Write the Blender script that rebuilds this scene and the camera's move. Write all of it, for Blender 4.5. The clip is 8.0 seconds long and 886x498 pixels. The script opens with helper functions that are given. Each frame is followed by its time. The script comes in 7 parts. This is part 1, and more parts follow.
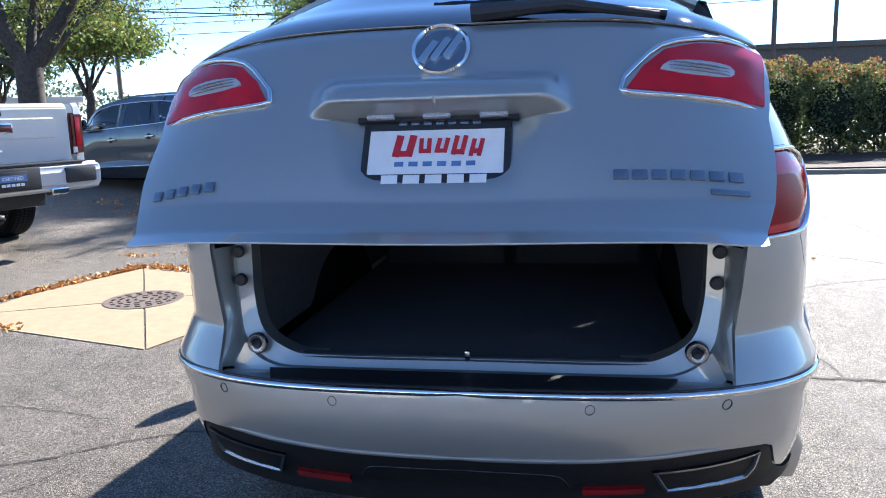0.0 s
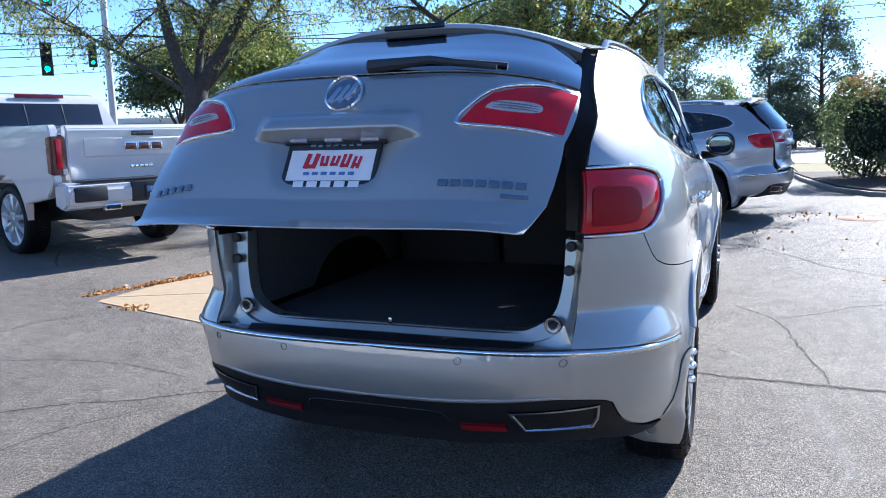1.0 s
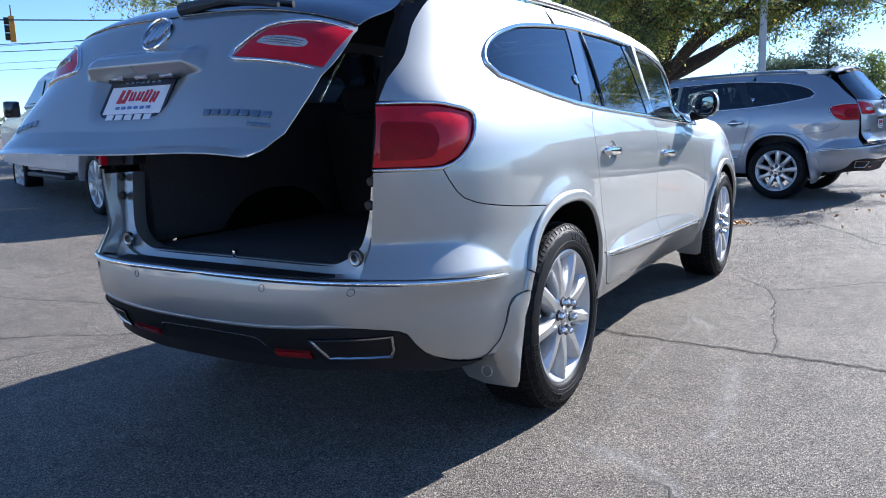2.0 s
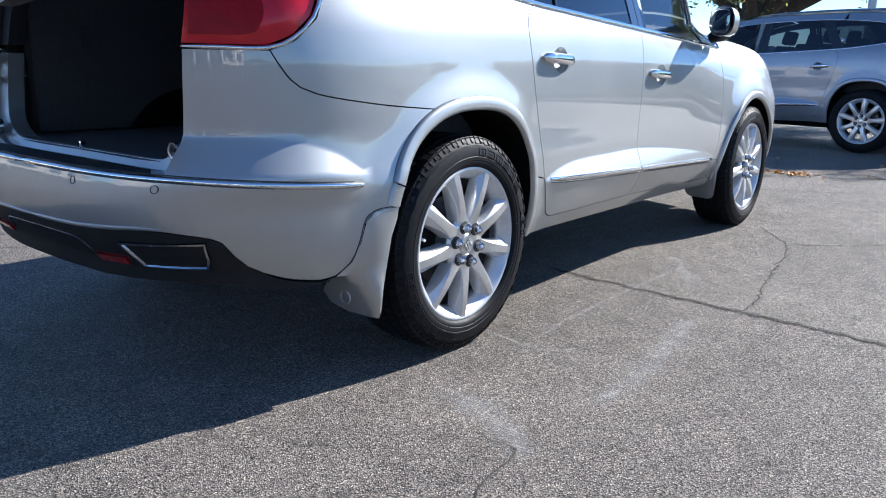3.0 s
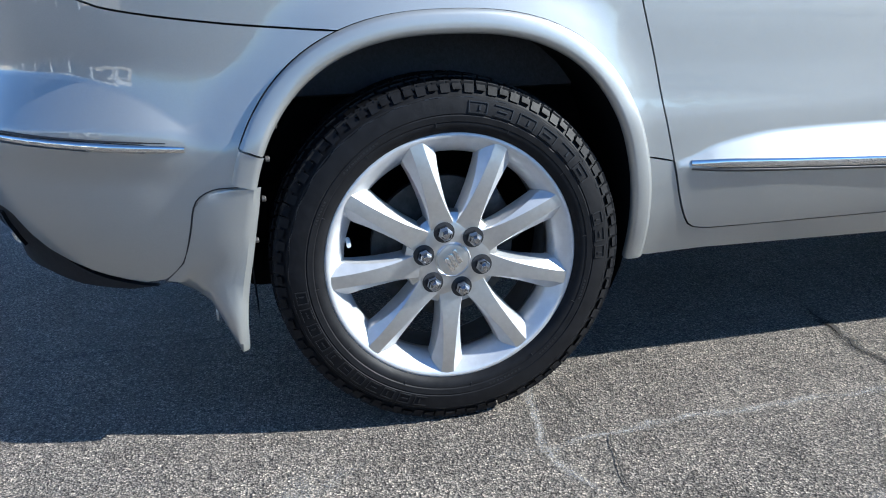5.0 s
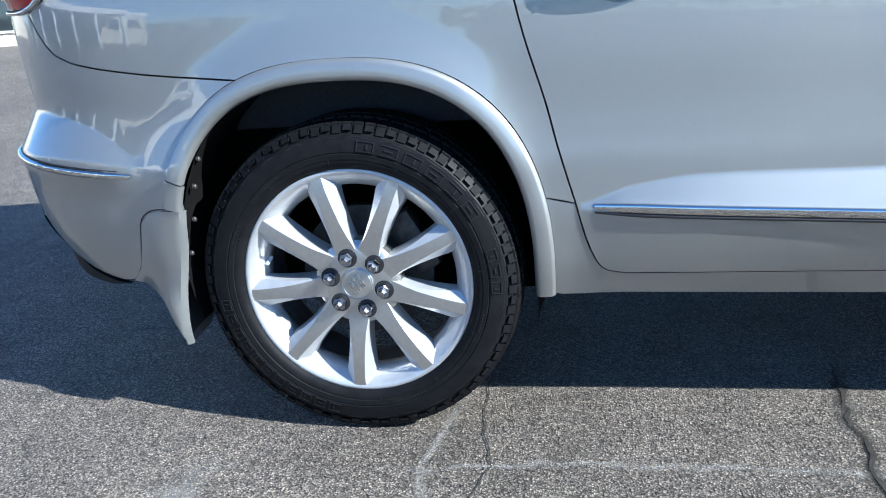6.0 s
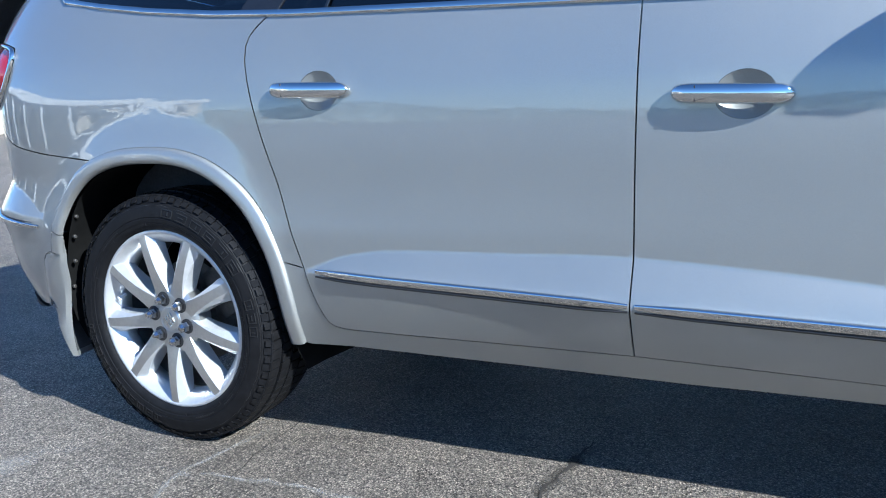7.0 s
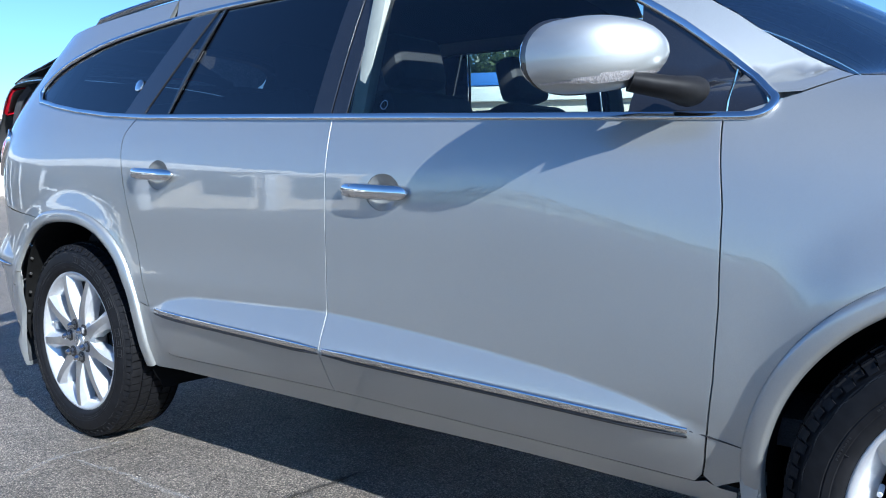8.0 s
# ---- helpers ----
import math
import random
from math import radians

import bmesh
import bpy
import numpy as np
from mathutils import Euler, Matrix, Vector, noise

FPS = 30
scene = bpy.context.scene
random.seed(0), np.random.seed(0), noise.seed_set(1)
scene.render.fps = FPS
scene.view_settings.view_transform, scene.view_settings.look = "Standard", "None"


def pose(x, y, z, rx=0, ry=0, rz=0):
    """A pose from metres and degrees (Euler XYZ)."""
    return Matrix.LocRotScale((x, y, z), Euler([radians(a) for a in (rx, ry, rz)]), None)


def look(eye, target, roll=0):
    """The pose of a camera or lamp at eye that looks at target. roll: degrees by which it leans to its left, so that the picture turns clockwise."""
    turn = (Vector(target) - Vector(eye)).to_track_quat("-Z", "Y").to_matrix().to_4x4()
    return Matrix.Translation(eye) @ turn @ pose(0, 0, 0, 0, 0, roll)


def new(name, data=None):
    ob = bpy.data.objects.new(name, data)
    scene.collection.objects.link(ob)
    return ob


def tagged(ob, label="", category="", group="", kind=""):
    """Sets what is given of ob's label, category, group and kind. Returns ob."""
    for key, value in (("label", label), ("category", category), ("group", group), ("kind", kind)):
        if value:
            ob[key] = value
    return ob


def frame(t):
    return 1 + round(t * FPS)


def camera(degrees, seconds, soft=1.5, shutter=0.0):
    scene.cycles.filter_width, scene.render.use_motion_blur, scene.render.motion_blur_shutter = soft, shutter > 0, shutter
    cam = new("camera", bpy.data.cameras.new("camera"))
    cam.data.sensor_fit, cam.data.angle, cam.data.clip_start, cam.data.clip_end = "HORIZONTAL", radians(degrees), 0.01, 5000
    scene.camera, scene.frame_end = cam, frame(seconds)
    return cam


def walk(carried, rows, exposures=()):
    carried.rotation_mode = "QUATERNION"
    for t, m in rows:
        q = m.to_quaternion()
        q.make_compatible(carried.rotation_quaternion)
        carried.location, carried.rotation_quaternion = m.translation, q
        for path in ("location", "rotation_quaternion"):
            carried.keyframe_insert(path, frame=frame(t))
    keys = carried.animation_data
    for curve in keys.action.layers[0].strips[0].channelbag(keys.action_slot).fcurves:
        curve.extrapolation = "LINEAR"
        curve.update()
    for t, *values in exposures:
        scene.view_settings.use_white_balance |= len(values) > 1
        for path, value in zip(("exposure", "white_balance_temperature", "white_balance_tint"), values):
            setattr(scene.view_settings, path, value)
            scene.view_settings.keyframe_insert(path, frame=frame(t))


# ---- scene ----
cam = camera(59.6, 8.0, 1.0)
PATH = [
    (0, (0.296, -2.848, 1.378), (-0.055, -0.911, 1.026), -1.8),
    (0.5, (0.728, -3.11, 1.31), (0.146, -1.218, 1.028), -1.4),
    (1, (1.144, -3.284, 1.378), (0.419, -1.443, 1.083), -1.6),
    (1.2, (1.382, -3.221, 1.38), (0.557, -1.425, 1.073), -2.2),
    (2.3, (2.321, -2.754, 1.132), (1.25, -1.103, 0.775), -0.7),
    (2.5, (2.409, -2.61, 1.104), (1.308, -0.988, 0.711), -0.1),
    (3, (2.562, -2.155, 1.024), (1.345, -0.639, 0.553), 0.9),
    (3.5, (2.547, -1.62, 0.982), (1.169, -0.277, 0.436), 1.5),
    (4, (2.511, -1.093, 0.986), (0.954, -0.002, 0.365), 1.8),
    (4.2, (2.526, -0.895, 0.999), (0.887, 0.043, 0.339), 1.6),
    (5.3, (2.49, -0.14, 0.904), (0.581, 0.027, 0.33), -2.5),
    (5.5, (2.512, 0.032, 0.922), (0.596, 0.028, 0.347), -3.1),
    (6, (2.601, 0.51, 1.012), (0.726, 0.172, 0.403), -3.9),
    (6.5, (2.594, 1.104, 1.037), (0.781, 0.464, 0.489), -4.1),
    (7, (2.6, 1.761, 1.0), (0.843, 0.885, 0.62), -3.2),
    (7.5, (2.543, 2.378, 1.017), (0.87, 1.314, 0.757), -2.1),
    (8, (2.456, 2.996, 1.026), (0.877, 1.784, 0.83), -1.1),
]
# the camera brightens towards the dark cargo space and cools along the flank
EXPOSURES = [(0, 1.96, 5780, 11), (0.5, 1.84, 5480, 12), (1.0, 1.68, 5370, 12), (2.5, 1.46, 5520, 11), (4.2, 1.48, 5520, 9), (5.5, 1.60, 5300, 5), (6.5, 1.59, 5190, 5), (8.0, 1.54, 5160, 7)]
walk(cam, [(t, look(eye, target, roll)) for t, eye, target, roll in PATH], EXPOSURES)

# ---- world, sun, exposure ----
SUN_DIR = Vector((0.50, 1.5, 1.0)).normalized()
world = bpy.data.worlds.new("world")
scene.world = world
world.use_nodes = True
wt = world.node_tree
wt.nodes.clear()
w_out = wt.nodes.new("ShaderNodeOutputWorld")
w_bg = wt.nodes.new("ShaderNodeBackground")
w_sky = wt.nodes.new("ShaderNodeTexSky")
w_sky.sky_type = "NISHITA"
w_sky.sun_disc = False
w_sky.sun_elevation = math.asin(SUN_DIR.z)
w_sky.sun_rotation = math.atan2(SUN_DIR.x, SUN_DIR.y)
w_sky.air_density, w_sky.dust_density, w_sky.ozone_density = 0.80, 0.0, 4.5
w_bg.inputs["Strength"].default_value = 0.072
wt.links.new(w_sky.outputs[0], w_bg.inputs["Color"])
wt.links.new(w_bg.outputs[0], w_out.inputs["Surface"])

sun_data = bpy.data.lights.new("sun", "SUN")
sun_data.energy, sun_data.angle, sun_data.color = 4.25, radians(0.53), (1.0, 0.905, 0.765)
sun = new("sun", sun_data)
sun.matrix_world = look(SUN_DIR * 60, (0, 0, 0))


# ---- materials ----
def material(name):
    m = bpy.data.materials.new(name)
    m.use_nodes = True
    nt = m.node_tree
    return m, nt, nt.nodes["Principled BSDF"]


def noise_node(nt, scale, detail=4.0, rough=0.6, coord="Object"):
    tc = nt.nodes.new("ShaderNodeTexCoord")
    n = nt.nodes.new("ShaderNodeTexNoise")
    n.inputs["Scale"].default_value, n.inputs["Detail"].default_value, n.inputs["Roughness"].default_value = scale, detail, rough
    nt.links.new(tc.outputs[coord], n.inputs["Vector"])
    return n


def ramp_node(nt, source, stops):
    r = nt.nodes.new("ShaderNodeValToRGB")
    while len(r.color_ramp.elements) < len(stops):
        r.color_ramp.elements.new(0.5)
    for e, (p, c) in zip(r.color_ramp.elements, stops):
        e.position, e.color = p, (*c, 1) if len(c) == 3 else c
    nt.links.new(source, r.inputs[0])
    return r


def bump_node(nt, height, strength, distance):
    b = nt.nodes.new("ShaderNodeBump")
    b.inputs["Strength"].default_value, b.inputs["Distance"].default_value = strength, distance
    nt.links.new(height, b.inputs["Height"])
    return b


def simple(name, colour, rough=0.5, metal=0.0, vary=0.12, scale=30.0, bump=0.0, coat=0.0, spec=0.5):
    """A surface with a slight mottling of its colour and gloss, and a fine relief."""
    m, nt, p = material(name)
    n = noise_node(nt, scale)
    lo, hi = [tuple(c * (1 + k) for c in colour) for k in (-vary, vary)]
    nt.links.new(ramp_node(nt, n.outputs[0], [(0.3, lo), (0.7, hi)]).outputs[0], p.inputs["Base Color"])
    n2 = noise_node(nt, scale * 0.23)
    mr = nt.nodes.new("ShaderNodeMapRange")
    mr.inputs[3].default_value, mr.inputs[4].default_value = rough * 0.85, min(1.0, rough * 1.15)
    nt.links.new(n2.outputs[0], mr.inputs[0])
    nt.links.new(mr.outputs[0], p.inputs["Roughness"])
    p.inputs["Metallic"].default_value = metal
    p.inputs["Coat Weight"].default_value = coat
    p.inputs["Coat Roughness"].default_value = 0.03
    p.inputs["Specular IOR Level"].default_value = spec
    if bump:
        nt.links.new(bump_node(nt, n.outputs[0], bump, 0.01).outputs[0], p.inputs["Normal"])
    return m


def paint(name, colour, metal, rough, dust=0.12):
    """Car paint: metal flakes under a clear coat, with a film of road dust."""
    m, nt, p = material(name)
    tc = nt.nodes.new("ShaderNodeTexCoord")
    v = nt.nodes.new("ShaderNodeTexVoronoi")
    v.inputs["Scale"].default_value = 1400
    nt.links.new(tc.outputs["Object"], v.inputs["Vector"])
    flake = nt.nodes.new("ShaderNodeMixRGB")
    flake.inputs[1].default_value = (*[c * 0.9 for c in colour], 1)
    flake.inputs[2].default_value = (*[min(1, c * 1.1) for c in colour], 1)
    nt.links.new(v.outputs["Color"], flake.inputs[0])
    n = noise_node(nt, 2.3, 6.0, 0.65)
    film = nt.nodes.new("ShaderNodeMixRGB")
    film.inputs[2].default_value = (0.36, 0.34, 0.31, 1)
    nt.links.new(ramp_node(nt, n.outputs[0], [(0.45, (0, 0, 0)), (0.8, (dust, dust, dust))]).outputs[0], film.inputs[0])
    nt.links.new(flake.outputs[0], film.inputs[1])
    nt.links.new(film.outputs[0], p.inputs["Base Color"])
    p.inputs["Metallic"].default_value = metal
    nt.links.new(ramp_node(nt, n.outputs[0], [(0.3, (rough,) * 3), (0.8, (rough * 1.2,) * 3)]).outputs[0], p.inputs["Roughness"])
    p.inputs["Coat Weight"].default_value = 1.0
    p.inputs["Coat Roughness"].default_value = 0.02
    p.inputs["Coat IOR"].default_value = 1.85
    peel = noise_node(nt, 90, 2.0, 0.4)
    nt.links.new(bump_node(nt, peel.outputs[0], 0.02, 0.002).outputs[0], p.inputs["Coat Normal"])
    return m


def glass(name, tint, gloss_rough=0.01, ior=1.55):
    """A thin pane: what passes is tinted, what is mirrored follows Fresnel."""
    m, nt, p = material(name)
    nt.nodes.remove(p)
    tr, gl = nt.nodes.new("ShaderNodeBsdfTransparent"), nt.nodes.new("ShaderNodeBsdfGlossy")
    tr.inputs["Color"].default_value = (*tint, 1)
    gl.inputs["Color"].default_value = (0.95, 0.97, 1.0, 1)
    gl.inputs["Roughness"].default_value = gloss_rough
    fr = nt.nodes.new("ShaderNodeFresnel")
    fr.inputs["IOR"].default_value = ior
    mix = nt.nodes.new("ShaderNodeMixShader")
    nt.links.new(fr.outputs[0], mix.inputs[0])
    nt.links.new(tr.outputs[0], mix.inputs[1])
    nt.links.new(gl.outputs[0], mix.inputs[2])
    nt.links.new(mix.outputs[0], nt.nodes["Material Output"].inputs["Surface"])
    return m


def lens_red(name, colour):
    m, nt, p = material(name)
    tc = nt.nodes.new("ShaderNodeTexCoord")
    wv = nt.nodes.new("ShaderNodeTexWave")
    wv.inputs["Scale"].default_value = 28
    nt.links.new(tc.outputs["Object"], wv.inputs["Vector"])
    r = ramp_node(nt, noise_node(nt, 9.0).outputs[0], [(0.3, tuple(c * 0.75 for c in colour)), (0.7, tuple(min(1, c * 1.2) for c in colour))])
    nt.links.new(r.outputs[0], p.inputs["Base Color"])
    p.inputs["Roughness"].default_value = 0.12
    p.inputs["Specular IOR Level"].default_value = 0.35
    p.inputs["Coat Weight"].default_value = 0.15
    p.inputs["Coat Roughness"].default_value = 0.01
    p.inputs["Subsurface Weight"].default_value = 0.0
    nt.links.new(bump_node(nt, wv.outputs[0], 0.05, 0.001).outputs[0], p.inputs["Normal"])
    return m


SILVER = paint("silver_paint", (0.360, 0.368, 0.358), 0.74, 0.46)
# the far car's shade is put into its silver, darker and bluer
SILVER_FAR = paint("silver_shaded_paint", (0.34, 0.36, 0.39), 0.75, 0.44)
DARK_PAINT = paint("charcoal_paint", (0.022, 0.026, 0.034), 0.3, 0.3, 0.05)
WHITE_PAINT = paint("white_paint", (0.52, 0.53, 0.54), 0.0, 0.4)
CHROME = simple("chrome", (0.68, 0.685, 0.69), 0.05, 1.0, 0.03, 14)
DARK_CHROME = simple("grey_metal", (0.33, 0.34, 0.36), 0.25, 1.0, 0.1, 40)
ALLOY = simple("machined_alloy", (0.58, 0.58, 0.57), 0.30, 0.9, 0.06, 60, 0.03)
ALLOY_PAINT = simple("painted_alloy", (0.58, 0.585, 0.59), 0.36, 0.5, 0.06, 50, 0, 0.5)
BLACK_PLASTIC = simple("black_plastic", (0.018, 0.018, 0.02), 0.5, 0, 0.2, 80, 0.1)
BLACK_GLOSS = simple("black_gloss", (0.010, 0.010, 0.011), 0.12, 0, 0.1, 20, 0, 1.0)
TRIM = simple("interior_trim", (0.048, 0.051, 0.058), 0.75, 0, 0.25, 120, 0.2)
UNDER = simple("underside", (0.005, 0.005, 0.005), 0.95, 0, 0.3, 20, 0, 0.0, 0.1)
CARPET = simple("carpet", (0.046, 0.049, 0.056), 0.95, 0, 0.35, 260, 0.6)
LEATHER = simple("leather", (0.026, 0.027, 0.031), 0.65, 0, 0.2, 150, 0.3)
RUBBER = simple("tyre_rubber", (0.008, 0.008, 0.009), 0.55, 0, 0.3, 45, 0.1, 0.0, 0.16)
RUBBER_RAISED = simple("tyre_raised", (0.013, 0.013, 0.014), 0.40, 0, 0.2, 60, 0, 0.0, 0.35)
LINING = simple("flap_lining", (0.055, 0.057, 0.060), 0.7, 0, 0.2, 60, 0.1)
VALANCE = simple("valance_plastic", (0.011, 0.011, 0.012), 0.6, 0, 0.2, 80, 0.1, 0.0, 0.25)
IRON = simple("brake_iron", (0.10, 0.095, 0.09), 0.55, 0.8, 0.3, 40, 0.2)
GLASS_DARK = glass("privacy_glass", (0.16, 0.18, 0.19), 0.01, 1.75)
GLASS_REAR = glass("rear_glass", (0.035, 0.04, 0.045), 0.02, 2.2)
GLASS_CLEAR = glass("door_glass", (0.72, 0.80, 0.78))
GLASS_SHIELD = glass("windscreen_glass", (0.66, 0.76, 0.74), 0.01, 2.9)
RED_LENS = lens_red("red_lens", (0.50, 0.006, 0.018))
LUG = simple("lug_chrome", (0.46, 0.46, 0.47), 0.14, 1.0, 0.1, 40)
RED_REFLECTOR = lens_red("red_reflector", (0.24, 0.010, 0.012))
CLEAR_LENS = simple("clear_lens", (0.50, 0.48, 0.48), 0.12, 0.4, 0.3, 160, 0.3, 1.0)
REVERSE_LENS = simple("reversing_lens", (0.50, 0.46, 0.46), 0.16, 0.3, 0.10, 40, 0.05, 1.0)
PILLAR_TRIM = simple("pillar_trim", (0.24, 0.26, 0.235), 0.6, 0, 0.08, 20)
MIRROR = simple("mirror_glass", (0.55, 0.57, 0.60), 0.01, 1.0, 0.01, 4)
WHITE_PLATE = simple("plate_white", (0.80, 0.80, 0.80), 0.4, 0, 0.04, 30)
RED_INK = simple("red_ink", (0.55, 0.02, 0.03), 0.4, 0, 0.06, 30)
BLUE_INK = simple("blue_ink", (0.10, 0.20, 0.42), 0.4, 0, 0.06, 30)

# ---- mesh helpers ----


def make(name, verts, faces, mat, parent=None, smooth=True, label="", normals=None):
    me = bpy.data.meshes.new(name)
    me.from_pydata([tuple(v) for v in verts], [], faces)
    me.materials.append(mat)
    if smooth:
        me.polygons.foreach_set("use_smooth", [True] * len(me.polygons))
    if normals is not None:
        me.normals_split_custom_set([tuple(n) for n in normals])
    me.update()
    ob = new(name, me)
    if parent:
        ob.parent = parent
    return tagged(ob, label)


def part(name, bm, mat, parent, label="", smooth=True, sharp=35):
    me = bpy.data.meshes.new(name)
    bmesh.ops.recalc_face_normals(bm, faces=bm.faces)
    bm.to_mesh(me)
    bm.free()
    me.materials.append(mat)
    if smooth:
        me.polygons.foreach_set("use_smooth", [True] * len(me.polygons))
        me.set_sharp_from_angle(angle=radians(sharp))
    ob = new(name, me)
    if parent:
        ob.parent = parent
    return tagged(ob, label)


def box_into(bm, size, m, bevel=0.0, segments=2):
    one = bmesh.new()
    bmesh.ops.create_cube(one, size=1.0)
    bmesh.ops.scale(one, vec=size, verts=one.verts)
    if bevel:
        bmesh.ops.bevel(one, geom=list(one.edges), offset=min(bevel, min(size) * 0.45), segments=segments, profile=0.6, affect="EDGES", clamp_overlap=True)
    bmesh.ops.transform(one, matrix=m, verts=one.verts)
    held = {v: bm.verts.new(v.co) for v in one.verts}
    for f in one.faces:
        bm.faces.new([held[v] for v in f.verts])
    one.free()


def box(name, size, m, mat, parent, bevel=0.0, label="", segments=2):
    bm = bmesh.new()
    box_into(bm, size, m, bevel, segments)
    return part(name, bm, mat, parent, label)


def lathe(profile, steps, axis="x", closed=False):
    """Vertices and quads of a profile of (radius, along) turned round the axis."""
    verts, faces, n = [], [], len(profile)
    for i in range(steps):
        a = 2 * math.pi * i / steps
        for r, h in profile:
            c, s = r * math.cos(a), r * math.sin(a)
            verts.append({"x": (h, c, s), "y": (c, h, s), "z": (c, s, h)}[axis])
    last = n if closed else n - 1
    for i in range(steps):
        for j in range(last):
            a, b = i * n + j, i * n + (j + 1) % n
            c, d = ((i + 1) % steps) * n + (j + 1) % n, ((i + 1) % steps) * n + j
            faces.append((a, d, c, b))
    return verts, faces


def add_mesh(acc, verts, faces):
    k = len(acc[0])
    acc[0].extend(verts)
    acc[1].extend([tuple(i + k for i in f) for f in faces])


def clean(verts, faces):
    bm = bmesh.new()
    vs = [bm.verts.new(v) for v in verts]
    for f in faces:
        if len(set(f)) > 2:
            bm.faces.new([vs[i] for i in f])
    return bm


def tube(points, radius, sides=8, taper=None):
    """A round bar along points."""
    verts, faces = [], []
    pts = [Vector(p) for p in points]
    for i, p in enumerate(pts):
        d = (pts[min(i + 1, len(pts) - 1)] - pts[max(i - 1, 0)]).normalized()
        u = d.orthogonal().normalized() if i == 0 else (u - d * u.dot(d)).normalized()
        w = d.cross(u)
        r = radius if taper is None else radius * taper[i]
        for k in range(sides):
            a = 2 * math.pi * k / sides
            verts.append(p + (u * math.cos(a) + w * math.sin(a)) * r)
    for i in range(len(pts) - 1):
        for k in range(sides):
            a, b = i * sides + k, i * sides + (k + 1) % sides
            faces.append((a, b, b + sides, a + sides))
    faces.append(tuple(range(sides))[::-1])
    faces.append(tuple(range((len(pts) - 1) * sides, len(pts) * sides)))
    return verts, faces


# ---- the shape of the vehicle's skin ----
def curve_at(z, pts):
    """A smooth line through control points."""
    if z <= pts[0][0]:
        return pts[0][1]
    if z >= pts[-1][0]:
        return pts[-1][1]
    i = 0
    while pts[i + 1][0] < z:
        i += 1

    def slope(k):
        if k == 0 or k == len(pts) - 1:
            j = min(k, len(pts) - 2)
            return (pts[j + 1][1] - pts[j][1]) / (pts[j + 1][0] - pts[j][0])
        a = (pts[k][1] - pts[k - 1][1]) / (pts[k][0] - pts[k - 1][0])
        b = (pts[k + 1][1] - pts[k][1]) / (pts[k + 1][0] - pts[k][0])
        return 0.0 if a * b <= 0 else 2 * a * b / (a + b)

    (z0, v0), (z1, v1) = pts[i], pts[i + 1]
    h = z1 - z0
    t = (z - z0) / h
    return ((2 * t**3 - 3 * t**2 + 1) * v0 + (t**3 - 2 * t**2 + t) * h * slope(i)
            + (-2 * t**3 + 3 * t**2) * v1 + (t**3 - t**2) * h * slope(i + 1))


def ease(a, b, t):
    t = max(0.0, min(1.0, (t - a) / (b - a)))
    return t * t * (3 - 2 * t)


DOOR = [(0.22, 0.735), (0.30, 0.812), (0.38, 0.856), (0.46, 0.888), (0.56, 0.911), (0.68, 0.914),
        (0.76, 0.915), (0.90, 0.918), (1.02, 0.915), (1.10, 0.903), (1.18, 0.883), (1.26, 0.855), (1.45, 0.78), (1.60, 0.71), (1.70, 0.655)]
QUARTER = [(0.22, 0.88), (0.36, 0.937), (0.45, 0.955), (0.60, 0.962), (0.665, 0.965), (0.72, 0.958), (0.80, 0.953), (0.90, 0.955),
           (1.0, 0.955), (1.1, 0.946), (1.2, 0.922), (1.30, 0.878), (1.4, 0.83), (1.55, 0.75), (1.70, 0.66)]
FENDER = [(0.22, 0.80), (0.36, 0.90), (0.50, 0.93), (0.65, 0.94), (0.80, 0.935), (0.92, 0.92), (1.02, 0.895), (1.09, 0.86), (1.15, 0.80), (1.20, 0.70), (1.23, 0.58)]
REAR = [(0.22, 0.90), (0.34, 0.965), (0.42, 1.017), (0.50, 1.070), (0.57, 1.093), (0.62, 1.099), (0.66, 1.0965), (0.705, 1.089), (0.716, 1.084), (0.805, 1.036), (0.818, 1.031),
        (0.86, 1.034), (1.0, 1.046), (1.15, 1.05), (1.27, 1.046), (1.34, 1.015), (1.5, 0.875), (1.62, 0.77), (1.72, 0.69)]
NOSE = [(0.22, 0.80), (0.40, 0.94), (0.60, 0.98), (0.80, 0.96), (0.95, 0.90), (1.05, 0.80), (1.15, 0.62), (1.23, 0.40)]
POWER = 3.52
BASE = 3.02
HUB = 0.39


def belt(y):
    return 1.128 + 0.056 * (2.5 - y) + 0.075 * max(0.0, (0.55 - y) / 0.95) ** 2


def moulding_z(y):
    return 0.567 - 0.0435 * (y - 0.552)


LEDGE = [(0.50, 0.0), (0.56, 0.022), (0.62, 0.047), (0.77, 0.076), (1.07, 0.092), (1.39, 0.106), (1.66, 0.100), (1.87, 0.090), (2.16, 0.070), (2.30, 0.054), (2.43, 0.024), (2.49, 0.0)]


SHELF_TOP = [(-0.96, 0.811), (-0.82, 0.809), (-0.72, 0.799), (-0.65, 0.781), (-0.60, 0.760), (-0.56, 0.735), (-0.53, 0.713), (-0.505, 0.697)]
SHELF_FOOT = [(-0.96, 0.711), (-0.70, 0.709), (-0.60, 0.703), (-0.505, 0.696)]


def ledge_tall(y):
    return curve_at(y, LEDGE)


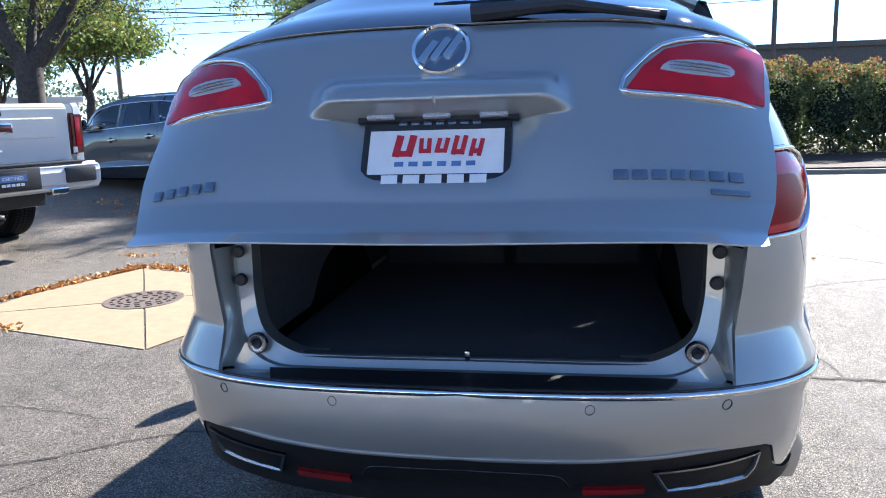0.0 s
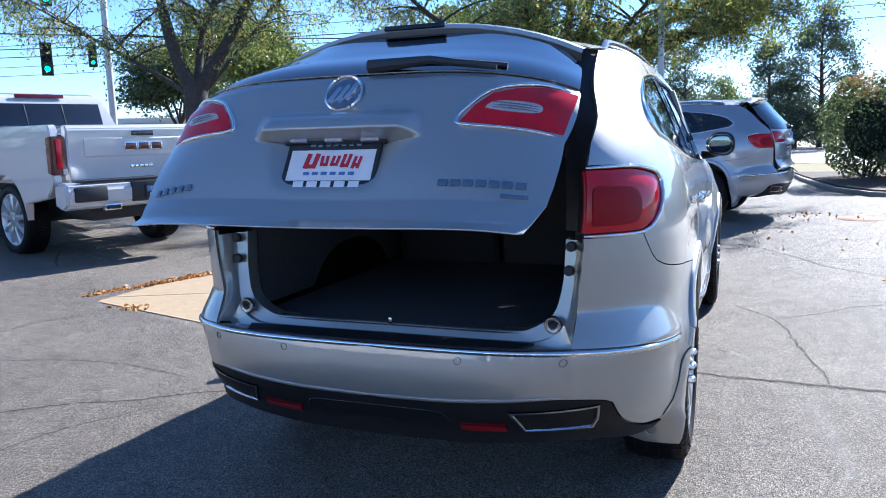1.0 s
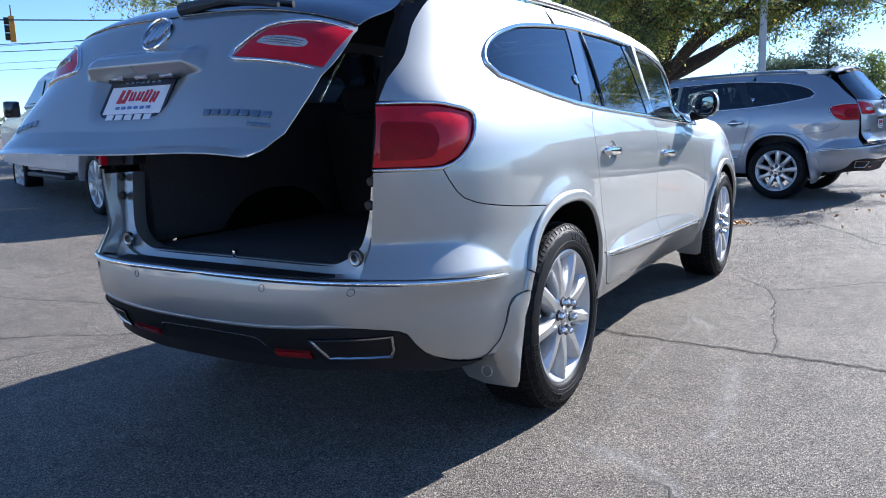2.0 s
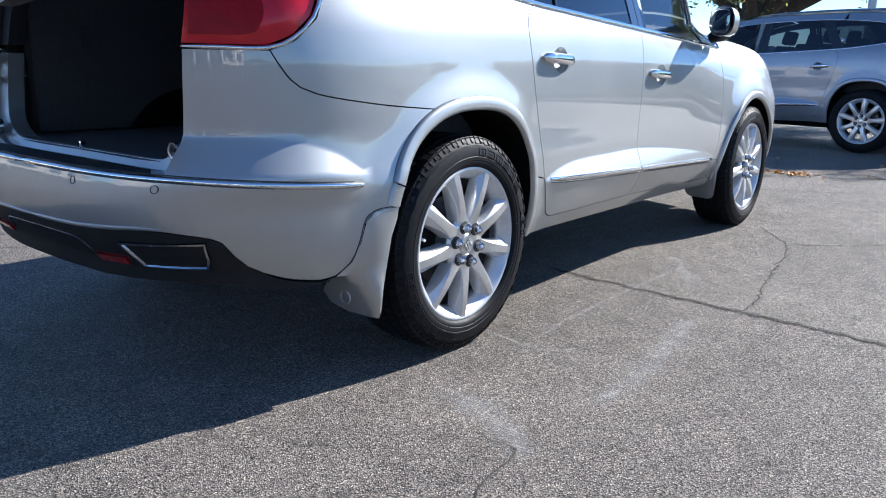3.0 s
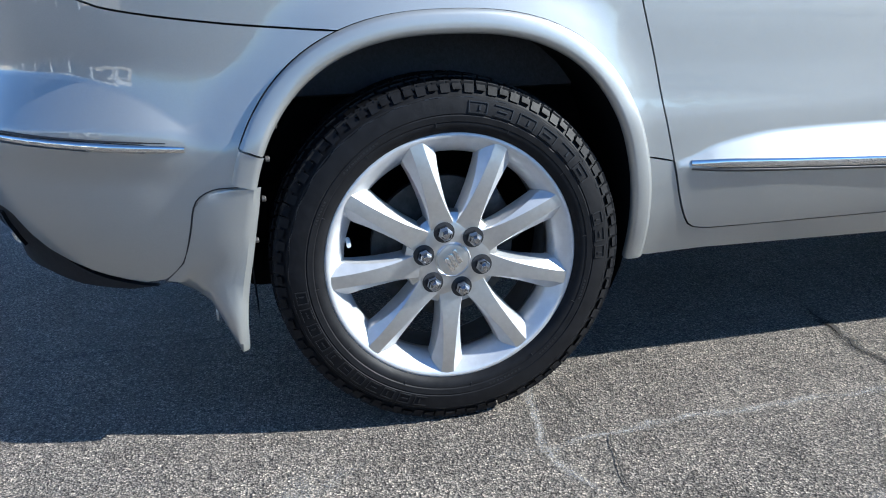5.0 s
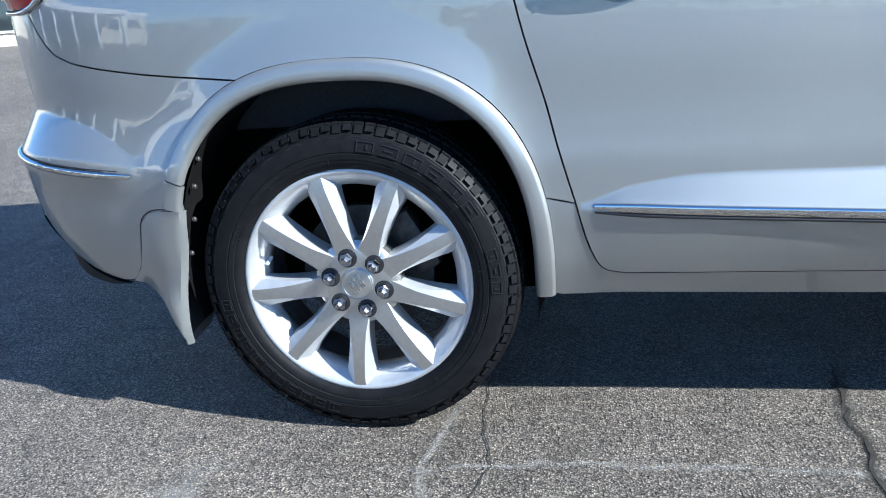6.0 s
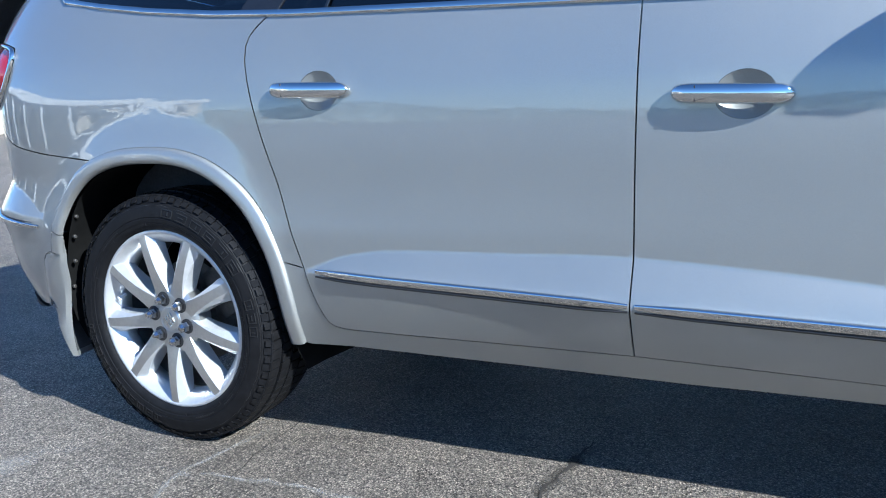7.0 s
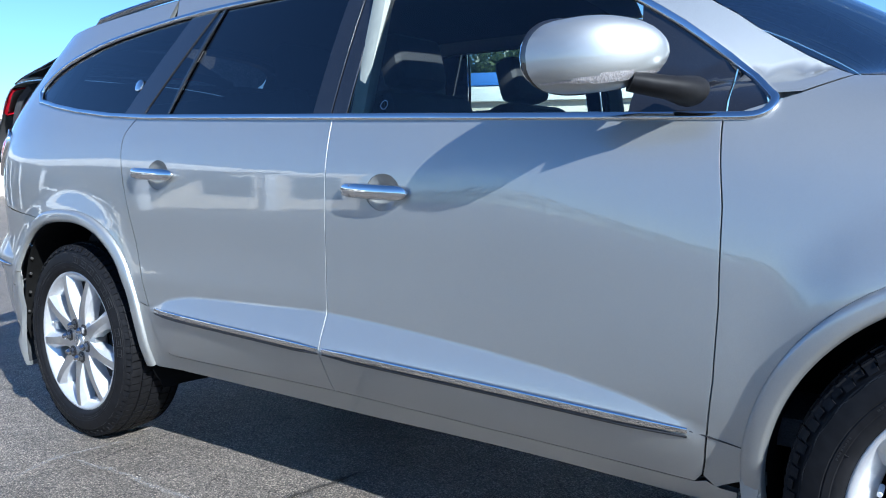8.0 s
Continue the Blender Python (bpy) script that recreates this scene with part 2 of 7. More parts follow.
def width(y, z):
    high = ease(0.98, 1.16, z)
    zz = z - high * (belt(max(-0.3, min(2.6, y))) - 1.185)
    d = curve_at(zz, DOOR)
    k = ease(1.9, -0.6, y)
    if k:
        d = d * (1 - k) + curve_at(z, QUARTER) * k
    k = ease(1.9, 3.0, y)
    if k:
        d = d * (1 - k) + curve_at(z, FENDER) * k
    # the ledge pressed into the doors: it stands out along the moulding and fades in a straight slope above it
    tall = ledge_tall(y)
    deep = 0.42 * tall
    if deep > 0.0005:
        zs = moulding_z(y) - 0.006
        d += deep * max(0.0, 1 - (z - zs) / tall) if z >= zs else deep * max(0.0, min(1.0, (z - 0.27) / (zs - 0.27)))
    # the shelf over the bumper strip runs out along the flank
    top, foot = curve_at(y, SHELF_TOP), curve_at(y, SHELF_FOOT)
    deep = 0.30 * (top - foot)
    if y < -0.50 and 0.60 < z < top:
        d += deep * ((top - z) / max(top - foot, 1e-4) if z >= foot else ease(0.60, foot, z))
    for hub in (0.0, BASE):
        r = math.hypot(y - hub, z - HUB - 0.03)
        near_door = y - hub if hub == 0.0 else hub - y
        d += 0.022 * (1 - ease(0.45, 0.60, r)) * (1 - ease(0.26, 0.46, near_door)) * (1 if z < 1.0 else max(0, 1 - (z - 1) * 5))
    return d


def skin(s, z):
    """A place on the right-hand skin. s runs along the side (metres ahead of the rear axle) and bends round both ends."""
    if s >= 0 and s <= BASE:
        return Vector((width(s, z), s, z))
    if s < 0:
        phi, b, y0, sign = -s / 1.1, curve_at(z, REAR), 0.0, -1
    else:
        phi, b, y0, sign = s - BASE, curve_at(z, NOSE), BASE, 1
    phi = min(phi, math.pi / 2)
    c, n = math.cos(phi), math.sin(phi)
    r = (abs(c) ** POWER + abs(n) ** POWER) ** (-1 / POWER)
    y = y0 + sign * b * r * n
    x = width(y, z) * r * c if s < 0 else width(min(y, BASE + 0.3), z) * r * c
    return Vector((x, y, z))


def at_y(y, z):
    """s of the skin's place at y, behind the axle."""
    if y >= 0:
        return y
    lo, hi = -1.1 * math.pi / 2, 0.0
    for _ in range(30):
        mid = (lo + hi) / 2
        if skin(mid, z).y < y:
            lo = mid
        else:
            hi = mid
    return (lo + hi) / 2


def at_x(x, z):
    """s of the rear face's place at x."""
    lo, hi = -1.1 * math.pi / 2, -0.4
    for _ in range(30):
        mid = (lo + hi) / 2
        if skin(mid, z).x < x:
            lo = mid
        else:
            hi = mid
    return (lo + hi) / 2


REAR_MID = -1.1 * math.pi / 2


def skin_normal(s, z):
    h = 0.006
    a = skin(min(s + h, BASE + 1.5), z) - skin(max(s - h, REAR_MID), z)
    b = skin(s, z + h) - skin(s, z - h)
    n = a.cross(b)
    if n.length < 1e-9:
        return Vector((1, 0, 0))
    n.normalize()
    if s <= REAR_MID + 0.02:
        n.x = 0
        n.normalize()
    return n


def inside(p, poly):
    hit, j = False, len(poly) - 1
    for i in range(len(poly)):
        (xi, yi), (xj, yj) = poly[i], poly[j]
        if (yi > p[1]) != (yj > p[1]) and p[0] < (xj - xi) * (p[1] - yi) / (yj - yi) + xi:
            hit = not hit
        j = i
    return hit


def dense(poly, step, closed=True):
    out = []
    n = len(poly)
    for i in range(n if closed else n - 1):
        a, b = poly[i], poly[(i + 1) % n]
        k = max(1, int(math.dist(a, b) / step))
        out += [(a[0] + (b[0] - a[0]) * j / k, a[1] + (b[1] - a[1]) * j / k) for j in range(k)]
    if not closed:
        out.append(tuple(poly[-1]))
    return out


def inset(poly, d):
    """The polygon drawn in by d; what lies on the middle line stays there."""
    area = sum(poly[i - 1][0] * poly[i][1] - poly[i][0] * poly[i - 1][1] for i in range(len(poly)))
    sign = 1 if area > 0 else -1
    out = []
    for i, p in enumerate(poly):
        a, b = poly[i - 1], poly[(i + 1) % len(poly)]
        t = (b[0] - a[0], b[1] - a[1])
        ln = math.hypot(*t) or 1
        q = (p[0] - sign * t[1] / ln * d, p[1] + sign * t[0] / ln * d)
        out.append((p[0], q[1]) if p[0] <= REAR_MID + 1e-4 else q)
    return out


def mirror(data):
    verts, faces, normals = data
    vs = [Vector((-v[0], v[1], v[2])) for v in verts]
    fs, ns, k = [], [], 0
    for f in faces:
        fs.append(tuple(reversed(f)))
        ns += [Vector((-n[0], n[1], n[2])) for n in reversed(normals[k:k + len(f)])]
        k += len(f)
    return vs, fs, ns


def joined(*datas):
    verts, faces, normals = [], [], []
    for v, f, n in datas:
        k = len(verts)
        verts += v
        faces += [tuple(i + k for i in q) for q in f]
        normals += n
    return verts, faces, normals


def panel(poly, off=0.0, step=0.035, gap=0.002, thick=0.014, holes=(), shape=None, dome=0.0, creases=()):
    """A pressed sheet over an outline in (s, z), with its edge folded in. off: how far it stands proud. dome: how far it swells."""
    f = shape or skin
    loops = [inset(dense(poly, step * 0.6), gap)] + [inset(dense(h, step * 0.6), -gap) for h in holes]
    pts, edges = [], []
    for lp in loops:
        k = len(pts)
        pts += lp
        edges += [(k + i, k + (i + 1) % len(lp)) for i in range(len(lp))]
    rim = len(pts)
    # each crease is a narrow rounded band: a line on it and one either side
    for cr, lift in [(cr, lift) for cr in creases for lift in (-0.007, 0.0, 0.007)]:
        last = None
        for p in [(s, z + lift) for s, z in dense(cr, step * 0.5, False)]:
            clear = min((q[0] - p[0]) ** 2 + (q[1] - p[1]) ** 2 for q in pts[:rim]) > 0.004 ** 2
            if clear and inside(p, loops[0]) and not any(inside(p, h) for h in loops[1:]):
                pts.append(p)
                if last is not None:
                    edges.append((last, len(pts) - 1))
                last = len(pts) - 1
            else:
                last = None
    marks = len(pts)
    xs, zs = [p[0] for p in loops[0]], [p[1] for p in loops[0]]
    x = min(xs) + step / 2
    row = 0
    while x < max(xs):
        z = min(zs) + step * (0.5 if row % 2 else 0.25)
        while z < max(zs):
            if inside((x, z), loops[0]) and not any(inside((x, z), h) for h in loops[1:]):
                if min((p[0] - x) ** 2 + (p[1] - z) ** 2 for p in pts[:marks]) > (step * 0.45) ** 2:
                    pts.append((x, z))
            z += step
        x += step
        row += 1
    from mathutils.geometry import delaunay_2d_cdt
    vs, _, fs, _, _, _ = delaunay_2d_cdt([Vector(p) for p in pts], edges, [], 1, 1e-6)
    tri = []
    for q in fs:
        c = (sum(vs[i].x for i in q) / len(q), sum(vs[i].y for i in q) / len(q))
        if inside(c, loops[0]) and not any(inside(c, h) for h in loops[1:]):
            tri.append(tuple(q))

    def normal(p):
        if shape is None:
            return skin_normal(p[0], p[1])
        h = 0.005
        n = (f(p[0] + h, p[1]) - f(p[0] - h, p[1])).cross(f(p[0], p[1] + h) - f(p[0], p[1] - h))
        return n.normalized()

    nor = [normal(v) for v in vs]
    swell = [0.0] * len(vs)
    if dome:
        for i, v in enumerate(vs):
            d = min(math.hypot(p[0] - v.x, p[1] - v.y) for p in loops[0])
            swell[i] = dome * ease(0, 0.05, d)
    verts = [f(v.x, v.y) + nor[i] * (off + swell[i]) for i, v in enumerate(vs)]
    faces, normals = [], []
    for q in tri:
        a, b, c = [verts[i] for i in q[:3]]
        if (b - a).cross(c - a).dot(nor[q[0]]) < 0:
            q = tuple(reversed(q))
        faces.append(q)
        normals += [nor[i] for i in q]
    if dome:
        acc = [Vector() for _ in verts]
        for q in faces:
            a, b, c = [verts[i] for i in q[:3]]
            for i in q:
                acc[i] += (b - a).cross(c - a)
        normals = [acc[i].normalized() for q in faces for i in q]
    if thick:
        for lp in loops:
            for i in range(len(lp)):
                p, q = lp[i], lp[(i + 1) % len(lp)]
                if p[0] <= REAR_MID + 1e-3 and q[0] <= REAR_MID + 1e-3:
                    continue
                np_, nq = normal(p), normal(q)
                a, b = f(*p) + np_ * off, f(*q) + nq * off
                k = len(verts)
                verts += [a, b, b - nq * thick, a - np_ * thick]
                faces.append((k, k + 3, k + 2, k + 1))
                n = (verts[k + 3] - a).cross(verts[k + 2] - a)
                n = n.normalized() if n.length > 1e-12 else np_
                normals += [(n + np_ * 0.7).normalized(), n, n, (n + nq * 0.7).normalized()]
    return verts, faces, normals


def skinned(name, data, mat, parent, label=""):
    return make(name, data[0], data[1], mat, parent, True, label, data[2])


def strip(path, wide, high, base=0.0, shape=None, closed=False, prof=None, blunt=False):
    """A rounded moulding along a line of (s, z) on the skin."""
    f = shape or skin
    verts, faces, normals, n = [], [], [], len(path)
    prof = prof or [(-0.5, -0.4), (-0.46, 0.55), (-0.25, 0.95), (0.25, 0.95), (0.46, 0.55), (0.5, -0.4)]
    for i, p in enumerate(path):
        a = f(*path[(i - 1) % n if closed else max(i - 1, 0)])
        b = f(*path[(i + 1) % n if closed else min(i + 1, n - 1)])
        o = f(*p)
        t = (b - a).normalized()
        if shape is None:
            nn = skin_normal(*p)
        else:
            nn = (f(p[0] + .005, p[1]) - f(p[0] - .005, p[1])).cross(f(p[0], p[1] + .005) - f(p[0], p[1] - .005)).normalized()
        side = nn.cross(t).normalized()
        k = 1.0
        if not closed:
            k = 1.0 if blunt else min(1.0, 0.25 + min(i, n - 1 - i) * 0.3)
        for u, h in prof:
            verts.append(o + side * (u * wide * (0.4 + 0.6 * k)) + nn * (base + h * high * k))
    m = len(prof)
    for i in range(n if closed else n - 1):
        for j in range(m - 1):
            a, b = i * m + j, i * m + j + 1
            c, d = ((i + 1) % n) * m + j + 1, ((i + 1) % n) * m + j
            faces.append((a, b, c, d))
    acc = [Vector() for _ in verts]
    for q in faces:
        w = (verts[q[1]] - verts[q[0]]).cross(verts[q[2]] - verts[q[0]])
        for i in q:
            acc[i] += w
    normals = [acc[i].normalized() for q in faces for i in q]
    if blunt:
        for start in (0, (n - 1) * m):
            k = len(verts)
            verts += verts[start:start + m]
            q = list(range(k, k + m))
            w = (verts[q[1]] - verts[q[0]]).cross(verts[q[2]] - verts[q[0]]).normalized()
            out = f(*path[0]) - f(*path[1]) if start == 0 else f(*path[-1]) - f(*path[-2])
            if w.dot(out) < 0:
                q, w = q[::-1], -w
            faces.append(tuple(q))
            normals += [w] * m
    return verts, faces, normals


def line(points, step=0.03):
    """A smooth line of (s, z) through control points."""
    out, n = [], len(points)
    for i in range(n - 1):
        p0, p1, p2, p3 = points[max(i - 1, 0)], points[i], points[i + 1], points[min(i + 2, n - 1)]
        k = max(2, int(math.dist(p1, p2) / step))
        for j in range(k):
            t = j / k
            out.append(tuple(0.5 * (2 * b + (c - a) * t + (2 * a - 5 * b + 4 * c - d) * t * t + (3 * b - a - 3 * c + d) * t**3)
                             for a, b, c, d in zip(p0, p1, p2, p3)))
    out.append(tuple(points[-1]))
    return out


def arch(hub, grow, a0, a1, steps=40):
    """Points of a wheel opening, from angle a0 to a1 in degrees (0: ahead, 90: up)."""
    out = []
    for i in range(steps + 1):
        a = radians(a0 + (a1 - a0) * i / steps)
        c, n = math.cos(a), math.sin(a)
        # the rear opening is squarer and taller than the front one
        power, wide, tall = (2.5, 0.418, 0.475) if hub == 0 else (2.0, 0.428, 0.437)
        k = (abs(c) ** power + abs(n) ** power) ** (-1 / power)
        y, z = hub + (wide + grow) * c * k, HUB + ((tall if n > 0 else 0.60) + grow) * n * k
        out.append((at_y(y, z) if y < 0 else y, z))
    return out


# ---- wheels ----
def tyre_mesh():
    acc = ([], [])
    prof = [(0.262, -0.105), (0.272, -0.118), (0.30, -0.127), (0.335, -0.127), (0.360, -0.118), (0.376, -0.100), (0.382, -0.06), (0.383, 0.0),
            (0.382, 0.06), (0.376, 0.096), (0.3675, 0.1095), (0.357, 0.1165), (0.3545, 0.1195), (0.3515, 0.1205), (0.350, 0.1225), (0.335, 0.127), (0.318, 0.1285), (0.316, 0.1270), (0.3135, 0.1285), (0.302, 0.1275), (0.300, 0.1258),
            (0.2975, 0.1262), (0.289, 0.1235), (0.282, 0.119), (0.277, 0.112), (0.268, 0.105)]
    add_mesh(acc, *lathe(prof, 96))
    return acc


def tread_mesh():
    """Tread blocks in five rows, and the lugs that wrap over the shoulder."""
    acc = ([], [])
    rnd = random.Random(5)
    for row, (x0, x1, r) in enumerate([(-0.108, -0.072, 0.387), (-0.064, -0.026, 0.390), (-0.020, 0.020, 0.391), (0.026, 0.064, 0.390), (0.072, 0.108, 0.387)]):
        count = 78
        for i in range(count):
            a0 = 2 * math.pi * (i + 0.5 * (row % 2)) / count
            a1 = a0 + 2 * math.pi / count * (0.80 + 0.08 * rnd.random())
            slant = 0.012 * (1 if row < 2 else -1 if row > 2 else 0)
            vs = []
            for rr in (0.378, r):
                for x, a in ((x0, a0), (x1, a0 + slant), (x1, a1 + slant), (x0, a1)):
                    k = rr - (0.006 if abs(x) > 0.1 else 0)
                    vs.append((x, k * math.cos(a), k * math.sin(a)))
            add_mesh(acc, vs, [(4, 5, 6, 7), (0, 1, 5, 4), (1, 2, 6, 5), (2, 3, 7, 6), (3, 0, 4, 7)])
    for i in range(92):
        a0 = 2 * math.pi * i / 92
        a1 = a0 + 2 * math.pi / 92 * 0.80
        long = 0.360 if i % 2 else 0.366
        for side in (1, -1):
            vs = [(side * x, r * math.cos(a), r * math.sin(a)) for a in (a0, a1) for r, x in ((0.3835, 0.104), (0.376, 0.1085), (long, 0.1185), (long, 0.112), (0.374, 0.095))]
            add_mesh(acc, vs, [(0, 1, 6, 5), (1, 2, 7, 6), (2, 3, 8, 7), (0, 4, 3, 2), (0, 2, 1), (5, 6, 7), (5, 7, 8, 9)])
    return acc


def raised_marks():
    """Raised sidewall marks: plain bars where the maker's lettering stands, and a zigzag ring."""
    acc = ([], [])

    def bar(a0, a1, r0, r1, x=0.1295):
        n = max(1, int((a1 - a0) / 0.02))
        for i in range(n):
            b0, b1 = a0 + (a1 - a0) * i / n, a0 + (a1 - a0) * (i + 1) / n
            def xs(r):
                return x - max(0, (r - 0.325)) * 0.2
            vs = [(xs(r) + d, r * math.cos(b), r * math.sin(b)) for d in (-0.004, 0.001) for b, r in ((b0, r0), (b0, r1), (b1, r1), (b1, r0))]
            add_mesh(acc, vs, [(4, 5, 6, 7), (0, 1, 5, 4), (1, 2, 6, 5), (2, 3, 7, 6), (3, 0, 4, 7)])
    # word-sized rows of letter-sized outlines
    for start, count, pitch, way in ((186, 11, 0.116, 1), (84, 6, 0.168, -1), (15, 3, 0.118, -1)):
        for i in range(count):
            wide = pitch * 0.74
            a = radians(start) + way * i * pitch
            a = a if way > 0 else a - wide
            bar(a, a + wide, 0.3205, 0.3225)
            bar(a, a + wide, 0.3425, 0.3445)
            bar(a, a + 0.007, 0.3225, 0.3425)
            if i % 3 != 1:
                bar(a + wide - 0.007, a + wide, 0.3225, 0.3425)
            if i % 2:
                bar(a + wide * 0.3, a + wide * 0.8, 0.3315, 0.3340)
            else:
                bar(a + wide * 0.36, a + wide * 0.46, 0.3270, 0.3380)
    # rows of fine print, too small to read
    for start, count, pitch in ((284, 9, 0.030), (309, 7, 0.026), (120, 12, 0.026), (150, 8, 0.022), (338, 6, 0.028)):
        for i in range(count):
            a = radians(start) + i * pitch
            bar(a, a + pitch * 0.6, 0.3060, 0.3100, 0.1275)
    # a zigzag line under the shoulder
    n = 60
    for i in range(n):
        a0, a1 = 2 * math.pi * i / n, 2 * math.pi * (i + 1) / n
        ra, rb = (0.3475, 0.3525) if i % 2 else (0.3525, 0.3475)
        for k in range(4):
            t0, t1 = k / 4, (k + 1) / 4
            r = ra + (rb - ra) * (t0 + t1) / 2
            bar(a0 + (a1 - a0) * t0, a0 + (a1 - a0) * t1, r - 0.0009, r + 0.0009, 0.1265)
    # short radial ticks round the bead
    for k in range(12):
        a = 2 * math.pi * k / 12 + 0.11
        bar(a, a + 0.005, 0.2935, 0.3035, 0.1265)
    return acc


def build_wheel_meshes():
    """Meshes of a nine-spoke wheel that faces +x, its face at x = 0."""
    made = {}

    def keep(name, bm, mat, sharp=35):
        ob = part(name, bm, mat, None, "", True, sharp)
        made[name] = ob.data
        bpy.data.objects.remove(ob)

    v, f = tyre_mesh()
    v = [(x - 0.112, y, z) for x, y, z in v]
    keep("tyre", clean(v, f), RUBBER, 28)
    v, f = tread_mesh()
    v = [(x - 0.112, y, z) for x, y, z in v]
    keep("tread", clean(v, f), RUBBER, 28)
    v, f = raised_marks()
    v = [(x - 0.112, y, z) for x, y, z in v]
    keep("sidewall_relief", clean(v, f), RUBBER_RAISED)
    # the rim's lip, then a dish that slopes in to the pockets
    keep("rim", clean(*lathe([(0.258, -0.215), (0.250, -0.10), (0.246, -0.085), (0.238, -0.074), (0.233, -0.060), (0.232, -0.046), (0.235, -0.034), (0.243, -0.022), (0.256, -0.008), (0.262, -0.0025),
                              (0.266, 0.001), (0.2715, 0.003), (0.2765, 0.002), (0.280, -0.002), (0.280, -0.010), (0.268, -0.02), (0.262, -0.03), (0.262, -0.19)], 108, closed=True)), ALLOY_PAINT, 40)
    # the barrel's dark colour holds the shade behind the spokes
    keep("barrel", clean(*lathe([(0.252, -0.20), (0.240, -0.15), (0.236, -0.10), (0.234, -0.072)], 60)), simple("barrel_shade", (0.10, 0.10, 0.10), 0.6, 0.3, 0.3, 20))
    # one spoke: a flat machined face between two painted bevels that are broadest by the pocket's outer end
    def spoke(face):
        acc = ([], [])
        rows = [(0.055, 0.0275, 0.0280, -0.0060, -0.045), (0.085, 0.0250, 0.0258, -0.0035, -0.050), (0.100, 0.0225, 0.0240, -0.0015, -0.052), (0.115, 0.0200, 0.0228, 0.0005, -0.053), (0.135, 0.0178, 0.0225, 0.0030, -0.053),
                (0.160, 0.0160, 0.0238, 0.0050, -0.052), (0.185, 0.0148, 0.0265, 0.0058, -0.050), (0.210, 0.0140, 0.0302, 0.0055, -0.047), (0.228, 0.0136, 0.0345, 0.0046, -0.044), (0.240, 0.0135, 0.0345, 0.0038, -0.040),
                (0.252, 0.0138, 0.0270, 0.0026, -0.034), (0.262, 0.0143, 0.0195, 0.0018, -0.028), (0.2705, 0.0150, 0.0156, 0.0012, -0.024)]
        vs = []
        for r, w, wide, top, bot in rows:
            drop = 0.0015 + 0.85 * (wide - w)
            if face:
                vs += [(top - 0.0006, -w + 0.0006, r), (top, 0.0, r), (top - 0.0006, w - 0.0006, r)]
            else:
                vs += [(bot, -wide - 0.004, r), (top - drop - 0.004, -wide - 0.0012, r), (top - drop, -wide, r), (top - 0.0010, -w, r), (top - 0.0010, w, r), (top - drop, wide, r), (top - drop - 0.004, wide + 0.0012, r), (bot, wide + 0.004, r)]
        m = 3 if face else 8
        fs = []
        for i in range(len(rows) - 1):
            for j in range(m - 1):
                fs.append((i * m + j, i * m + j + 1, (i + 1) * m + j + 1, (i + 1) * m + j))
        if not face:
            fs += [tuple(range(8)), tuple((len(rows) - 1) * 8 + k for k in range(7, -1, -1))]
        add_mesh(acc, vs, fs)
        return acc
    for name, face, mat in (("spoke", False, ALLOY_PAINT), ("spoke_face", True, ALLOY)):
        v, f = spoke(face)
        keep(name, clean(v, f), mat, 22)
    keep("hub", clean(*lathe([(0.0, -0.010), (0.035, -0.010), (0.037, -0.005), (0.05, -0.0045), (0.082, -0.0045), (0.094, -0.008), (0.104, -0.017), (0.108, -0.035), (0.10, -0.07), (0.0, -0.07)], 54)), ALLOY)
    keep("centre_cap", clean(*lathe([(0.0, 0.001), (0.022, 0.0005), (0.034, -0.0010), (0.0355, -0.0024), (0.037, -0.0012), (0.0395, -0.003), (0.040, -0.02)], 40)), ALLOY)
    keep("lug_nut", clean(*lathe([(0.0, 0.012), (0.005, 0.012), (0.0085, 0.008), (0.0115, 0.004), (0.0125, -0.012), (0.0165, -0.014), (0.0165, -0.02)], 6)), LUG)
    keep("lug_seat", clean(*lathe([(0.010, -0.0065), (0.0165, -0.0052), (0.0185, -0.0055), (0.0185, -0.012)], 20)), BLACK_PLASTIC)
    keep("brake_disc", clean(*lathe([(0.06, -0.085), (0.085, -0.085), (0.088, -0.105), (0.165, -0.107), (0.165, -0.13), (0.06, -0.13)], 48)), IRON)
    keep("valve", clean(*[q for q in [tube([(-0.012, 0, 0), (0.018, 0, -0.006)], 0.005, 8)]][0]), WHITE_PLATE)
    bm = bmesh.new()
    box_into(bm, (0.003, 0.009, 0.034), pose(0, 0, 0), 0.0012)
    keep("cap_bar", bm, CHROME)
    bm = bmesh.new()
    box_into(bm, (0.06, 0.16, 0.07), pose(-0.12, 0.0, 0.14), 0.015)
    keep("brake_caliper", bm, IRON)
    return made


WHEEL = build_wheel_meshes()


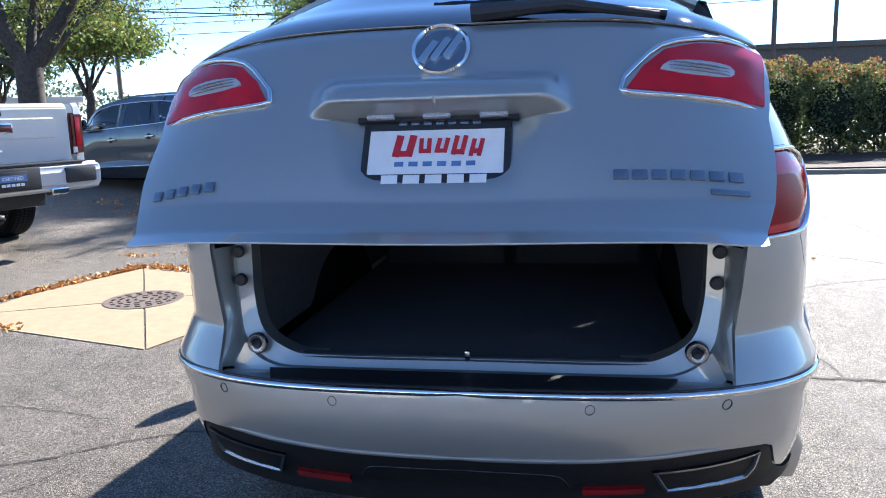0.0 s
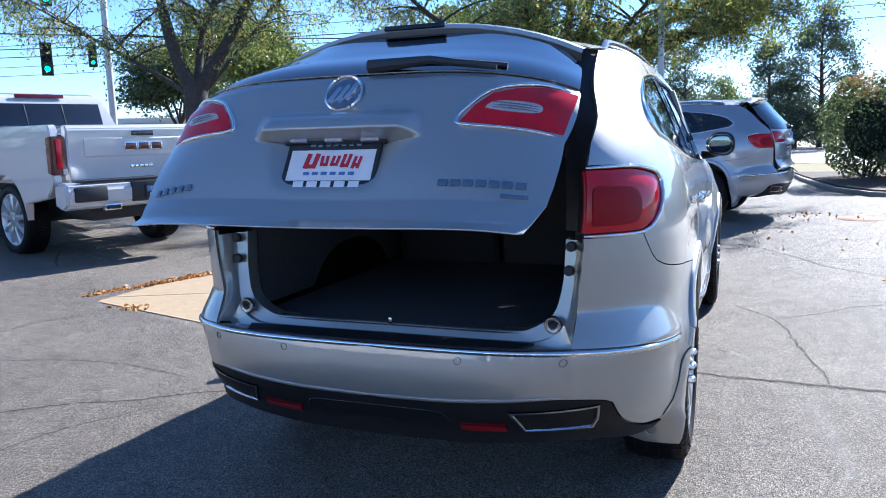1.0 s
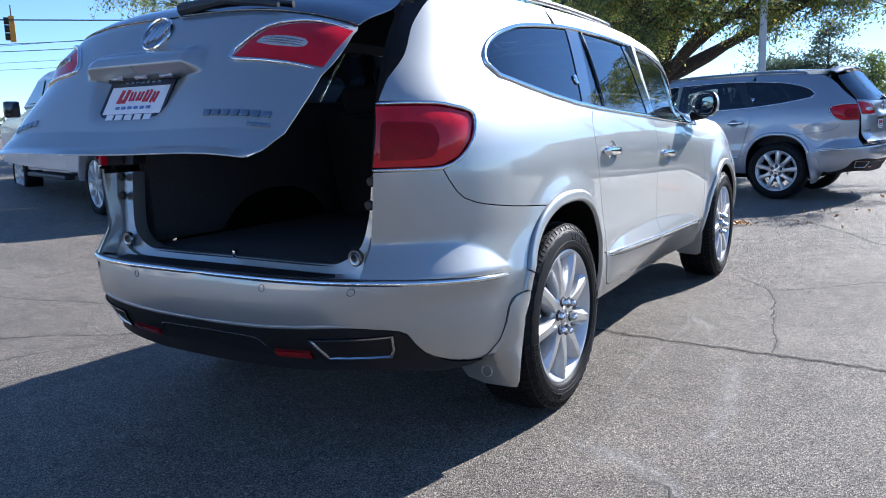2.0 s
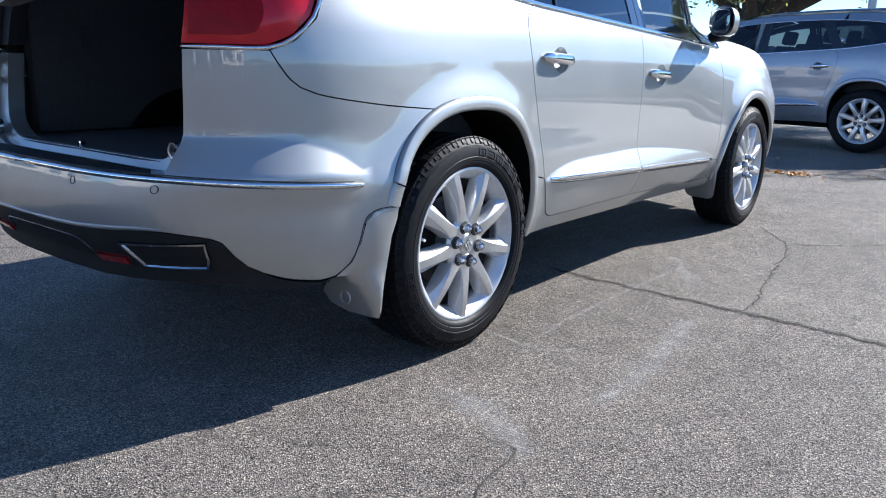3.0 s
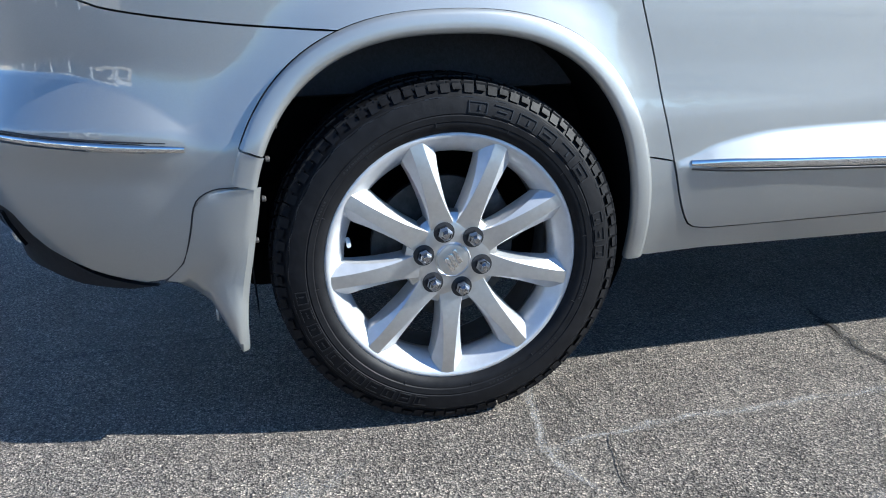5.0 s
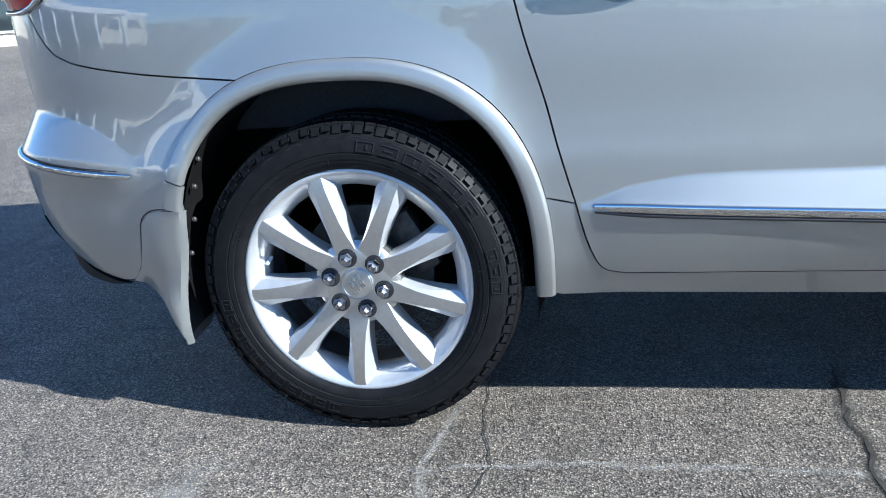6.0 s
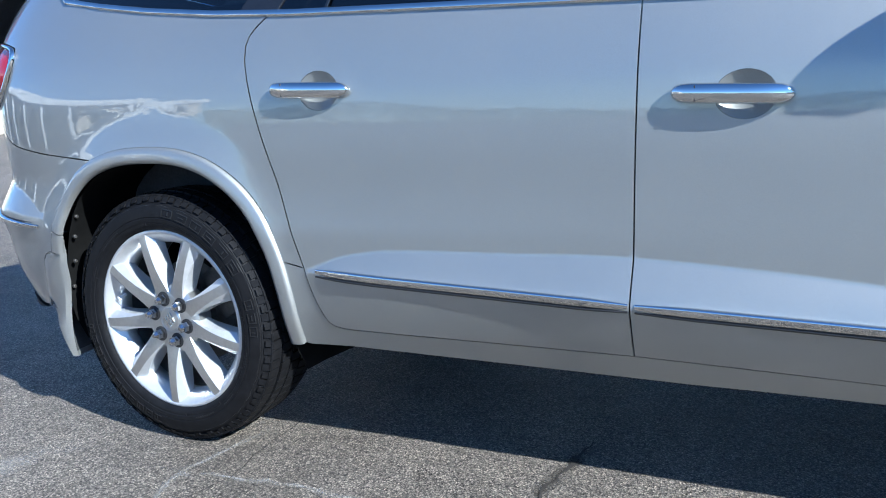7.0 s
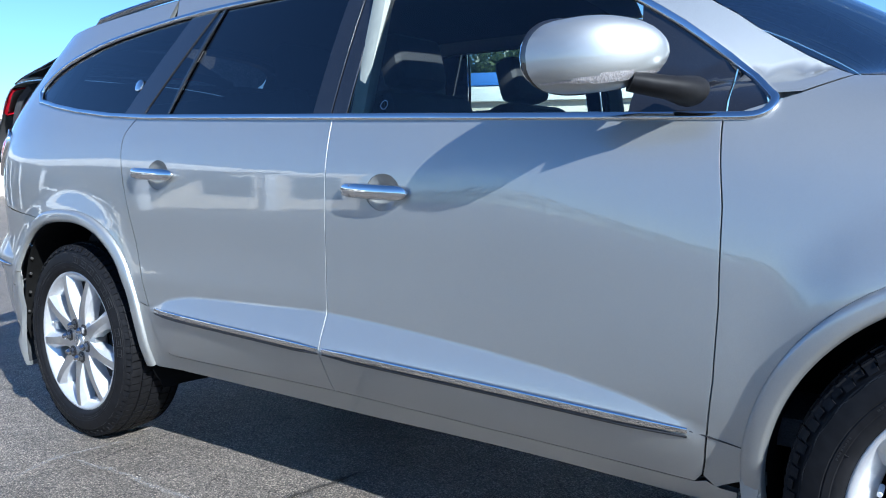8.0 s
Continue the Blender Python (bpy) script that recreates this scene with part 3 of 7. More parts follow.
def add_wheel(car, hub, side, turn):
    w = new("wheel")
    w.parent = car
    w.matrix_local = Matrix.Translation(hub) @ pose(0, 0, 0, turn, 0, 0) @ (Matrix.Identity(4) if side > 0 else pose(0, 0, 0, 0, 0, 180))

    def put(name, m=None, label=""):
        o = new(name, WHEEL[name])
        o.parent = w
        if m is not None:
            o.matrix_local = m
        return tagged(o, label)
    put("tyre", label="black rubber tyre")
    tagged(put("tread"), "worn black tread blocks", kind="stuff")
    put("barrel")
    tagged(put("sidewall_relief"), "raised black sidewall marks", kind="stuff")
    put("rim", label="silver painted alloy rim")
    put("hub")
    put("centre_cap", label="silver centre cap with a raised emblem")
    for k in (-1, 0, 1):
        put("cap_bar", pose(0.002, 0, 0) @ pose(0, 0, 0, 30, 0, 0) @ Matrix.Translation((0, 0.012 * k, 0.003 * k)))
    put("brake_disc", label="grey iron brake disc")
    put("brake_caliper", pose(0, 0, 0, -60, 0, 0))
    put("valve", pose(-0.03, -0.222, 0.055))
    for i in range(9):
        for name in ("spoke", "spoke_face"):
            put(name, pose(0, 0, 0, 40 * i + 16, 0, 0))
    for i in range(6):
        m = pose(0, 0, 0, 60 * i + 16, 0, 0) @ Matrix.Translation((0, 0, 0.066))
        put("lug_nut", Matrix.Translation((0.012, 0, 0)) @ m @ Matrix.Scale(1.3, 4), "chromed lug nut")
        put("lug_seat", Matrix.Translation((0.0045, 0, 0)) @ m @ Matrix.Scale(1.25, 4))
    return w


# ---- the sport utility vehicle ----
lens_chamber = simple("lamp_chamber", (0.26, 0.003, 0.008), 0.3, 0, 0.15, 30, 0, 0.0, 0.15)
HINGE = Vector((0, -0.625, 1.56))
ROOF_LINE = [(-0.50, 1.660), (0.0, 1.685), (0.5, 1.692), (1.0, 1.685), (1.4, 1.672), (1.75, 1.638), (2.1, 1.562), (2.4, 1.402), (2.5, 1.330), (2.6, 1.260), (2.70, 1.205)]
GLASS_TOP = [(-0.41, 1.425), (-0.36, 1.468), (-0.25, 1.515), (-0.05, 1.562), (0.25, 1.595), (0.6, 1.612), (1.0, 1.608), (1.4, 1.592), (1.75, 1.565), (2.1, 1.492), (2.3, 1.385), (2.45, 1.268), (2.562, 1.172)]


def sxy(y, z):
    return (at_y(y, z), z)


def sx(x, z):
    return (at_x(x, z) if x > 0 else REAR_MID, z)


def build_suv(where, coat, gate_angle, step, label, category="car", turn=(0, 0)):
    car = tagged(new("suv"), label, category)
    car.matrix_world = where

    def both(name, data, mat, lab=""):
        a = skinned(name, data, mat, car, lab)
        b = skinned(name, mirror(data), mat, car, lab)
        return a, b

    def whole(name, data, mat, lab="", parent=None):
        return skinned(name, joined(data, mirror(data)), mat, parent or car, lab)

    seam = line([sxy(-0.775, 1.047), sxy(-0.73, 0.972), sxy(-0.655, 0.930), sxy(-0.45, 0.897), sxy(-0.225, 0.876)])
    door_rear = line([(0.446, belt(0.446)), (0.402, 1.21), (0.374, 1.165), (0.378, 1.08), (0.408, 0.94), (0.450, 0.80), (0.475, 0.70), (0.511, 0.574), (0.532, 0.495), (0.556, 0.435), (0.580, 0.410), (0.625, 0.403)])
    k574 = min(range(len(door_rear)), key=lambda i: abs(door_rear[i][1] - 0.574))
    doors_mid = [(1.408, belt(1.408)), (1.395, 0.80), (1.386, 0.395)]
    door_front = [(2.486, belt(2.486)), (2.507, 0.95), (2.506, 0.75), (2.497, 0.60), (2.474, 0.42), (2.466, 0.385), (2.448, 0.364)]

    # bumper, with the corner that reaches up to the lamp
    edge_curve = line([sxy(-0.47, 0.372), sxy(-0.54, 0.378), sxy(-0.64, 0.380), sxy(-0.75, 0.402), sxy(-0.84, 0.446), sxy(-0.893, 0.504), sxy(-0.928, 0.534), sx(0.60, 0.551), sx(0.45, 0.542), sx(0.25, 0.530), (REAR_MID, 0.525)], 0.03)
    bumper = [(REAR_MID, 0.70), sx(0.3, 0.70), sx(0.60, 0.70), sx(0.655, 0.70), sx(0.663, 0.80), sx(0.678, 0.95), sx(0.685, 1.048)] + seam + arch(0, 0.045, 117, 150, 14)[1:] + [p for p in arch(0, 0.004, 152, 170, 8) if p[1] > 0.592] + line([sxy(-0.440, 0.584), sxy(-0.475, 0.580), sxy(-0.504, 0.566), sxy(-0.518, 0.545), sxy(-0.530, 0.490), sxy(-0.552, 0.430), sxy(-0.598, 0.388)]) + [p for p in edge_curve if p[0] < at_y(-0.61, 0.385)]
    shelf = [[(REAR_MID + 0.04 * i, z) for i in range(40) if REAR_MID + 0.04 * i < at_y(-0.93, z)] + [sxy(-0.92 + 0.02 * i, curve_at(-0.92 + 0.02 * i, edge)) for i in range(21)]
             for z, edge in ((0.711, SHELF_FOOT), (0.811, SHELF_TOP))]
    whole("bumper", panel(bumper, 0, step, creases=shelf), coat, "silver painted bumper with a curved corner")
    lip = [p for p in edge_curve if p[0] < at_x(0.66, 0.54)]
    whole("bumper_lip", strip([(s, z + 0.005) for s, z in lip], 0.013, 0.005), coat, "silver lip along the bumper's foot")
    cover = line([(REAR_MID, 0.487), sx(0.20, 0.486), sx(0.245, 0.478), sx(0.262, 0.455), sx(0.275, 0.42)], 0.03)
    whole("tow_cover_seam", strip(cover, 0.005, 0.003, -0.004), BLACK_GLOSS)
    valance = [(s, z - 0.002) for s, z in edge_curve[::-1] if s < at_y(-0.600, 0.38)] + [sxy(-0.612, 0.372), sxy(-0.66, 0.364), sxy(-0.76, 0.366), sxy(-0.85, 0.382), sx(0.6, 0.385), sx(0.3, 0.365), (REAR_MID, 0.36)]


    def apron_shape(s, z):
        """The valance drops more steeply than the skin above it."""
        p, q = skin(s, z), skin(s, max(z, 0.43))
        k = 0.65
        return Vector((p.x + (q.x - p.x) * k, p.y + (q.y - p.y) * k, z))
    whole("lower_valance", panel(valance, -0.004, step, shape=apron_shape), VALANCE, "black textured plastic lower valance")
    tip_out = [sx(0.466, 0.503), sx(0.735, 0.521), sx(0.728, 0.47), sx(0.709, 0.436), sx(0.504, 0.425)]
    tip_in = [sx(0.477, 0.4975), sx(0.729, 0.515), sx(0.722, 0.47), sx(0.705, 0.441), sx(0.509, 0.430)]
    both("exhaust_outlet", panel(tip_out, 0.004, 0.02, 0, 0.05, [tip_in]), DARK_CHROME, "polished metal frame of the exhaust outlet")
    both("exhaust_inside", panel(tip_in, -0.05, 0.03, -0.02, 0), UNDER, "dark inside of the exhaust outlet")
    both("reflector", panel([sx(0.30, 0.442), sx(0.45, 0.450), sx(0.45, 0.427), sx(0.30, 0.420)], 0.006, 0.03, 0, 0.012), RED_REFLECTOR, "red plastic reflector")
    chrome_path = line([(REAR_MID, 0.703), sx(0.30, 0.703), sx(0.655, 0.700), sxy(-0.90, 0.692), sxy(-0.72, 0.678), sxy(-0.526, 0.664)], 0.04)
    data = strip(list(reversed(chrome_path)), 0.019, 0.010, prof=[(-0.5, -0.3), (-0.46, 0.55), (-0.28, 0.92), (0.10, 1.0), (0.26, 0.85), (0.30, 0.30), (0.50, 0.25), (0.5, -0.3)])
    whole("bumper_strip", data, CHROME, "thin chrome bumper strip")
    # dark line in place of the shadow below the shelf's edge
    whole("bumper_strip_shade", strip([(s, z + 0.0115) for s, z in chrome_path if s < at_y(-0.535, 0.67)], 0.004, 0.002), BLACK_PLASTIC, "dark strip for the shelf's shadow in the gap over the chrome strip")
    for x in (0.317, 0.638):
        ring = [(at_x(x, 0.672) + 0.0125 * math.cos(a), 0.672 + 0.0125 * math.sin(a)) for a in [2 * math.pi * i / 16 for i in range(16)]]
        both("parking_sensor", panel([(s, z) for s, z in ring], 0.0012, 0.02, 0, 0.006, [[(s + (r_s - s) * 0.14, z + (0.672 - z) * 0.14) for s, z in ring for r_s in [at_x(x, 0.672)]]]), BLACK_PLASTIC)

    # the ledge on top of the bumper, the step pad, and the frame of the rear opening
    n = 24
    verts, faces = [], []
    for i in range(n + 1):
        x = -0.655 + 1.31 * i / n
        p = skin(at_x(abs(x), 0.70), 0.70)
        verts += [(x, p.y + 0.002, 0.700), (x, p.y + 0.03, 0.706), (x, -0.96, 0.703), (x, -0.925, 0.690), (x, -0.905, 0.690)]
    for i in range(n):
        for j in range(4):
            a = i * 5 + j
            faces.append((a, a + 5, a + 6, a + 1))
    make("bumper_ledge", verts, faces, coat, car)
    bm = bmesh.new()
    outline = [(-0.53, -0.965), (0.53, -0.965), (0.50, -1.035), (0.25, -1.058), (0.0, -1.064), (-0.25, -1.058), (-0.50, -1.035)]
    fc = bm.faces.new([bm.verts.new((x, y, 0.703)) for x, y in outline])
    ex = bmesh.ops.extrude_face_region(bm, geom=[fc])["geom"]
    bmesh.ops.translate(bm, vec=(0, 0, 0.009), verts=[v for v in ex if isinstance(v, bmesh.types.BMVert)])
    part("step_pad", bm, BLACK_PLASTIC, car, "black ribbed plastic step pad")
    outer = [(0.0, 0.692), (0.45, 0.692), (0.60, 0.692), (0.652, 0.70), (0.660, 0.80), (0.675, 0.95), (0.688, 1.06), (0.700, 1.25), (0.702, 1.40), (0.690, 1.52), (0.610, 1.655), (0.40, 1.70), (0.0, 1.72)]
    middle = [(0.0, 0.698), (0.42, 0.698), (0.545, 0.708), (0.618, 0.765), (0.640, 0.86), (0.648, 0.96), (0.652, 1.06), (0.650, 1.24), (0.622, 1.38), (0.575, 1.54), (0.54, 1.63), (0.36, 1.672), (0.0, 1.69)]
    inner = [(0.0, 0.725), (0.40, 0.725), (0.50, 0.738), (0.575, 0.79), (0.602, 0.88), (0.608, 0.97), (0.610, 1.06), (0.602, 1.24), (0.578, 1.37), (0.53, 1.52), (0.50, 1.60), (0.33, 1.64), (0.0, 1.66)]

    def jamb_y(z):
        return curve_at(z, [(0.69, -0.925), (0.76, -0.915), (0.90, -0.892), (1.06, -0.872), (1.25, -0.83), (1.40, -0.74), (1.55, -0.60), (1.72, -0.44)])

    def ring_rows(lo, hi):
        rows = []
        for k in range(lo, hi):
            for t in (0, 0.25, 0.5, 0.75):
                row = []
                for m, (pts, dy) in enumerate(((outer, 0), (middle, 0), (middle, 0.02), (inner, 0.03), (inner, 0.09))):
                    p0, p1, p2, p3 = pts[max(k - 1, 0)], pts[k], pts[k + 1], pts[min(k + 2, len(pts) - 1)]
                    x, z = [0.5 * (2 * e + (g - d) * t + (2 * d - 5 * e + 4 * g - i) * t * t + (3 * e - d - 3 * g + i) * t ** 3) for d, e, g, i in zip(p0, p1, p2, p3)]
                    y = jamb_y(z) + dy
                    if m == 0:
                        z_ = max(z, 0.70)
                        y = skin(at_x(x, z_), z_).y + 0.012 if 0.70 < z < 1.67 else jamb_y(z) - 0.01
                        if z <= 0.70:
                            y = -0.93
                    row.append(Vector((x, y, z)))
                rows.append(row)
        return rows

    def ring_part(name, lo, hi, mat, lab=""):
        rows = ring_rows(lo, hi)
        acc = ([], [])
        for sign in (1, -1):
            vs = [(sign * p.x, p.y, p.z) for r in rows for p in r]
            fs = []
            for i in range(len(rows) - 1):
                for j in range(4):
                    a = i * 5 + j
                    q = (a, a + 1, a + 6, a + 5)
                    fs.append(q if sign < 0 else q[::-1])
            add_mesh(acc, vs, fs)
        return part(name, clean(*acc), mat, car, lab, True, 50)
    ring_part("rear_opening_frame", 0, 6, coat, "silver painted frame of the cargo opening")
    ring_part("opening_seal", 6, 12, BLACK_PLASTIC, "black rubber seal round the cargo opening")
    for sign in (1, -1):
        for x, z in ((0.646, 1.013), (0.640, 0.936)):
            bm = clean(*lathe([(0.0, -0.007), (0.013, -0.007), (0.0165, -0.004), (0.0175, 0.006)], 20, "y"))
            o = part("bump_stop", bm, BLACK_PLASTIC, car, "round black rubber bump stop")
            o.location = (sign * (x - 0.012), jamb_y(z) - 0.004, z)
        bm = clean(*lathe([(0.012, -0.001), (0.017, -0.004), (0.026, -0.004), (0.029, 0.0), (0.03, 0.01)], 24, "y"))
        o = part("bump_stop", bm, DARK_CHROME, car, "round grey guide bush")
        o.location = (sign * 0.582, -0.920, 0.763)
        bm = clean(*lathe([(0.0, 0.0), (0.012, -0.004)], 24, "y"))
        o = part("bump_stop", bm, BLACK_PLASTIC, car)
        o.location = (sign * 0.582, -0.922, 0.763)

    # quarter panels and tail lamps
    lamp_edge = [sxy(-0.775, 1.047), sxy(-0.71, 1.075), sxy(-0.645, 1.135), sxy(-0.613, 1.20), sxy(-0.622, 1.238), sxy(-0.70, 1.257), sx(0.80, 1.266), sx(0.69, 1.268)]
    top = line([sx(0.690, 1.34), sx(0.694, 1.42), sxy(-0.66, 1.52), sxy(-0.56, 1.60), sxy(-0.47, 1.655)], 0.03)
    top += [(at_y(y, z), z) for y, z in line(ROOF_LINE, 0.06) if -0.40 < y < 0.40] + [(0.40, 1.6905)]
    glass_top = line([sxy(y, z) for y, z in GLASS_TOP], 0.05)
    rear_glass = [p for p in glass_top if p[0] <= 0.40][::-1]
    corner = [sxy(-0.415, 1.405), sxy(-0.405, 1.392)]
    lower = [sxy(y, belt(y)) for y in (-0.37, -0.2, 0.0, 0.2, 0.35)]
    quarter = seam[::-1] + lamp_edge[1:] + top + rear_glass + corner + lower + door_rear[:k574 + 1] + arch(0, 0.045, 21.5, 117, 30)
    both("quarter_panel", panel(quarter, 0, step), coat)
    lamp = [sx(0.685, 1.062), sx(0.76, 1.060), sxy(-0.78, 1.060), sxy(-0.72, 1.086), sxy(-0.662, 1.140), sxy(-0.633, 1.198), sxy(-0.642, 1.226), sxy(-0.71, 1.243), sx(0.80, 1.252), sx(0.685, 1.254)]
    both("tail_lamp", panel(lamp, 0.002, 0.022, 0.001, 0.03, dome=0.012), RED_LENS, "red glossy tail lamp lens")
    inner_l = line([sx(0.705, 1.085), sx(0.74, 1.083), sxy(-0.82, 1.086), sxy(-0.795, 1.105), sxy(-0.78, 1.145), sxy(-0.785, 1.180), sxy(-0.81, 1.196), sx(0.74, 1.200), sx(0.705, 1.196), sx(0.705, 1.085)], 0.02)[:-1]
    both("lamp_chamber", panel(inner_l, 0.0145, 0.02, 0, 0.004), lens_chamber, "dark red inner lamp chamber")
    loop = [sx(0.685, 1.054), sx(0.76, 1.053), sxy(-0.78, 1.053), sxy(-0.716, 1.080), sxy(-0.655, 1.137), sxy(-0.624, 1.199), sxy(-0.633, 1.232), sxy(-0.705, 1.250), sx(0.80, 1.259), sx(0.685, 1.261)]
    both("lamp_trim", strip(line(loop, 0.03)[::-1], 0.013, 0.012), CHROME, "chrome lamp surround")

    # doors, wings and sills
    def with_handle(y, z):
        return [(y + 0.026 + 0.058 * math.cos(a), z - 0.003 + 0.048 * math.sin(a)) for a in [2 * math.pi * i / 28 for i in range(28)]]
    handles = ((0.576, 1.041), (1.590, 0.980))
    ledge = [[(y, moulding_z(y) - 0.006 + k * ledge_tall(y)) for y in [0.53 + 0.03 * i for i in range(64)]] for k in (0, 1)]
    rear_door = [p for p in door_rear] + [(0.754, 0.402), (1.1, 0.398)] + doors_mid[::-1] + [(y, belt(y)) for y in (1.2, 0.9, 0.6)]
    both("rear_door", panel(rear_door, 0, step, holes=[with_handle(*handles[0])], creases=ledge), coat)
    front_door = doors_mid + [(1.9, 0.374)] + door_front[::-1] + [(y, belt(y)) for y in (2.2, 1.9, 1.6)]
    both("front_door", panel(front_door, 0, step, holes=[with_handle(*handles[1])], creases=ledge), coat)
    fender = door_front[:-1] + [(2.49, 0.36)] + arch(BASE, 0.045, 180, 0, 40) + [(BASE + 0.6, 0.35), (BASE + 0.95, 0.35), (BASE + 1.05, 0.6), (BASE + 1.0, 0.95), (BASE + 0.8, 1.05), (BASE + 0.4, 1.13), (2.95, 1.187), (2.70, 1.205), (2.62, 1.172)]
    both("front_wing", panel(fender, 0, step), coat)
    sill = [door_rear[k574]] + door_rear[k574 + 1:] + [(0.754, 0.402), (1.1, 0.398), (1.386, 0.395), (1.9, 0.374), (2.448, 0.364), (2.47, 0.372), (2.50, 0.36), (2.535, 0.36), (2.53, 0.312), (1.5, 0.318), (0.80, 0.340), (0.62, 0.345), (0.48, 0.34)] + arch(0, 0.045, -4, 21.5, 8)
    both("sill", panel(sill, -0.002, step), coat)
    for a, b in ((0.552, 1.385), (1.400, 2.443)):
        pts = [(a + (b - a) * i / 24, moulding_z(a + (b - a) * i / 24)) for i in range(25)]
        both("door_strip", strip(pts, 0.022, 0.012, prof=[(-0.5, -0.4), (-0.5, 0.42), (-0.15, 0.82), (0.14, 0.98), (0.30, 0.96), (0.42, 0.78), (0.5, 0.45), (0.5, -0.4)]), CHROME, "chrome moulding along the door")
        # this black strip stands in for the shadow line below the moulding
        both("door_strip_shade", strip([(s, z - 0.0135) for s, z in pts], 0.009, 0.008), BLACK_PLASTIC, "black line in place of the shadow under the chrome moulding")
    both("body_seam", strip([(2.448 + 0.022 * i, moulding_z(2.448) - 0.0035 * i) for i in range(6)], 0.0045, 0.0016), BLACK_PLASTIC)
    for hub in (0.0, BASE):
        path = arch(hub, 0.023, -4 if hub == 0 else 0, 149.5 if hub == 0 else 184, 60)
        both("arch_moulding", strip(path, 0.048, 0.013, 0.0, blunt=True), coat, "silver painted wheel arch moulding")
        # the dark liner behind the opening
        rows = [arch(hub, g, -14, 190, 30) for g in (0.004, 0.006, 0.03)]
        vs, fs = [], []
        for j, depth in enumerate((0.006, 0.10, 0.34)):
            for s, z in rows[j]:
                p = skin(s, max(z, 0.23))
                vs.append((min(p.x, 0.955) - depth, p.y, z))
        m = len(rows[0])
        for j in range(2):
            for i in range(m - 1):
                fs.append((j * m + i, j * m + i + 1, (j + 1) * m + i + 1, (j + 1) * m + i))
        vs.append((0.58, hub, HUB))
        for i in range(m - 1):
            fs.append((2 * m + i, 2 * m + i + 1, len(vs) - 1))
        for sign in (1, -1):
            part("arch_liner", clean([(sign * x, y, z) for x, y, z in vs], fs), UNDER, car, "black wheel arch liner", True, 60)
    both("arch_return", panel([sxy(-0.53, 0.665), sxy(-0.415, 0.675), sxy(-0.400, 0.63), sxy(-0.397, 0.575), sxy(-0.53, 0.545)], -0.003, 0.03, 0, 0.012), coat)
    both("arch_flange", strip([p for p in arch(0, 0.022, 150, 166, 24) if p[1] > 0.588], 0.050, 0.0105, -0.001, blunt=True), coat)
    both("flap_seam", strip(line([sxy(-0.404, 0.588), sxy(-0.452, 0.588), sxy(-0.482, 0.584), sxy(-0.508, 0.570), sxy(-0.523, 0.548), sxy(-0.537, 0.490), sxy(-0.558, 0.430), sxy(-0.602, 0.384)], 0.02), 0.0028, 0.0015, 0.001), BLACK_PLASTIC)
    for y, z in handles:
        verts, faces = [], []
        ringn, rings = 28, 5
        for r in range(rings + 1):
            k = 1 - r / rings
            for i in range(ringn):
                a = 2 * math.pi * i / ringn
                s, zz = y + 0.026 + 0.0595 * k * math.cos(a), z - 0.003 + 0.0495 * k * math.sin(a)
                verts.append(skin(s, zz) - skin_normal(s, zz) * (0.002 + 0.020 * (1 - k * k)))
        for r in range(rings):
            for i in range(ringn):
                a, b = r * ringn + i, r * ringn + (i + 1) % ringn
                faces.append((a, b, b + ringn, a + ringn))
        acc = [Vector() for _ in verts]
        for q in faces:
            w = (verts[q[1]] - verts[q[0]]).cross(verts[q[2]] - verts[q[0]])
            for i in q:
                acc[i] += w
        both("handle_cup", (verts, faces, [acc[i].normalized() for q in faces for i in q]), coat)
        for sign in (1, -1):
            bm = bmesh.new()
            rows = []
            for i in range(25):
                t = -1 + i / 12
                yy = y + 0.118 * math.sin(t * math.pi / 2)
                u = abs(math.sin(t * math.pi / 2))
                end = (1 - u ** 9) ** 0.5
                bow = 0.007 + 0.016 * (1 - u ** 3)
                base_p = skin(yy, z)
                ring = []
                for a in [2 * math.pi * k / 16 for k in range(16)]:
                    ca, sa = math.cos(a), math.sin(a)
                    ring.append(bm.verts.new((sign * (base_p.x + bow + 0.012 * math.copysign(abs(ca) ** 0.9, ca) * (0.3 + 0.7 * end)), yy,
                                              z - 0.05 * (yy - y) + 0.0205 * math.copysign(abs(sa) ** 0.85, sa) * max(0.05, end))))
                rows.append(ring)
            for r0, r1 in zip(rows, rows[1:]):
                for k in range(16):
                    bm.faces.new((r0[k], r0[(k + 1) % 16], r1[(k + 1) % 16], r1[k]))
            bm.faces.new(rows[0])
            bm.faces.new(rows[-1])
            h = part("door_handle", bm, CHROME, car, "chrome pull handle", True, 60)
            p = skin(y - 0.068, z)
            box("handle_joint", (0.003, 0.0022, 0.033), pose(sign * (p.x + 0.029), y - 0.068, z + 0.003), BLACK_PLASTIC, h)

    # the glass, its pillars and its chrome surround
    def top_at(y):
        return curve_at(y, GLASS_TOP) - 0.004

    def cut(b0, t0, b1, t1, extra=()):
        lo = [sxy(b0 + (b1 - b0) * i / 10, belt(b0 + (b1 - b0) * i / 10) + 0.004) for i in range(11)]
        hi = [(t1 + (t0 - t1) * i / 10, top_at(t1 + (t0 - t1) * i / 10)) for i in range(11)]
        return lo + hi
    quarter_glass = [sxy(y, belt(y) + 0.004) for y in (-0.37, -0.2, 0, 0.2, 0.33)] + [(0.55, top_at(0.55)), (0.25, top_at(0.25))] + [p for p in rear_glass if p[0] < 0.2] + corner
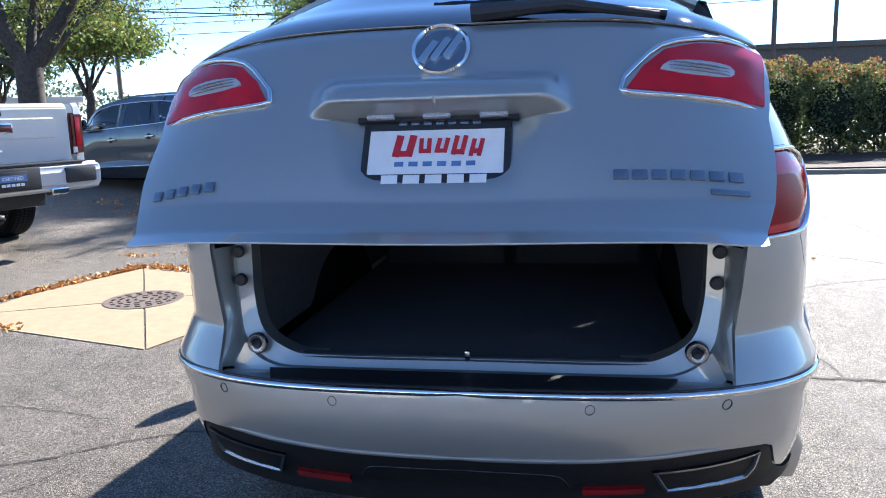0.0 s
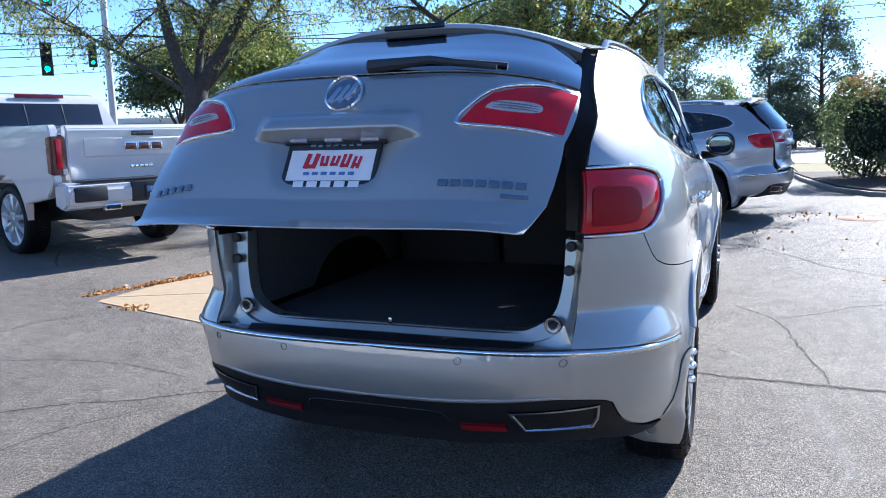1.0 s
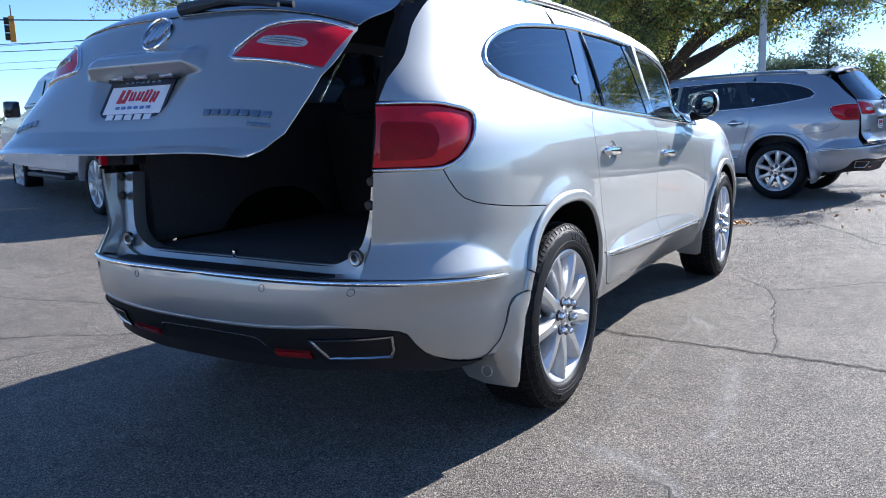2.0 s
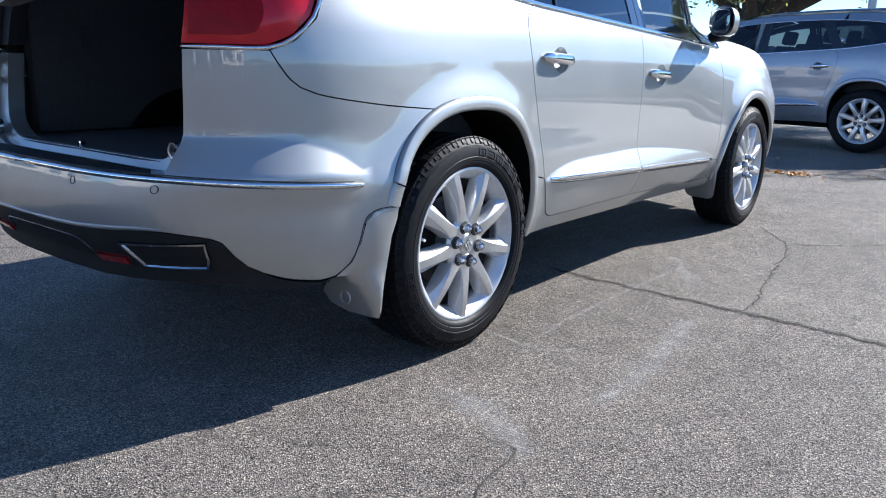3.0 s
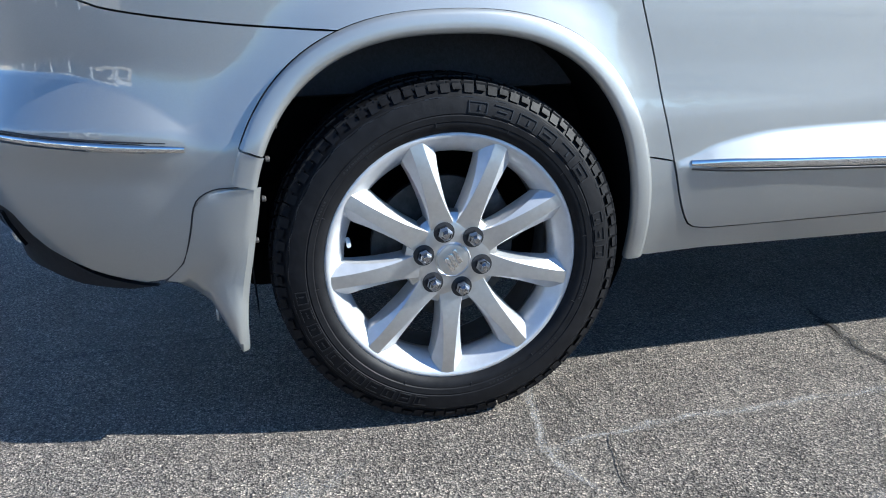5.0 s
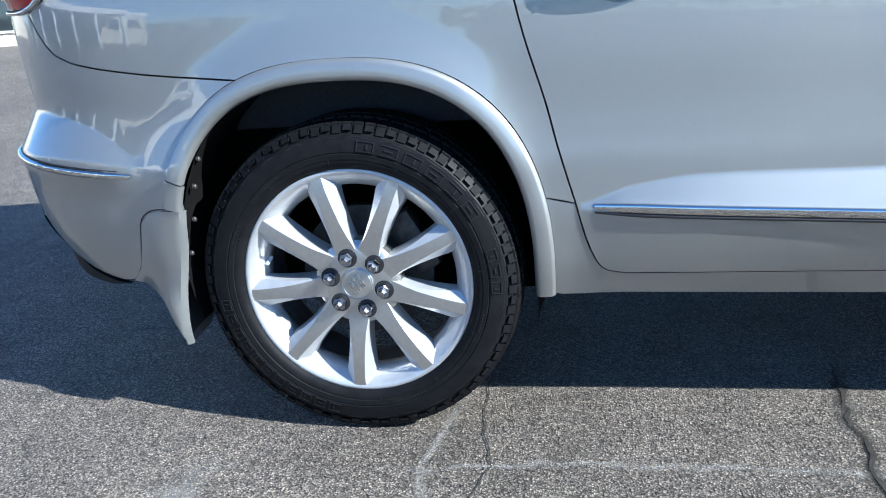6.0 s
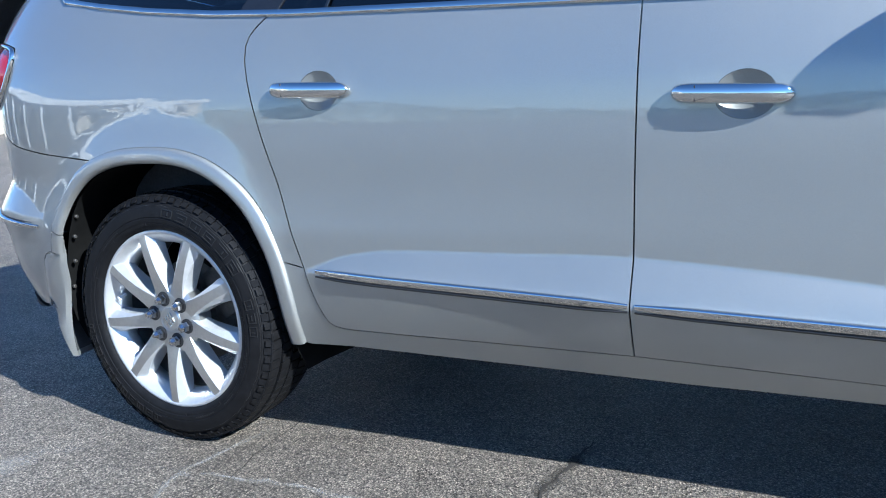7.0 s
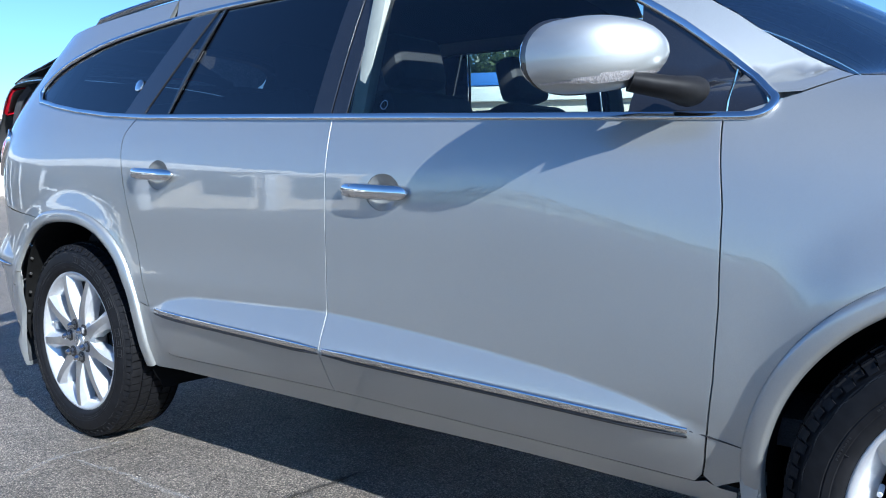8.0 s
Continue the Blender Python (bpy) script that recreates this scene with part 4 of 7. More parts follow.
    both("quarter_window", panel(quarter_glass, -0.006, 0.06, 0, 0.004), GLASS_DARK, "dark tinted rear quarter window")
    both("pillar_cover", panel(cut(0.335, 0.553, 0.46, 0.70), -0.002, 0.06, 0.001, 0.01), BLACK_GLOSS)
    both("rear_door_window", panel(cut(0.462, 0.702, 0.61, 0.735), -0.006, 0.06, 0.001, 0.004), GLASS_DARK, "dark tinted fixed pane")
    both("window_divider", strip([(0.615 + (0.74 - 0.615) * i / 10, belt(0.615) + 0.005 + (top_at(0.74) - belt(0.615) - 0.005) * i / 10) for i in range(11)], 0.014, 0.006), BLACK_GLOSS)
    panes = both("rear_door_window", panel(cut(0.62, 0.745, 1.32, 1.345), -0.006, 0.06, 0.001, 0.004), GLASS_DARK, "dark tinted rear door window")
    if gate_angle:
        # the far rear pane lets the daylight through
        panes[1].data.materials[0] = GLASS_CLEAR
    both("pillar_cover", panel(cut(1.322, 1.347, 1.395, 1.415), -0.002, 0.06, 0.001, 0.01), BLACK_GLOSS)
    both("pillar_cover", panel(cut(1.400, 1.420, 1.455, 1.475), -0.002, 0.06, 0.001, 0.01), BLACK_GLOSS)
    fg = [sxy(1.457 + (2.28 - 1.457) * i / 12, belt(1.457 + (2.28 - 1.457) * i / 12) + 0.004) for i in range(13)] + [(2.26, top_at(2.26))] + [(1.477 + (2.24 - 1.477) * i / 12, top_at(1.477 + (2.24 - 1.477) * i / 12)) for i in range(12, -1, -1)]
    both("front_door_window", panel(fg, -0.006, 0.06, 0, 0.004), GLASS_CLEAR, "lightly tinted front door window")
    both("mirror_patch", panel([(2.282, belt(2.282) + 0.004), (2.4875, belt(2.4875) + 0.004), (2.47, top_at(2.47)), (2.262, top_at(2.262))], -0.002, 0.05, 0.001, 0.01), BLACK_GLOSS)
    both("mirror_patch", panel([(2.4915, belt(2.4915) + 0.004), (2.548, belt(2.548) + 0.004), (2.566, 1.150), (2.556, top_at(2.556)), (2.4715, top_at(2.4715))], -0.002, 0.05, 0.001, 0.01), BLACK_GLOSS)
    surround = [sxy(y, belt(y)) for y in (-0.37, -0.2, 0.0, 0.25, 0.5, 0.8, 1.1, 1.4, 1.7, 2.0, 2.3, 2.46)] + line([(2.50, belt(2.50)), (2.545, belt(2.545) + 0.002), (2.568, belt(2.56) + 0.012), (2.576, 1.150), (2.574, 1.162), (2.564, 1.172)], 0.008) + [p for p in glass_top[::-1][1:]] + [sxy(-0.418, 1.40), sxy(-0.405, 1.388)]
    both("window_trim", strip(surround[::-1], 0.020, 0.008, 0.001, closed=True), CHROME, "chrome window surround")
    ring = [(1.587 + 0.013 * math.cos(a), 1.213 + 0.013 * math.sin(a)) for a in [2 * math.pi * i / 20 for i in range(20)]]
    skinned("window_sticker", panel(ring, -0.004, 0.02, 0, 0, [[(1.587 + (s - 1.587) * 0.8, 1.213 + (z - 1.213) * 0.8) for s, z in ring]]), DARK_CHROME, car, "small round white window sticker")
    side_top = [(y, z) for y, z in line(ROOF_LINE, 0.05) if y > 0.405]
    rail = [(0.402, 1.6905)] + side_top + [(2.62, 1.172)] + [p for p in glass_top[::-1] if p[0] > 0.402]
    both("roof_side", panel(rail, 0, step), coat)

    # roof, windscreen, bonnet
    def across(rows, name, mat, lab="", count=16):
        verts, faces = [], []
        for p, rise, ahead in rows:
            for i in range(count + 1):
                u = -1 + 2 * i / count
                verts.append((p.x * u, p.y + ahead * (1 - u * u), p.z + rise * (1 - abs(u) ** 2.4)))
        m = count + 1
        for i in range(len(rows) - 1):
            for j in range(count):
                a = i * m + j
                faces.append((a, a + 1, a + m + 1, a + m))
        return part(name, clean(verts, faces), mat, car, lab, True, 50)
    roof_pts = [(y, z) for y, z in line(ROOF_LINE, 0.08) if y < 1.72]
    across([(skin(at_y(y, z), z), 0.085, 0.0 if y < 1.3 else 0.10 * (y - 1.3) / 0.4) for y, z in roof_pts], "roof", coat, "silver painted roof")
    pill = [(y, z) for y, z in line(ROOF_LINE, 0.05) if y >= 1.69]
    across([(skin(y, z), 0.085 - 0.05 * ease(1.7, 2.7, y), 0.10 + 0.16 * ease(1.7, 2.7, y)) for y, z in pill], "windscreen", GLASS_SHIELD, "clear curved windscreen")
    hood = [(2.70, 1.205), (2.95, 1.187), (BASE + 0.4, 1.13), (BASE + 0.8, 1.05), (BASE + 1.0, 0.95)]
    across([(skin(s, z), 0.035, 0.28 if i == 0 else 0.12) for i, (s, z) in enumerate(hood)], "bonnet", coat)
    nose = [(BASE + 1.0, z) for z in (0.95, 0.8, 0.6, 0.45, 0.35)]
    across([(skin(s, z), 0.0, 0.12) for s, z in nose], "front_fascia", coat)
    for sign in (1, -1):
        pts = [Vector((sign * (skin(at_y(y, z), z).x - 0.045), y, z + 0.026 + 0.010 * math.sin(math.pi * (y + 0.35) / 1.8))) for y, z in line(ROOF_LINE, 0.1) if -0.28 < y < 1.45]
        pts = [pts[0] - Vector((0, 0.07, 0.045))] + pts + [pts[-1] + Vector((0, 0.05, -0.05))]
        part("roof_rail", clean(*tube(pts, 0.014, 8)), DARK_CHROME, car, "grey metal roof rail")

    # door mirrors
    for sign in (1, -1):
        bm = bmesh.new()
        bmesh.ops.create_uvsphere(bm, u_segments=32, v_segments=18, radius=1.0)
        for v in bm.verts:
            x, y, z = v.co
            f = lambda c, p: math.copysign(abs(c) ** p, c)
            flat = f(y, 0.75) if y > 0 else -min(0.42, abs(f(y, 0.6)))
            v.co = (sign * (0.978 + 0.092 * f(x, 0.9)), 2.262 + 0.108 * flat - 0.070 * f(x, 0.9), 1.261 + (0.077 + 0.006 * x) * f(z, 0.9) - 0.010 * x * (z < 0))
        m = part("door_mirror", bm, coat, car, "silver painted mirror housing")
        bm = bmesh.new()
        bmesh.ops.create_uvsphere(bm, u_segments=24, v_segments=12, radius=1.0)
        for v in bm.verts:
            x, y, z = v.co
            f = lambda c, p: math.copysign(abs(c) ** p, c)
            v.co = (sign * (0.978 + 0.078 * f(x, 0.75)), 2.195 + 0.006 * y - 0.064 * f(x, 0.75), 1.261 + (0.064 + 0.005 * x) * f(z, 0.78))
        part("mirror_pane", bm, MIRROR, m, "mirror glass")
        bm = bmesh.new()
        bmesh.ops.create_uvsphere(bm, u_segments=32, v_segments=18, radius=1.0)
        for v in bm.verts:
            x, y, z = v.co
            f = lambda c, p: math.copysign(abs(c) ** p, c)
            v.co = (sign * (0.978 + 0.0945 * f(x, 0.86)), 2.214 + 0.016 * y - 0.069 * f(x, 0.86), 1.261 + (0.0790 + 0.006 * x) * f(z, 0.86))
        part("mirror_bezel", bm, BLACK_GLOSS, m, "black bezel round the mirror glass")
        bm = bmesh.new()
        bmesh.ops.create_uvsphere(bm, u_segments=64, v_segments=48, radius=1.0)
        out = [v for v in bm.verts if not (v.co.y > -0.15 and -0.74 < v.co.x < 0.86 and abs(v.co.z + 0.60 - 0.05 * v.co.x) < 0.145 * (1 - (v.co.x / 0.9) ** 4) + 0.01)]
        bmesh.ops.delete(bm, geom=out, context="VERTS")
        for v in bm.verts:
            x, y, z = v.co
            f = lambda c, p: math.copysign(abs(c) ** p, c)
            flat = f(y, 0.75) if y > 0 else -min(0.42, abs(f(y, 0.6)))
            v.co = (sign * (0.978 + 0.0940 * f(x, 0.9)), 2.262 + 0.1105 * flat - 0.070 * f(x, 0.9), 1.261 + (0.0785 + 0.006 * x) * f(z, 0.9) - 0.010 * x * (z < 0))
        part("indicator", bm, CLEAR_LENS, m, "clear indicator lens")
        v, f = tube([(sign * 0.86, 2.42, 1.18), (sign * 0.93, 2.405, 1.185), (sign * 0.975, 2.34, 1.205)], 0.034, 18, [1.35, 1.0, 0.85])
        v = [(x, y, 1.192 + (z - 1.192) * 0.7) for x, y, z in v]
        part("mirror_arm", clean(v, f), RUBBER, m, "black mirror arm")

    # mud flaps
    def flap(outline, back, front, sign):
        """A moulded flap: an outline of (x, z), deep at its top and thin at its foot."""
        bm = bmesh.new()
        a = [bm.verts.new((sign * x, back(x, z), z)) for x, z in outline]
        b = [bm.verts.new((sign * x, max(front(x, z), back(x, z) + 0.012), z)) for x, z in outline]
        bm.faces.new(a)
        bm.faces.new(b[::-1])
        for i in range(len(a)):
            j = (i + 1) % len(a)
            bm.faces.new((a[i], b[i], b[j], a[j]))
        bmesh.ops.recalc_face_normals(bm, faces=bm.faces)
        bmesh.ops.bevel(bm, geom=list(bm.edges), offset=0.005, segments=2, affect="EDGES", clamp_overlap=True)
        return part("mud_flap", bm, coat, car, "silver moulded mud flap", True, 40)
    for sign in (1, -1):
        rows = []
        for z, inner, mid, outer_ in ((0.585, -0.452, None, (0.962, -0.402)), (0.577, -0.492, None, (0.964, -0.404)), (0.550, -0.519, None, (0.964, -0.408)), (0.49, -0.534, None, (0.963, -0.420)), (0.43, -0.556, None, (0.961, -0.432)), (0.386, -0.598, None, (0.960, -0.442)),
                                     (0.34, (0.790, -0.537), (0.936, -0.505), (0.958, -0.450)), (0.29, (0.735, -0.503), (0.918, -0.492), (0.956, -0.455)), (0.25, (0.755, -0.487), (0.905, -0.478), (0.952, -0.456)), (0.228, (0.82, -0.472), (0.90, -0.468), (0.944, -0.458))):
            if mid is None:
                p = skin(at_y(inner, z), z)
                q = skin(at_y((inner + outer_[1]) / 2, z), z)
                a, m_ = (p.x + 0.004, inner), (q.x + 0.005, (inner + outer_[1]) / 2)
                outer_ = (skin(at_y(outer_[1], z), z).x + 0.004 if z > 0.5 else outer_[0], outer_[1])
            else:
                a, m_ = inner, mid
            row = []
            for k in range(9):
                t = k / 8
                w = ((1 - t) ** 2, 2 * t * (1 - t), t * t)
                ctl = tuple(2 * m_[n] - (a[n] + outer_[n]) / 2 for n in (0, 1))
                row.append((sign * (w[0] * a[0] + w[1] * ctl[0] + w[2] * outer_[0]), w[0] * a[1] + w[1] * ctl[1] + w[2] * outer_[1], z))
            rows.append(row)
        bm = bmesh.new()
        sheets = [[[bm.verts.new((x - sign * d, y + d, z)) for x, y, z in row] for row in rows] for d in (0.0, 0.013)]
        for sheet in sheets:
            for r0, r1 in zip(sheet, sheet[1:]):
                for k in range(8):
                    bm.faces.new((r0[k], r0[k + 1], r1[k + 1], r1[k]))
        foot = len(rows) - 1
        rim_loop = [(0, k) for k in range(9)] + [(r, 8) for r in range(1, foot + 1)] + [(foot, k) for k in range(7, -1, -1)] + [(r, 0) for r in range(foot - 1, 0, -1)]
        for (r0, k0), (r1, k1) in zip(rim_loop, rim_loop[1:] + rim_loop[:1]):
            bm.faces.new((sheets[0][r0][k0], sheets[0][r1][k1], sheets[1][r1][k1], sheets[1][r0][k0]))
        part("mud_flap", bm, coat, car, "silver moulded mud flap", True, 40)
        bm = bmesh.new()
        sheets = [[[bm.verts.new((x - sign * d, y + d, z - 0.004)) for x, y, z in row[:8]] for row in rows[:-1]] for d in (0.0125, 0.0165)]
        for sheet in sheets:
            for r0, r1 in zip(sheet, sheet[1:]):
                for k in range(7):
                    bm.faces.new((r0[k], r0[k + 1], r1[k + 1], r1[k]))
        rim_loop = [(0, k) for k in range(8)] + [(r, 7) for r in range(1, foot)] + [(foot - 1, k) for k in range(6, -1, -1)] + [(r, 0) for r in range(foot - 2, 0, -1)]
        for (r0, k0), (r1, k1) in zip(rim_loop, rim_loop[1:] + rim_loop[:1]):
            bm.faces.new((sheets[0][r0][k0], sheets[0][r1][k1], sheets[1][r1][k1], sheets[1][r0][k0]))
        part("flap_lining", bm, LINING, car, "dark grey lining behind the mud flap", True, 40)
        for z, y in ((0.700, -0.352), (0.635, -0.372), (0.555, -0.386), (0.470, -0.408)):
            bm = clean(*lathe([(0.0, 0.004), (0.004, 0.004), (0.006, 0.002), (0.0065, -0.004)], 10, "y"))
            o = part("screw", bm, IRON, car, "small metal screw")
            o.location = (sign * 0.938, y, z)
        flap([(0.715, 0.30), (0.722, 0.25), (0.75, 0.228), (0.87, 0.222), (0.900, 0.236), (0.905, 0.33), (0.905, 0.42), (0.87, 0.42), (0.85, 0.38), (0.80, 0.34)],
             lambda x, z: BASE - 0.475 + (0.4 - z) * 0.1, lambda x, z: BASE - 0.43 - (0.4 - z) * 0.1, sign)

    for sign in (1, -1):
        p, nn = skin(0.375, 1.365), skin_normal(0.375, 1.365)
        bm = clean(*lathe([(0.0, 0.004), (0.018, 0.004), (0.022, 0.002), (0.023, -0.002)], 24, "x"))
        o = part("emblem", bm, CHROME, car, "small round chrome emblem")
        o.matrix_local = Matrix.Translation((sign * p.x, p.y, p.z)) @ pose(0, 0, 0, 0, -22 * sign, 0) @ (Matrix.Identity(4) if sign > 0 else pose(0, 0, 0, 0, 0, 180))
        bm = clean(*lathe([(0.024, 0.0), (0.022, -0.004), (0.019, -0.004), (0.018, 0.0)], 24, "y"))
        o = part("emblem", bm, coat, car, "small pressed emblem on the mud flap")
        o.location = (sign * 0.845, -0.508, 0.290)

    # underneath
    box("underbody", (1.40, 3.4, 0.10), pose(0, 1.25, 0.33), UNDER, car, 0.03)
    box("underbody", (1.20, 1.95, 0.10), pose(0, 1.50, 0.31), UNDER, car, 0.03)
    box("underbody", (1.30, 0.56, 0.12), pose(0, -0.60, 0.46), UNDER, car, 0.03)
    v, f = tube([(-0.5, -0.60, 0.44), (0.5, -0.60, 0.44)], 0.07, 12)
    part("silencer", clean(v, f), IRON, car)

    # inside
    box("cargo_floor", (1.16, 1.75, 0.05), pose(0, -0.02, 0.70), CARPET, car, 0.012, "dark carpeted cargo floor")
    for sign in (1, -1):
        box("side_trim", (0.08, 1.8, 0.60), pose(sign * 0.655, 0.14, 1.02), TRIM, car, 0.04, "black moulded cargo side trim")
        box("side_trim", (0.05, 1.9, 0.50), pose(sign * 0.83, 1.40, 0.82), TRIM, car, 0.02)
        box("door_pull", (0.012, 0.02, 0.10), pose(sign * 0.598, -0.55, 1.10), TRIM, car, 0.004)
    across([(skin(at_y(y, z), z - 0.02) * 0.96 + Vector((0, 0, 0.055)), 0.06, 0) for y, z in roof_pts], "headliner", TRIM, "dark headliner")
    box("cabin_floor", (1.6, 2.6, 0.06), pose(0, 1.85, 0.48), CARPET, car)
    for x in (-0.36, 0.36):
        seat_back(car, (x, 0.88, 0.82), 0.46, 0.62, -14)
        seat_back(car, (x, 1.42, 0.80), 0.48, 0.60, -14)
    for x in (-0.28, 0.28):
        box("seat_back", (0.55, 0.13, 0.56), pose(x, 0.42, 0.98, 12), LEATHER, car, 0.05, "upright third-row seat back", 3)
        box("headrest", (0.28, 0.09, 0.15), pose(x, 0.35, 1.32, 12), LEATHER, car, 0.035, "dark leather headrest", 3)
    for sign in (1, -1):
        box("pillar_trim", (0.04, 0.055, 0.50), pose(sign * 0.80, 1.485, 1.35, 0, -18 * sign, 0), PILLAR_TRIM, car, 0.015, "pale grey pillar trim")
    box("dashboard", (1.36, 0.70, 0.30), pose(0, 2.62, 1.0), PILLAR_TRIM, car, 0.08, "pale grey dashboard")
    box("cargo_latch", (0.014, 0.018, 0.028), pose(0.0, -0.895, 0.735), CHROME, car, 0.003, "chrome latch striker")
    box("tailgate_sill", (0.98, 0.03, 0.02), pose(0, -0.870, 0.718), TRIM, car, 0.006)

    # tailgate, hinged at the roof
    flare = 0.055 if gate_angle else 0.012

    def gate_skin(s, z):
        p = skin(s, z)
        lip = 0.030 * max(0.0, (0.885 - z) / 0.09)
        ax = abs(p.x)
        out = lip + flare * (ax / 0.6) ** 2 * (1 - ease(0.80, 1.20, z))
        # the handle brow swells out over the dished recess of the number plate
        if 0.90 < z < 1.20 and ax < 0.32:
            if z >= 1.092:
                out += 0.046 * (1 - ease(0.215, 0.285, ax)) * (1 - ease(1.115, 1.185, z))
            else:
                w = 0.245 - 0.05 * (1.092 - z) / 0.16
                out -= 0.022 * (1 - ease(w - 0.085, w, ax)) * ease(0.905, 0.985, z) * ease(1.0925, 1.086, z)
                out += 0.046 * (1 - ease(0.215, 0.285, ax)) * ease(1.083, 1.092, z)
        return p - Vector((0, out, 0))
    brow_lines = [[sx(0.006 + 0.031 * i, z) for i in range(10)] for z in (1.092, 1.081)]
    gate_half = [(REAR_MID, 0.772), sx(0.25, 0.771), sx(0.50, 0.772), sx(0.612, 0.768), sx(0.626, 0.774), sx(0.658, 0.885), sx(0.668, 0.95), sx(0.672, 1.10), sx(0.684, 1.30), sx(0.675, 1.318), sx(0.5, 1.310), sx(0.25, 1.308), (REAR_MID, 1.307)]
    gate = whole("tailgate", panel(gate_half, 0.006, step * 0.7, 0.001, 0.004, shape=gate_skin, creases=[[(REAR_MID + 0.04 * i, 0.885) for i in range(40)]] + brow_lines), coat, "silver painted tailgate, partly raised" if gate_angle else "silver painted tailgate, shut")
    gate.matrix_local = Matrix.Translation(HINGE) @ pose(0, 0, 0, -gate_angle, 0, 0) @ Matrix.Translation(-HINGE)

    def on_gate(name, data, mat, lab="", one=True):
        if one:
            return whole(name, data, mat, lab, gate)
        return [skinned(name, d, mat, gate, lab) for d in (data, mirror(data))]
    glass_half = [(REAR_MID, 1.309), sx(0.25, 1.310), sx(0.5, 1.312), sx(0.675, 1.320), sx(0.655, 1.42), sx(0.625, 1.53), sx(0.58, 1.63), sx(0.3, 1.685), (REAR_MID, 1.70)]
    on_gate("rear_window", panel(glass_half, 0.012, 0.04, 0, 0.006), GLASS_REAR, "dark tinted rear window")
    gl = [sx(0.385, 1.133), sx(0.50, 1.128), sx(0.664, 1.128), sx(0.672, 1.20), sx(0.680, 1.287), sx(0.60, 1.279), sx(0.53, 1.262), sx(0.465, 1.236), sx(0.42, 1.19)]
    on_gate("gate_lamp", panel(gl, 0.009, 0.018, 0, 0.02, dome=0.008, shape=gate_skin), RED_LENS, "red glossy lamp with a clear centre", False)
    rv = line([sx(0.452, 1.178), sx(0.50, 1.171), sx(0.575, 1.174), sx(0.600, 1.186), sx(0.592, 1.206), sx(0.53, 1.208), sx(0.47, 1.199), sx(0.452, 1.178)], 0.02)[:-1]
    on_gate("reversing_lamp", panel(rv, 0.0185, 0.02, 0, 0.004, shape=gate_skin), REVERSE_LENS, "clear ribbed reversing lamp", False)
    for k in range(3):
        on_gate("lamp_rib", strip([sx(0.470 + 0.012 * i, 1.1805 + 0.0085 * k) for i in range(11)], 0.0028, 0.004, 0.0185, shape=gate_skin), DARK_CHROME, one=False)
    on_gate("lamp_trim", strip(line([sx(0.672, 1.297), sx(0.60, 1.289), sx(0.525, 1.271), sx(0.457, 1.243), sx(0.408, 1.192), sx(0.374, 1.128), sx(0.50, 1.119), sx(0.656, 1.119)], 0.03), 0.013, 0.016, shape=gate_skin), CHROME, "chrome lamp surround", False)
    y_p = -curve_at(1.01, REAR) + 0.016
    box("plate_recess", (0.34, 0.012, 0.016), pose(0, y_p - 0.012, 1.079), BLACK_PLASTIC, gate)
    for x in (-0.12, 0.0, 0.12):
        box("plate_light", (0.06, 0.014, 0.010), pose(x, y_p - 0.020, 1.079), CLEAR_LENS, gate, 0.003)
    plate(gate, (0, y_p - 0.006, 1.000))
    emblem(gate, skin(REAR_MID, 1.238) + Vector((0, -0.009, 0)), 0.065)

    def badge(x, z, w, hgt, lean):
        s = at_x(abs(x), z)
        p = gate_skin(s, z)
        d = (gate_skin(s + 0.01, z) - gate_skin(s - 0.01, z)).normalized()
        turn_z = math.degrees(math.atan2(d.y, d.x)) * (1 if x > 0 else -1)
        box("badge", (w, 0.008, hgt), pose(x if x > 0 else -p.x, p.y - 0.008, z, -6, lean, turn_z), DARK_CHROME, gate, 0.003, "small grey metal badge bar")
    for i in range(5):
        badge(-0.610 + 0.032 * i, 0.912 + 0.003 * i, 0.023, 0.024, 0)
    for i in range(7):
        badge(0.372 + 0.036 * i, 0.936, 0.029, 0.022, 0)
    badge(0.575, 0.902, 0.075, 0.012, 0)
    # spoiler at the gate's head, with its lamp, and the wiper
    rows = [(-0.505, 1.772, 0.60, 0), (-0.56, 1.784, 0.61, 0), (-0.64, 1.782, 0.62, 0), (-0.695, 1.768, 0.615, 0), (-0.712, 1.752, 0.61, 0), (-0.708, 1.738, 0.605, 0), (-0.68, 1.728, 0.60, 0), (-0.62, 1.72, 0.58, 0)]
    verts, faces = [], []
    for y, z, w, _ in rows:
        for i in range(17):
            u = -1 + i / 8
            verts.append((w * u, y + 0.10 * abs(u) ** 2.5, z - 0.075 * abs(u) ** 2.4))
    for i in range(len(rows) - 1):
        for j in range(16):
            a = i * 17 + j
            faces.append((a, a + 1, a + 18, a + 17))
    part("spoiler", clean(verts, faces), coat, gate, "silver painted roof spoiler", True, 40)
    box("brake_light", (0.24, 0.012, 0.020), pose(0, -0.712, 1.748), BLACK_GLOSS, gate, 0.005, "dark third brake light")
    p0 = skin(at_x(0.06, 1.335), 1.335)
    v, f = tube([p0 + Vector((0, -0.03, 0)), skin(at_x(0.26, 1.345), 1.345) + Vector((0, -0.045, 0)), skin(at_x(0.46, 1.33), 1.33) + Vector((0, -0.03, 0))], 0.014, 8, [1.6, 0.9, 0.6])
    part("wiper", clean(v, f), BLACK_PLASTIC, gate, "black rear wiper arm")
